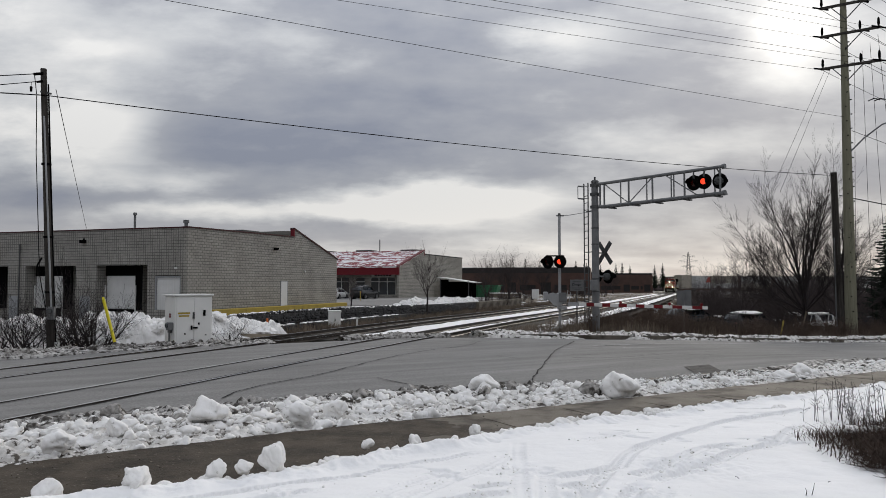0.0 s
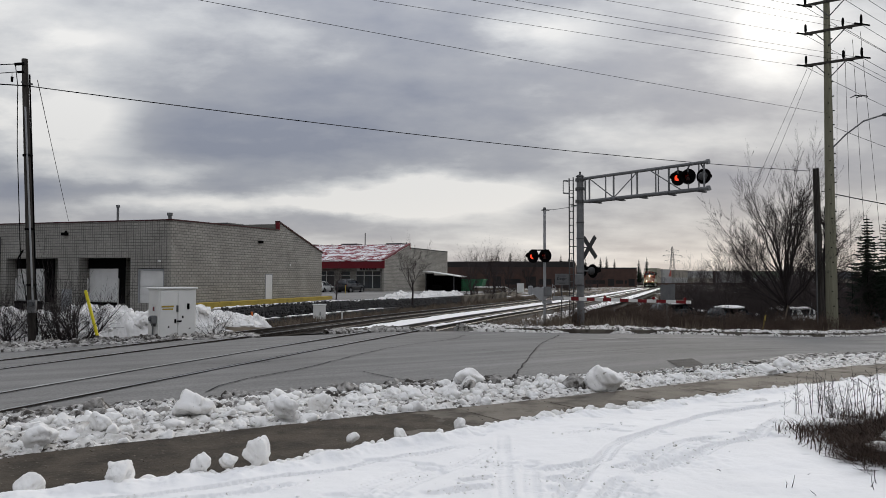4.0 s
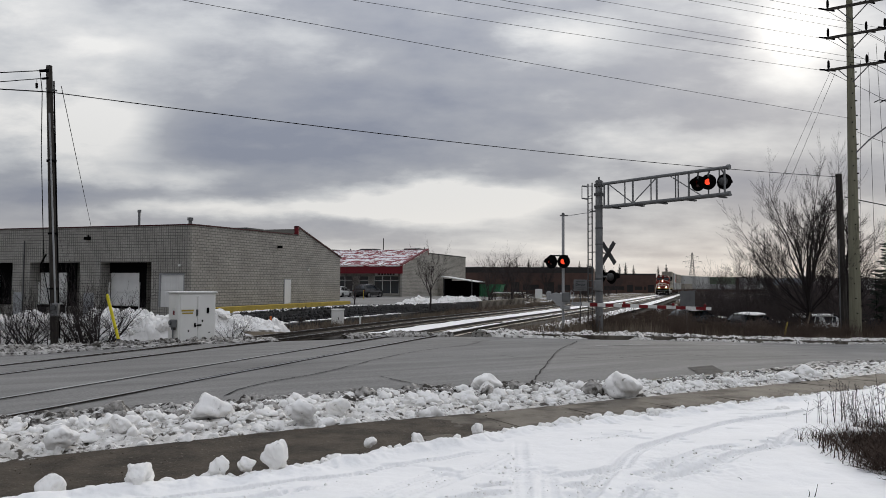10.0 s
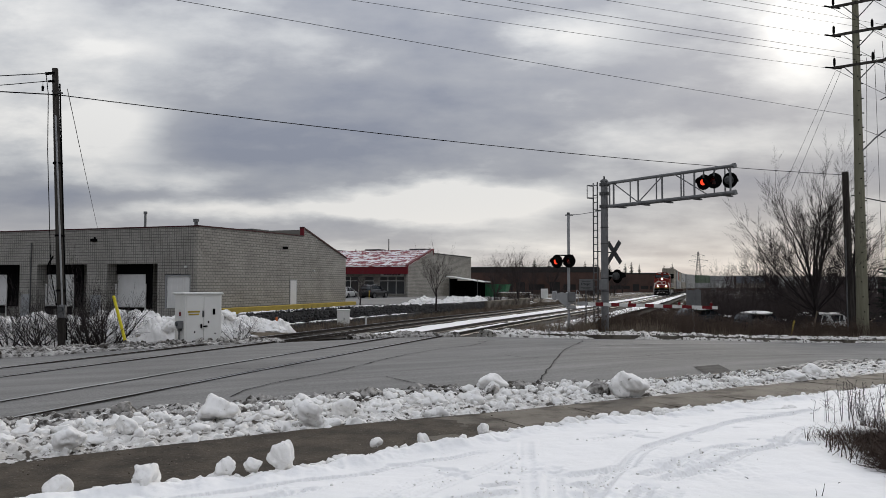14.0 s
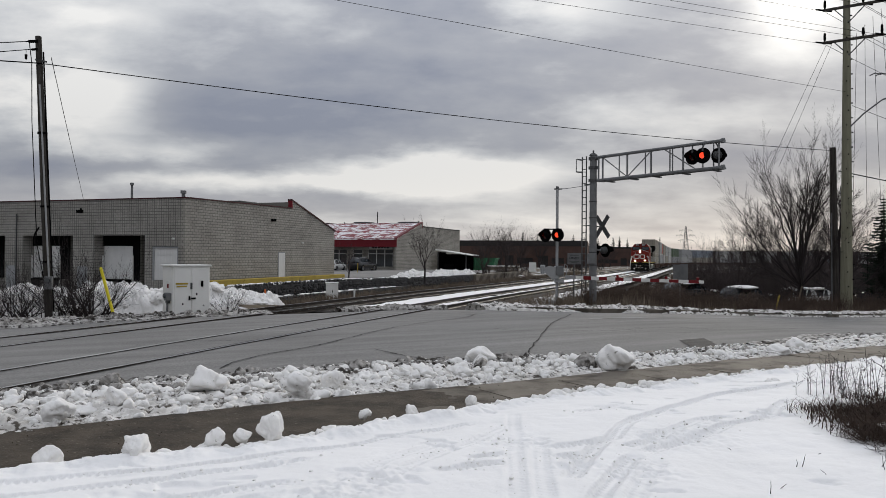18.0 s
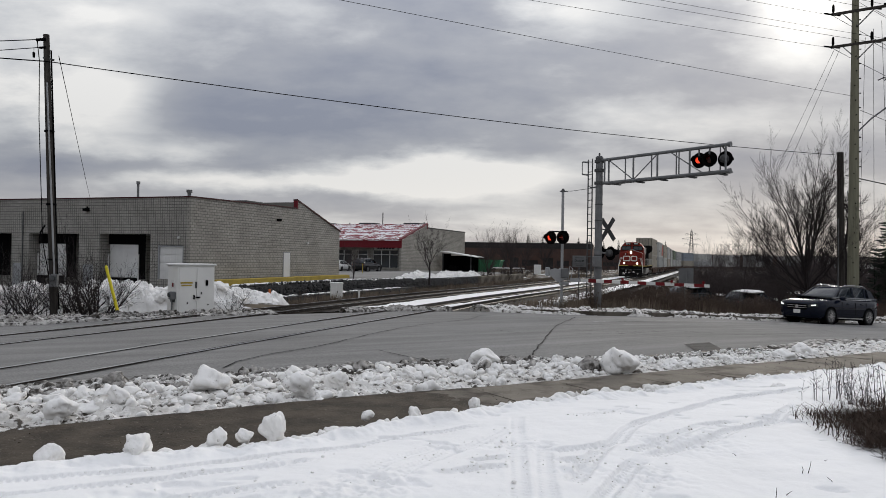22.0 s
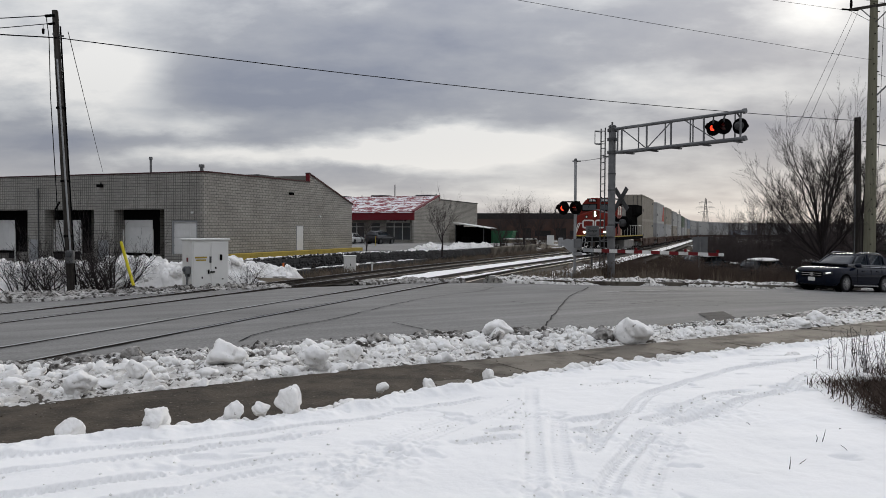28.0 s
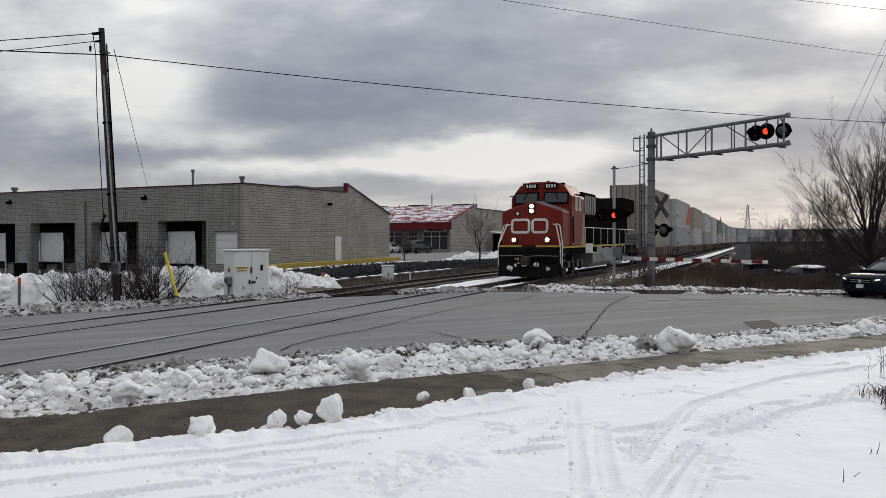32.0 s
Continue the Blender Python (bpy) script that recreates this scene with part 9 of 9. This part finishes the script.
# thin snow lying on the open lot behind the thicket
def snow_lot():
    V, U = np.meshgrid(np.linspace(54, 150, 120), np.linspace(0.40, 0.95, 90))
    X, Y = U * V, V
    Z = ground_z(X, Y) - 0.02 + 0.14 * fbm(X * 0.30, Y * 0.30, 131, 4) + 0.05 * fbm(X * 1.5, Y * 1.5, 132)
    tagged(new("snow_lot", grid_mesh("snow_lot", X, Y, Z, ICE)), "thin patchy snow on the lot behind the thicket", "snow", kind="stuff")


def verge_snow(x0, y0, x1, y1, width, seed, label):
    """Ragged snow left lying in a hollow of the verge."""
    A, B = np.meshgrid(np.linspace(0, 1, 70), np.linspace(-1, 1, 26))
    d = Vector((x1 - x0, y1 - y0, 0)).normalized()
    X, Y = x0 + (x1 - x0) * A - d.y * B * width, y0 + (y1 - y0) * A + d.x * B * width
    edge = np.maximum(np.abs(B), np.abs(A * 2 - 1) ** 3)
    Z = ground_z(X, Y) + 0.05 - 0.16 * np.clip(edge - 0.45 + 0.55 * fbm(X * 1.6, Y * 1.6, seed), 0, 1)
    tagged(new("verge_snow", grid_mesh("verge_snow", X, Y, Z, ICE)), label, "snow", kind="stuff")


snow_lot()
verge_snow(13.9, 57.0, 12.1, 42.8, 0.62, 141, "ragged snow left in the worn path through the verge")
verge_snow(6.8, 37.5, 5.0, 34.2, 0.8, 142, "snow lying round the gate mast")
# dry grass
TUFT = [grass_mesh("grass_tuft", 400 + i, 70, 0.25, 0.75, 0.45, STRAW) for i in range(5)]


def grass_patch(name, count, seed, inside, box, scale, label, mats=TUFT):
    rng = random.Random(seed)
    V, F = [], []
    src = []
    for m in mats:
        faces = [np.array([p.vertices[:] for p in m.polygons if len(p.vertices) == n]) for n in (3, 4)]
        src.append((np.array([v.co[:] for v in m.vertices]), [f for f in faces if len(f)]))
    spots = spread_points(count, seed, inside, *box)
    level = ground_z(np.array([p[0] for p in spots]), np.array([p[1] for p in spots]))
    for (x, y), z in zip(spots, level):
        v, f = src[rng.randrange(len(src))]
        k, a = rng.uniform(*scale), rng.uniform(0, 6.28)
        c, s = math.cos(a) * k, math.sin(a) * k
        V.append(np.stack([v[:, 0] * c - v[:, 1] * s + x, v[:, 0] * s + v[:, 1] * c + y, v[:, 2] * k + z - 0.02], -1))
        F.append(f)
    return tagged(new(name, joined(name, V, F, mats[0].materials[0], False)), label, "grass", kind="stuff")


FAR_THICK = [shrub_mesh("far_shrub", 360 + i, 9, 3.0, 0.6, TWIG, 2, 0.035, 0.6, (4, 6)) for i in range(3)]
grass_patch("far_brush", 60, 43, lambda x, y: beside(x, y)[0] > 7 and x / y > 0.33, (28, 100, 84, 170), (0.9, 1.5), "dark leafless thicket beyond the verge", FAR_THICK)
grass_patch("far_brush", 90, 71, lambda x, y: 3.4 < beside(x, y)[0] < 9 and beside(x, y)[1] > 2, (8, 80, 40, 215), (0.7, 1.5), "low reddish-brown brush beside the tracks", LOW)
grass_patch("far_brush", 56, 73, lambda x, y: 5.5 < beside(x, y)[0] < 14, (22, 86, 70, 230), (0.5, 0.95), "dark leafless brush beside the tracks", FAR_THICK)
scatter("shrub", THICK, spread_points(76, 77, lambda x, y: beside(x, y)[0] > 8 and 0.335 < x / y < 0.50, 20, 50, 60, 100), "dark dense leafless scrub below the tracks", "shrub", "slope shrubs", 78, (1.0, 1.45))
grass_patch("far_brush", 64, 75, lambda x, y: beside(x, y)[0] > 9 and 0.45 < x / y < 0.72, (30, 90, 66, 128), (0.8, 1.25), "dark leafless scrub on the slope beyond the verge", FAR_THICK)
grass_patch("ditch_brush", 30, 47, lambda x, y: 7.6 < -beside(x, y)[0] < 9.1, (-11, 12, 36, 90), (0.3, 0.55), "thin dry brush below the stone wall", LOW)
grass_patch("far_brush", 30, 49, lambda x, y: 9.0 < -beside(x, y)[0] < 14, (2, 42, 78, 168), (0.5, 1.0), "grey leafless brush beside the tracks", FAR_THICK)
grass_patch("dry_grass", 900, 51, lambda x, y: beside(x, y)[0] > 2.8 and beside(x, y)[1] > 1.3 and abs(x - 13.0 - (y - 50.0) * 0.127) > 0.75, (5, 30, 31, 62), (0.5, 1.25), "tall dry yellow-brown grass beside the crossing")
grass_patch("dry_grass", 700, 53, lambda x, y: beside(x, y)[0] > 3.2 and beside(x, y)[1] > 1.5, (10, 60, 55, 130), (0.8, 1.8), "tall dry yellow-brown grass beside the tracks")
grass_patch("dry_grass", 420, 55, lambda x, y: 7.2 < -beside(x, y)[0] < 9.1, (-12, 30, 34, 120), (0.4, 0.9), "dry grass in the ditch below the stone wall")
grass_patch("dry_grass", 90, 57, lambda x, y: 2.2 < beside(x, y)[0] < 5.5 and beside(x, y)[1] > 1.2, (3, 14, 31, 46), (0.5, 1.1), "dry grass round the gantry foot")
WEEDD = [weed_mesh("weed_stems", 420 + i, 26, 1.05, REDTWIG) for i in range(4)]
scatter("weed", WEEDD, spread_points(46, 61, lambda x, y: beside(x, y)[0] > 2.6 and beside(x, y)[1] > 1.2, 5, 26, 31.5, 46), "dry brown weed stalks with seed heads", "weed", "roadside weeds", 62, (0.7, 1.3))
grass_patch("weed_seedheads", 150, 63, lambda x, y: beside(x, y)[0] > 4 and 1.3 < beside(x, y)[1] < 9, (8, 34, 32, 56), (0.8, 1.35), "dense dry weed stalks with dark seed heads", WEEDD)

# weeds close to the camera, at the edge of the snow
NEARW = [weed_mesh("weed_stems", 440 + i, 6, 0.85, BARK, True, 0.008) for i in range(4)]
NEARB = [shrub_mesh("weed_clump", 450 + i, 22, 0.66, 1.5, DEADWEED, 2, 0.0045, 1.1, (3, 5)) for i in range(3)]
rng_w = random.Random(66)
for i in range(10):
    f, o = rng_w.random() ** 0.8, rng_w.random() ** 1.3 * 1.2
    x, y = 3.95 + 0.75 * f + o, 7.6 + 2.2 * f + o * 0.3 + rng_w.uniform(-0.15, 0.15)
    z = float(snow_level(np.array([x]), np.array([y]))[0])
    k = rng_w.uniform(0.55, 0.95)
    ob = new("weed", NEARW[i % 4])
    ob.matrix_basis = Matrix.Translation((x, y, z - 0.02)) @ Matrix.Rotation(i * 2.1, 4, "Z") @ Matrix.Diagonal((k, k, k * 0.95, 1))
    tagged(ob, "tall dry dark weed stalks standing in the snow", "weed", "weeds in the snow")
for i in range(19):
    f, o = rng_w.random(), rng_w.random() * 2.1
    x, y = 3.92 + 0.45 * f + o * (0.30 + 0.70 * f), 6.5 + 1.7 * f + o * 0.35 + rng_w.uniform(-0.12, 0.12)
    z = float(snow_level(np.array([x]), np.array([y]))[0])
    k = rng_w.uniform(0.55, 0.9)
    ob = new("weed", NEARB[i % 3])
    ob.matrix_basis = Matrix.Translation((x, y, z - 0.03)) @ Matrix.Rotation(i * 1.3, 4, "Z") @ Matrix.Diagonal((k * 1.05, k * 1.05, k * rng_w.uniform(0.28, 0.6), 1))
    tagged(ob, "dense matted brown dead weeds in the snow", "weed", "weeds in the snow")
MATTED = [grass_mesh("weed_mat", 470 + i, 170, 0.04, 0.20, 0.42, DEADWEED, 0.0045, 2.4) for i in range(4)]
for i in range(54):
    f, o = rng_w.random(), rng_w.random() * 2.3
    x, y = 3.80 + 0.45 * f + o * (0.35 + 0.65 * f), 6.35 + 1.9 * f + o * 0.35
    z = float(snow_level(np.array([x]), np.array([y]))[0])
    k = rng_w.uniform(0.7, 1.15)
    ob = new("weed", MATTED[i % 4])
    ob.matrix_basis = Matrix.Translation((x, y, z + rng_w.uniform(-0.03, 0.08))) @ Matrix.Rotation(i * 2.3, 4, "Z") @ Matrix.Diagonal((k, k, k * rng_w.uniform(0.6, 1.0), 1))
    tagged(ob, "matted brown dead grass lying on the snow", "weed", "weeds in the snow")
for i in range(22):
    f, o = rng_w.random(), rng_w.random() * 2.0
    x, y = 4.0 + 0.45 * f + o * (0.3 + 0.7 * f), 6.6 + 1.9 * f + o * 0.4
    z = float(snow_level(np.array([x]), np.array([y]))[0])
    w = rng_w.uniform(0.05, 0.11)
    ob = part("snow_lump", Shape().lump((0, 0, 0), w, i * 1.7 + 300, 0.36, 0.45, 3), ICE, smooth=True)
    ob.location = (x, y, z + rng_w.uniform(0.02, 0.10))
    tagged(ob, "white snow caught on the matted weeds", "snow lump", "snow on the weeds")
# single stubs poking through the snow
STUB = Shape()
for i in range(20):
    x, y = rng_w.uniform(2.3, 3.9), rng_w.uniform(4.3, 6.6)
    z = float(snow_level(np.array([x]), np.array([y]))[0])
    h = 0.01 + 0.10 * rng_w.random() ** 2
    twig(STUB, Vector((x, y, z - 0.01)), Vector((x + rng_w.uniform(-.06, .06), y + rng_w.uniform(-.04, .04), z + h)), 0.004, 0.0015, 0.01, rng_w)
tagged(part("grass_stubs", STUB, BARK), "thin dead stubs poking out of the snow", "grass", kind="stuff")


# spruce
def spruce(at, height, seed, label):
    rng = random.Random(seed)
    t = thing("spruce", at, label, "tree", "spruce trees")
    part("trunk", Shape().tube([(0, 0, -0.2), (0, 0, height)], [height * 0.022, 0.02], 8), BARK, t)
    z = height * 0.16
    crown = Shape()
    while z < height * 0.985:
        f = 1 - z / height
        n = 5 + int(4 * f)
        L = height * 0.24 * (f ** 0.75) * rng.uniform(0.75, 1.15) + 0.08
        for k in range(n):
            a = 2 * math.pi * (k + rng.random()) / n
            l = L * rng.uniform(0.65, 1.15)
            o = Vector((math.cos(a), math.sin(a), 0))
            tip = Vector((0, 0, z - l * 0.22)) + o * l + Vector((0, 0, l * 0.1))
            m = Vector((0, 0, z - l * 0.2)) + o * l * 0.55
            crown.tube([(0, 0, z), m, tip], [0.02, 0.012, 0.004], 3, cap=False)
            side = Vector((-o.y, o.x, 0))
            q = 6 + int(l * 9)
            for j in range(q):
                g = (j + 1) / q
                b = Vector((0, 0, z)).lerp(m, g * 1.6) if g < 0.6 else m.lerp(tip, (g - 0.6) / 0.4)
                for sg in (-1, 1):
                    w = l * 0.26 * (1.1 - g * 0.7) * rng.uniform(0.6, 1.2)
                    e = b + side * sg * w + o * w * 0.5 + Vector((0, 0, -w * rng.uniform(0.15, 0.7)))
                    c = side.cross(Vector((0, 0, 1))) * 0.045
                    crown.add([b - c, b + c, e + c * 0.3, e - c * 0.3, b - Vector((0, 0, 0.06)), e - Vector((0, 0, 0.05))], [(0, 1, 2, 3), (0, 3, 5, 4), (1, 4, 5, 2)])
        z += height * 0.018 + 0.05
    part("crown", crown, NEEDLES, t)
    return t


sp = spruce((31.9, 54.0, gz(32, 54)), 8.6, 3, "dark green spruce beside the road")
spruce((34.8, 56.0, gz(34, 56)), 9.0, 5, "dark green spruce beside the road")
for i, (x, y, k) in enumerate(((20, 214, 0.95), (23.5, 215, 1.05), (25, 216, 0.9), (28, 217, 1.0), (35, 221, 0.9), (63, 330, 1.25), (66, 332, 1.1), (70, 334, 1.2), (77, 335, 1.25), (80, 336, 1.3), (84, 338, 1.2), (53, 300, 1.25), (97, 345, 1.2), (101, 346, 1.3), (58, 310, 1.15))):
    copy_thing(sp, Matrix.Translation((x, y, -1.0)) @ Matrix.Rotation(i, 4, "Z") @ Matrix.Diagonal((k * 0.8, k * 0.8, k * 1.15, 1)))


# far wooded skyline
def skyline(y0, x0, x1, h, seed, label):
    rng = random.Random(seed)
    sh = Shape()
    n = int((x1 - x0) / 2.6)
    for i in range(n):
        x = x0 + (x1 - x0) * i / n + rng.uniform(-2, 2)
        y = y0 + rng.uniform(-14, 14)
        hh = h * rng.uniform(0.55, 1.15)
        for k in range(9):
            a = Vector((x + rng.uniform(-1.5, 1.5), y + rng.uniform(-1.5, 1.5), -2.5))
            b = a + Vector((rng.gauss(0, 1.7), rng.gauss(0, 1.7), hh * rng.uniform(0.5, 1.0) + 2))
            twig(sh, a, b, 0.16, 0.05, 0.5, rng)
            for j in range(7):
                p = a.lerp(b, rng.uniform(0.4, 1))
                twig(sh, p, p + Vector((rng.gauss(0, 1.2), rng.gauss(0, 1.2), rng.uniform(0.2, 1.6))), 0.07, 0.02, 0.1, rng)
        sh.lump((x, y, -1.0), rng.uniform(2.0, 3.2), i, 0.5, rng.uniform(0.7, 1.0), 2)
    return tagged(part("far_woods", sh, TWIG), label, "woods", kind="stuff")


skyline(420, 120, 420, 7, 91, "far leafless woods along the horizon")
skyline(150, 66, 190, 4.5, 93, "leafless scrub beyond the verge")
skyline(105, 62, 130, 3.6, 95, "leafless scrub beyond the verge")
skyline(520, -60, 160, 8, 97, "far leafless woods along the horizon")


# lattice pylon far away
def pylon(x, y, h):
    p = thing("power_pylon", (x, y, -3), "distant steel lattice power pylon", "pylon")
    def lv(f):
        return h * 0.085 * (1 - f) ** 1.3 + h * 0.014
    levels = [0, 0.14, 0.26, 0.36, 0.45, 0.53, 0.60, 0.67, 0.74, 0.80, 0.86, 0.92, 0.96]
    legs, web = Shape(), Shape()
    for sx, sy in ((-1, -1), (1, -1), (1, 1), (-1, 1)):
        legs.tube([(sx * lv(f), sy * lv(f), h * f) for f in levels] + [(0, 0, h)], 0.16, 4)
    for f, g in zip(levels[:-1], levels[1:]):
        c = [(-1, -1), (1, -1), (1, 1), (-1, 1)]
        for i in range(4):
            a, b = c[i], c[(i + 1) % 4]
            web.tube([(a[0] * lv(f), a[1] * lv(f), h * f), (b[0] * lv(g), b[1] * lv(g), h * g)], 0.09, 3)
            web.tube([(b[0] * lv(f), b[1] * lv(f), h * f), (a[0] * lv(g), a[1] * lv(g), h * g)], 0.09, 3)
    part("legs", legs, GALV_DARK, p)
    part("bracing", web, GALV_DARK, p)
    for f, w in ((0.60, 0.20), (0.74, 0.25), (0.87, 0.17)):
        arm = Shape()
        for sg in (-1, 1):
            arm.tube([(sg * lv(f), 0, h * f), (sg * h * w, 0, h * (f + 0.012))], 0.13, 4).tube([(sg * lv(f), 0, h * (f + 0.05)), (sg * h * w, 0, h * (f + 0.015))], 0.13, 4)
            for q in (0.4, 0.7, 1.0):
                arm.tube([(sg * h * w * q, 0, h * f), (sg * h * w * q, 0, h * (f - 0.045))], 0.08, 3)
        part("crossarm", arm, GALV_DARK, p)


pylon(235, 720, 36)


# ---- what moves ----
def motions():
    step = 1.0
    times = [k * step for k in range(33)]
    walk(loco, [(t, on_track(t, 0.0)) for t in times])
    for i, car in enumerate(cars):
        mid = 23.0 + CAR_L / 2 + i * (CAR_L + 0.5)
        b0, b1 = mid - CAR_L / 2 + 1.75, mid + CAR_L / 2 - 1.75
        rows = [(t, chord_pose(t, b0, b1)) for t in times]
        walk(car, rows)
        for j, lvl, c in stack:
            if j == i:
                lift = Matrix.Translation((0, 0, 0.5 + lvl * 2.91))
                walk(c, [(t, m @ lift) for t, m in rows])
    SUV_ROWS = [(0.0, 75.0), (14.0, 75.0), (16.5, 58.0), (18.0, 47.5), (19.0, 42.0), (19.5, 39.1), (20.0, 36.85), (20.5, 35.3), (21.0, 34.2), (21.5, 33.62), (22.0, 33.4), (23.0, 33.35), (32.0, 33.35)]
    walk(suv_car, [(t, suv_at(s)) for t, s in SUV_ROWS])

    # crossing lights: each pair takes turns, tilting up out of sight under its hood
    up = Matrix.Translation((0.05, 0, 0)) @ Matrix.Rotation(radians(-86), 4, "Y") @ Matrix.Translation((-0.05, 0, 0))
    half, phase = 0.5735, 0.58
    edges = [0.045] + [phase + k * half for k in range(55)]
    for light, side in FLASHERS:
        rows = []
        for k, e in enumerate(edges):
            lit_next = (k % 2 == 1) == (side == "B")
            if 0.04 < e < 31.9:
                rows += [(e - 0.033, not lit_next), (e + 0.033, lit_next)]
        first = rows[0][1]
        rows = [(0.0, first)] + rows + [(32.0, rows[-1][1])]
        walk(light, [(t, Matrix() if on else up) for t, on in rows])


motions()
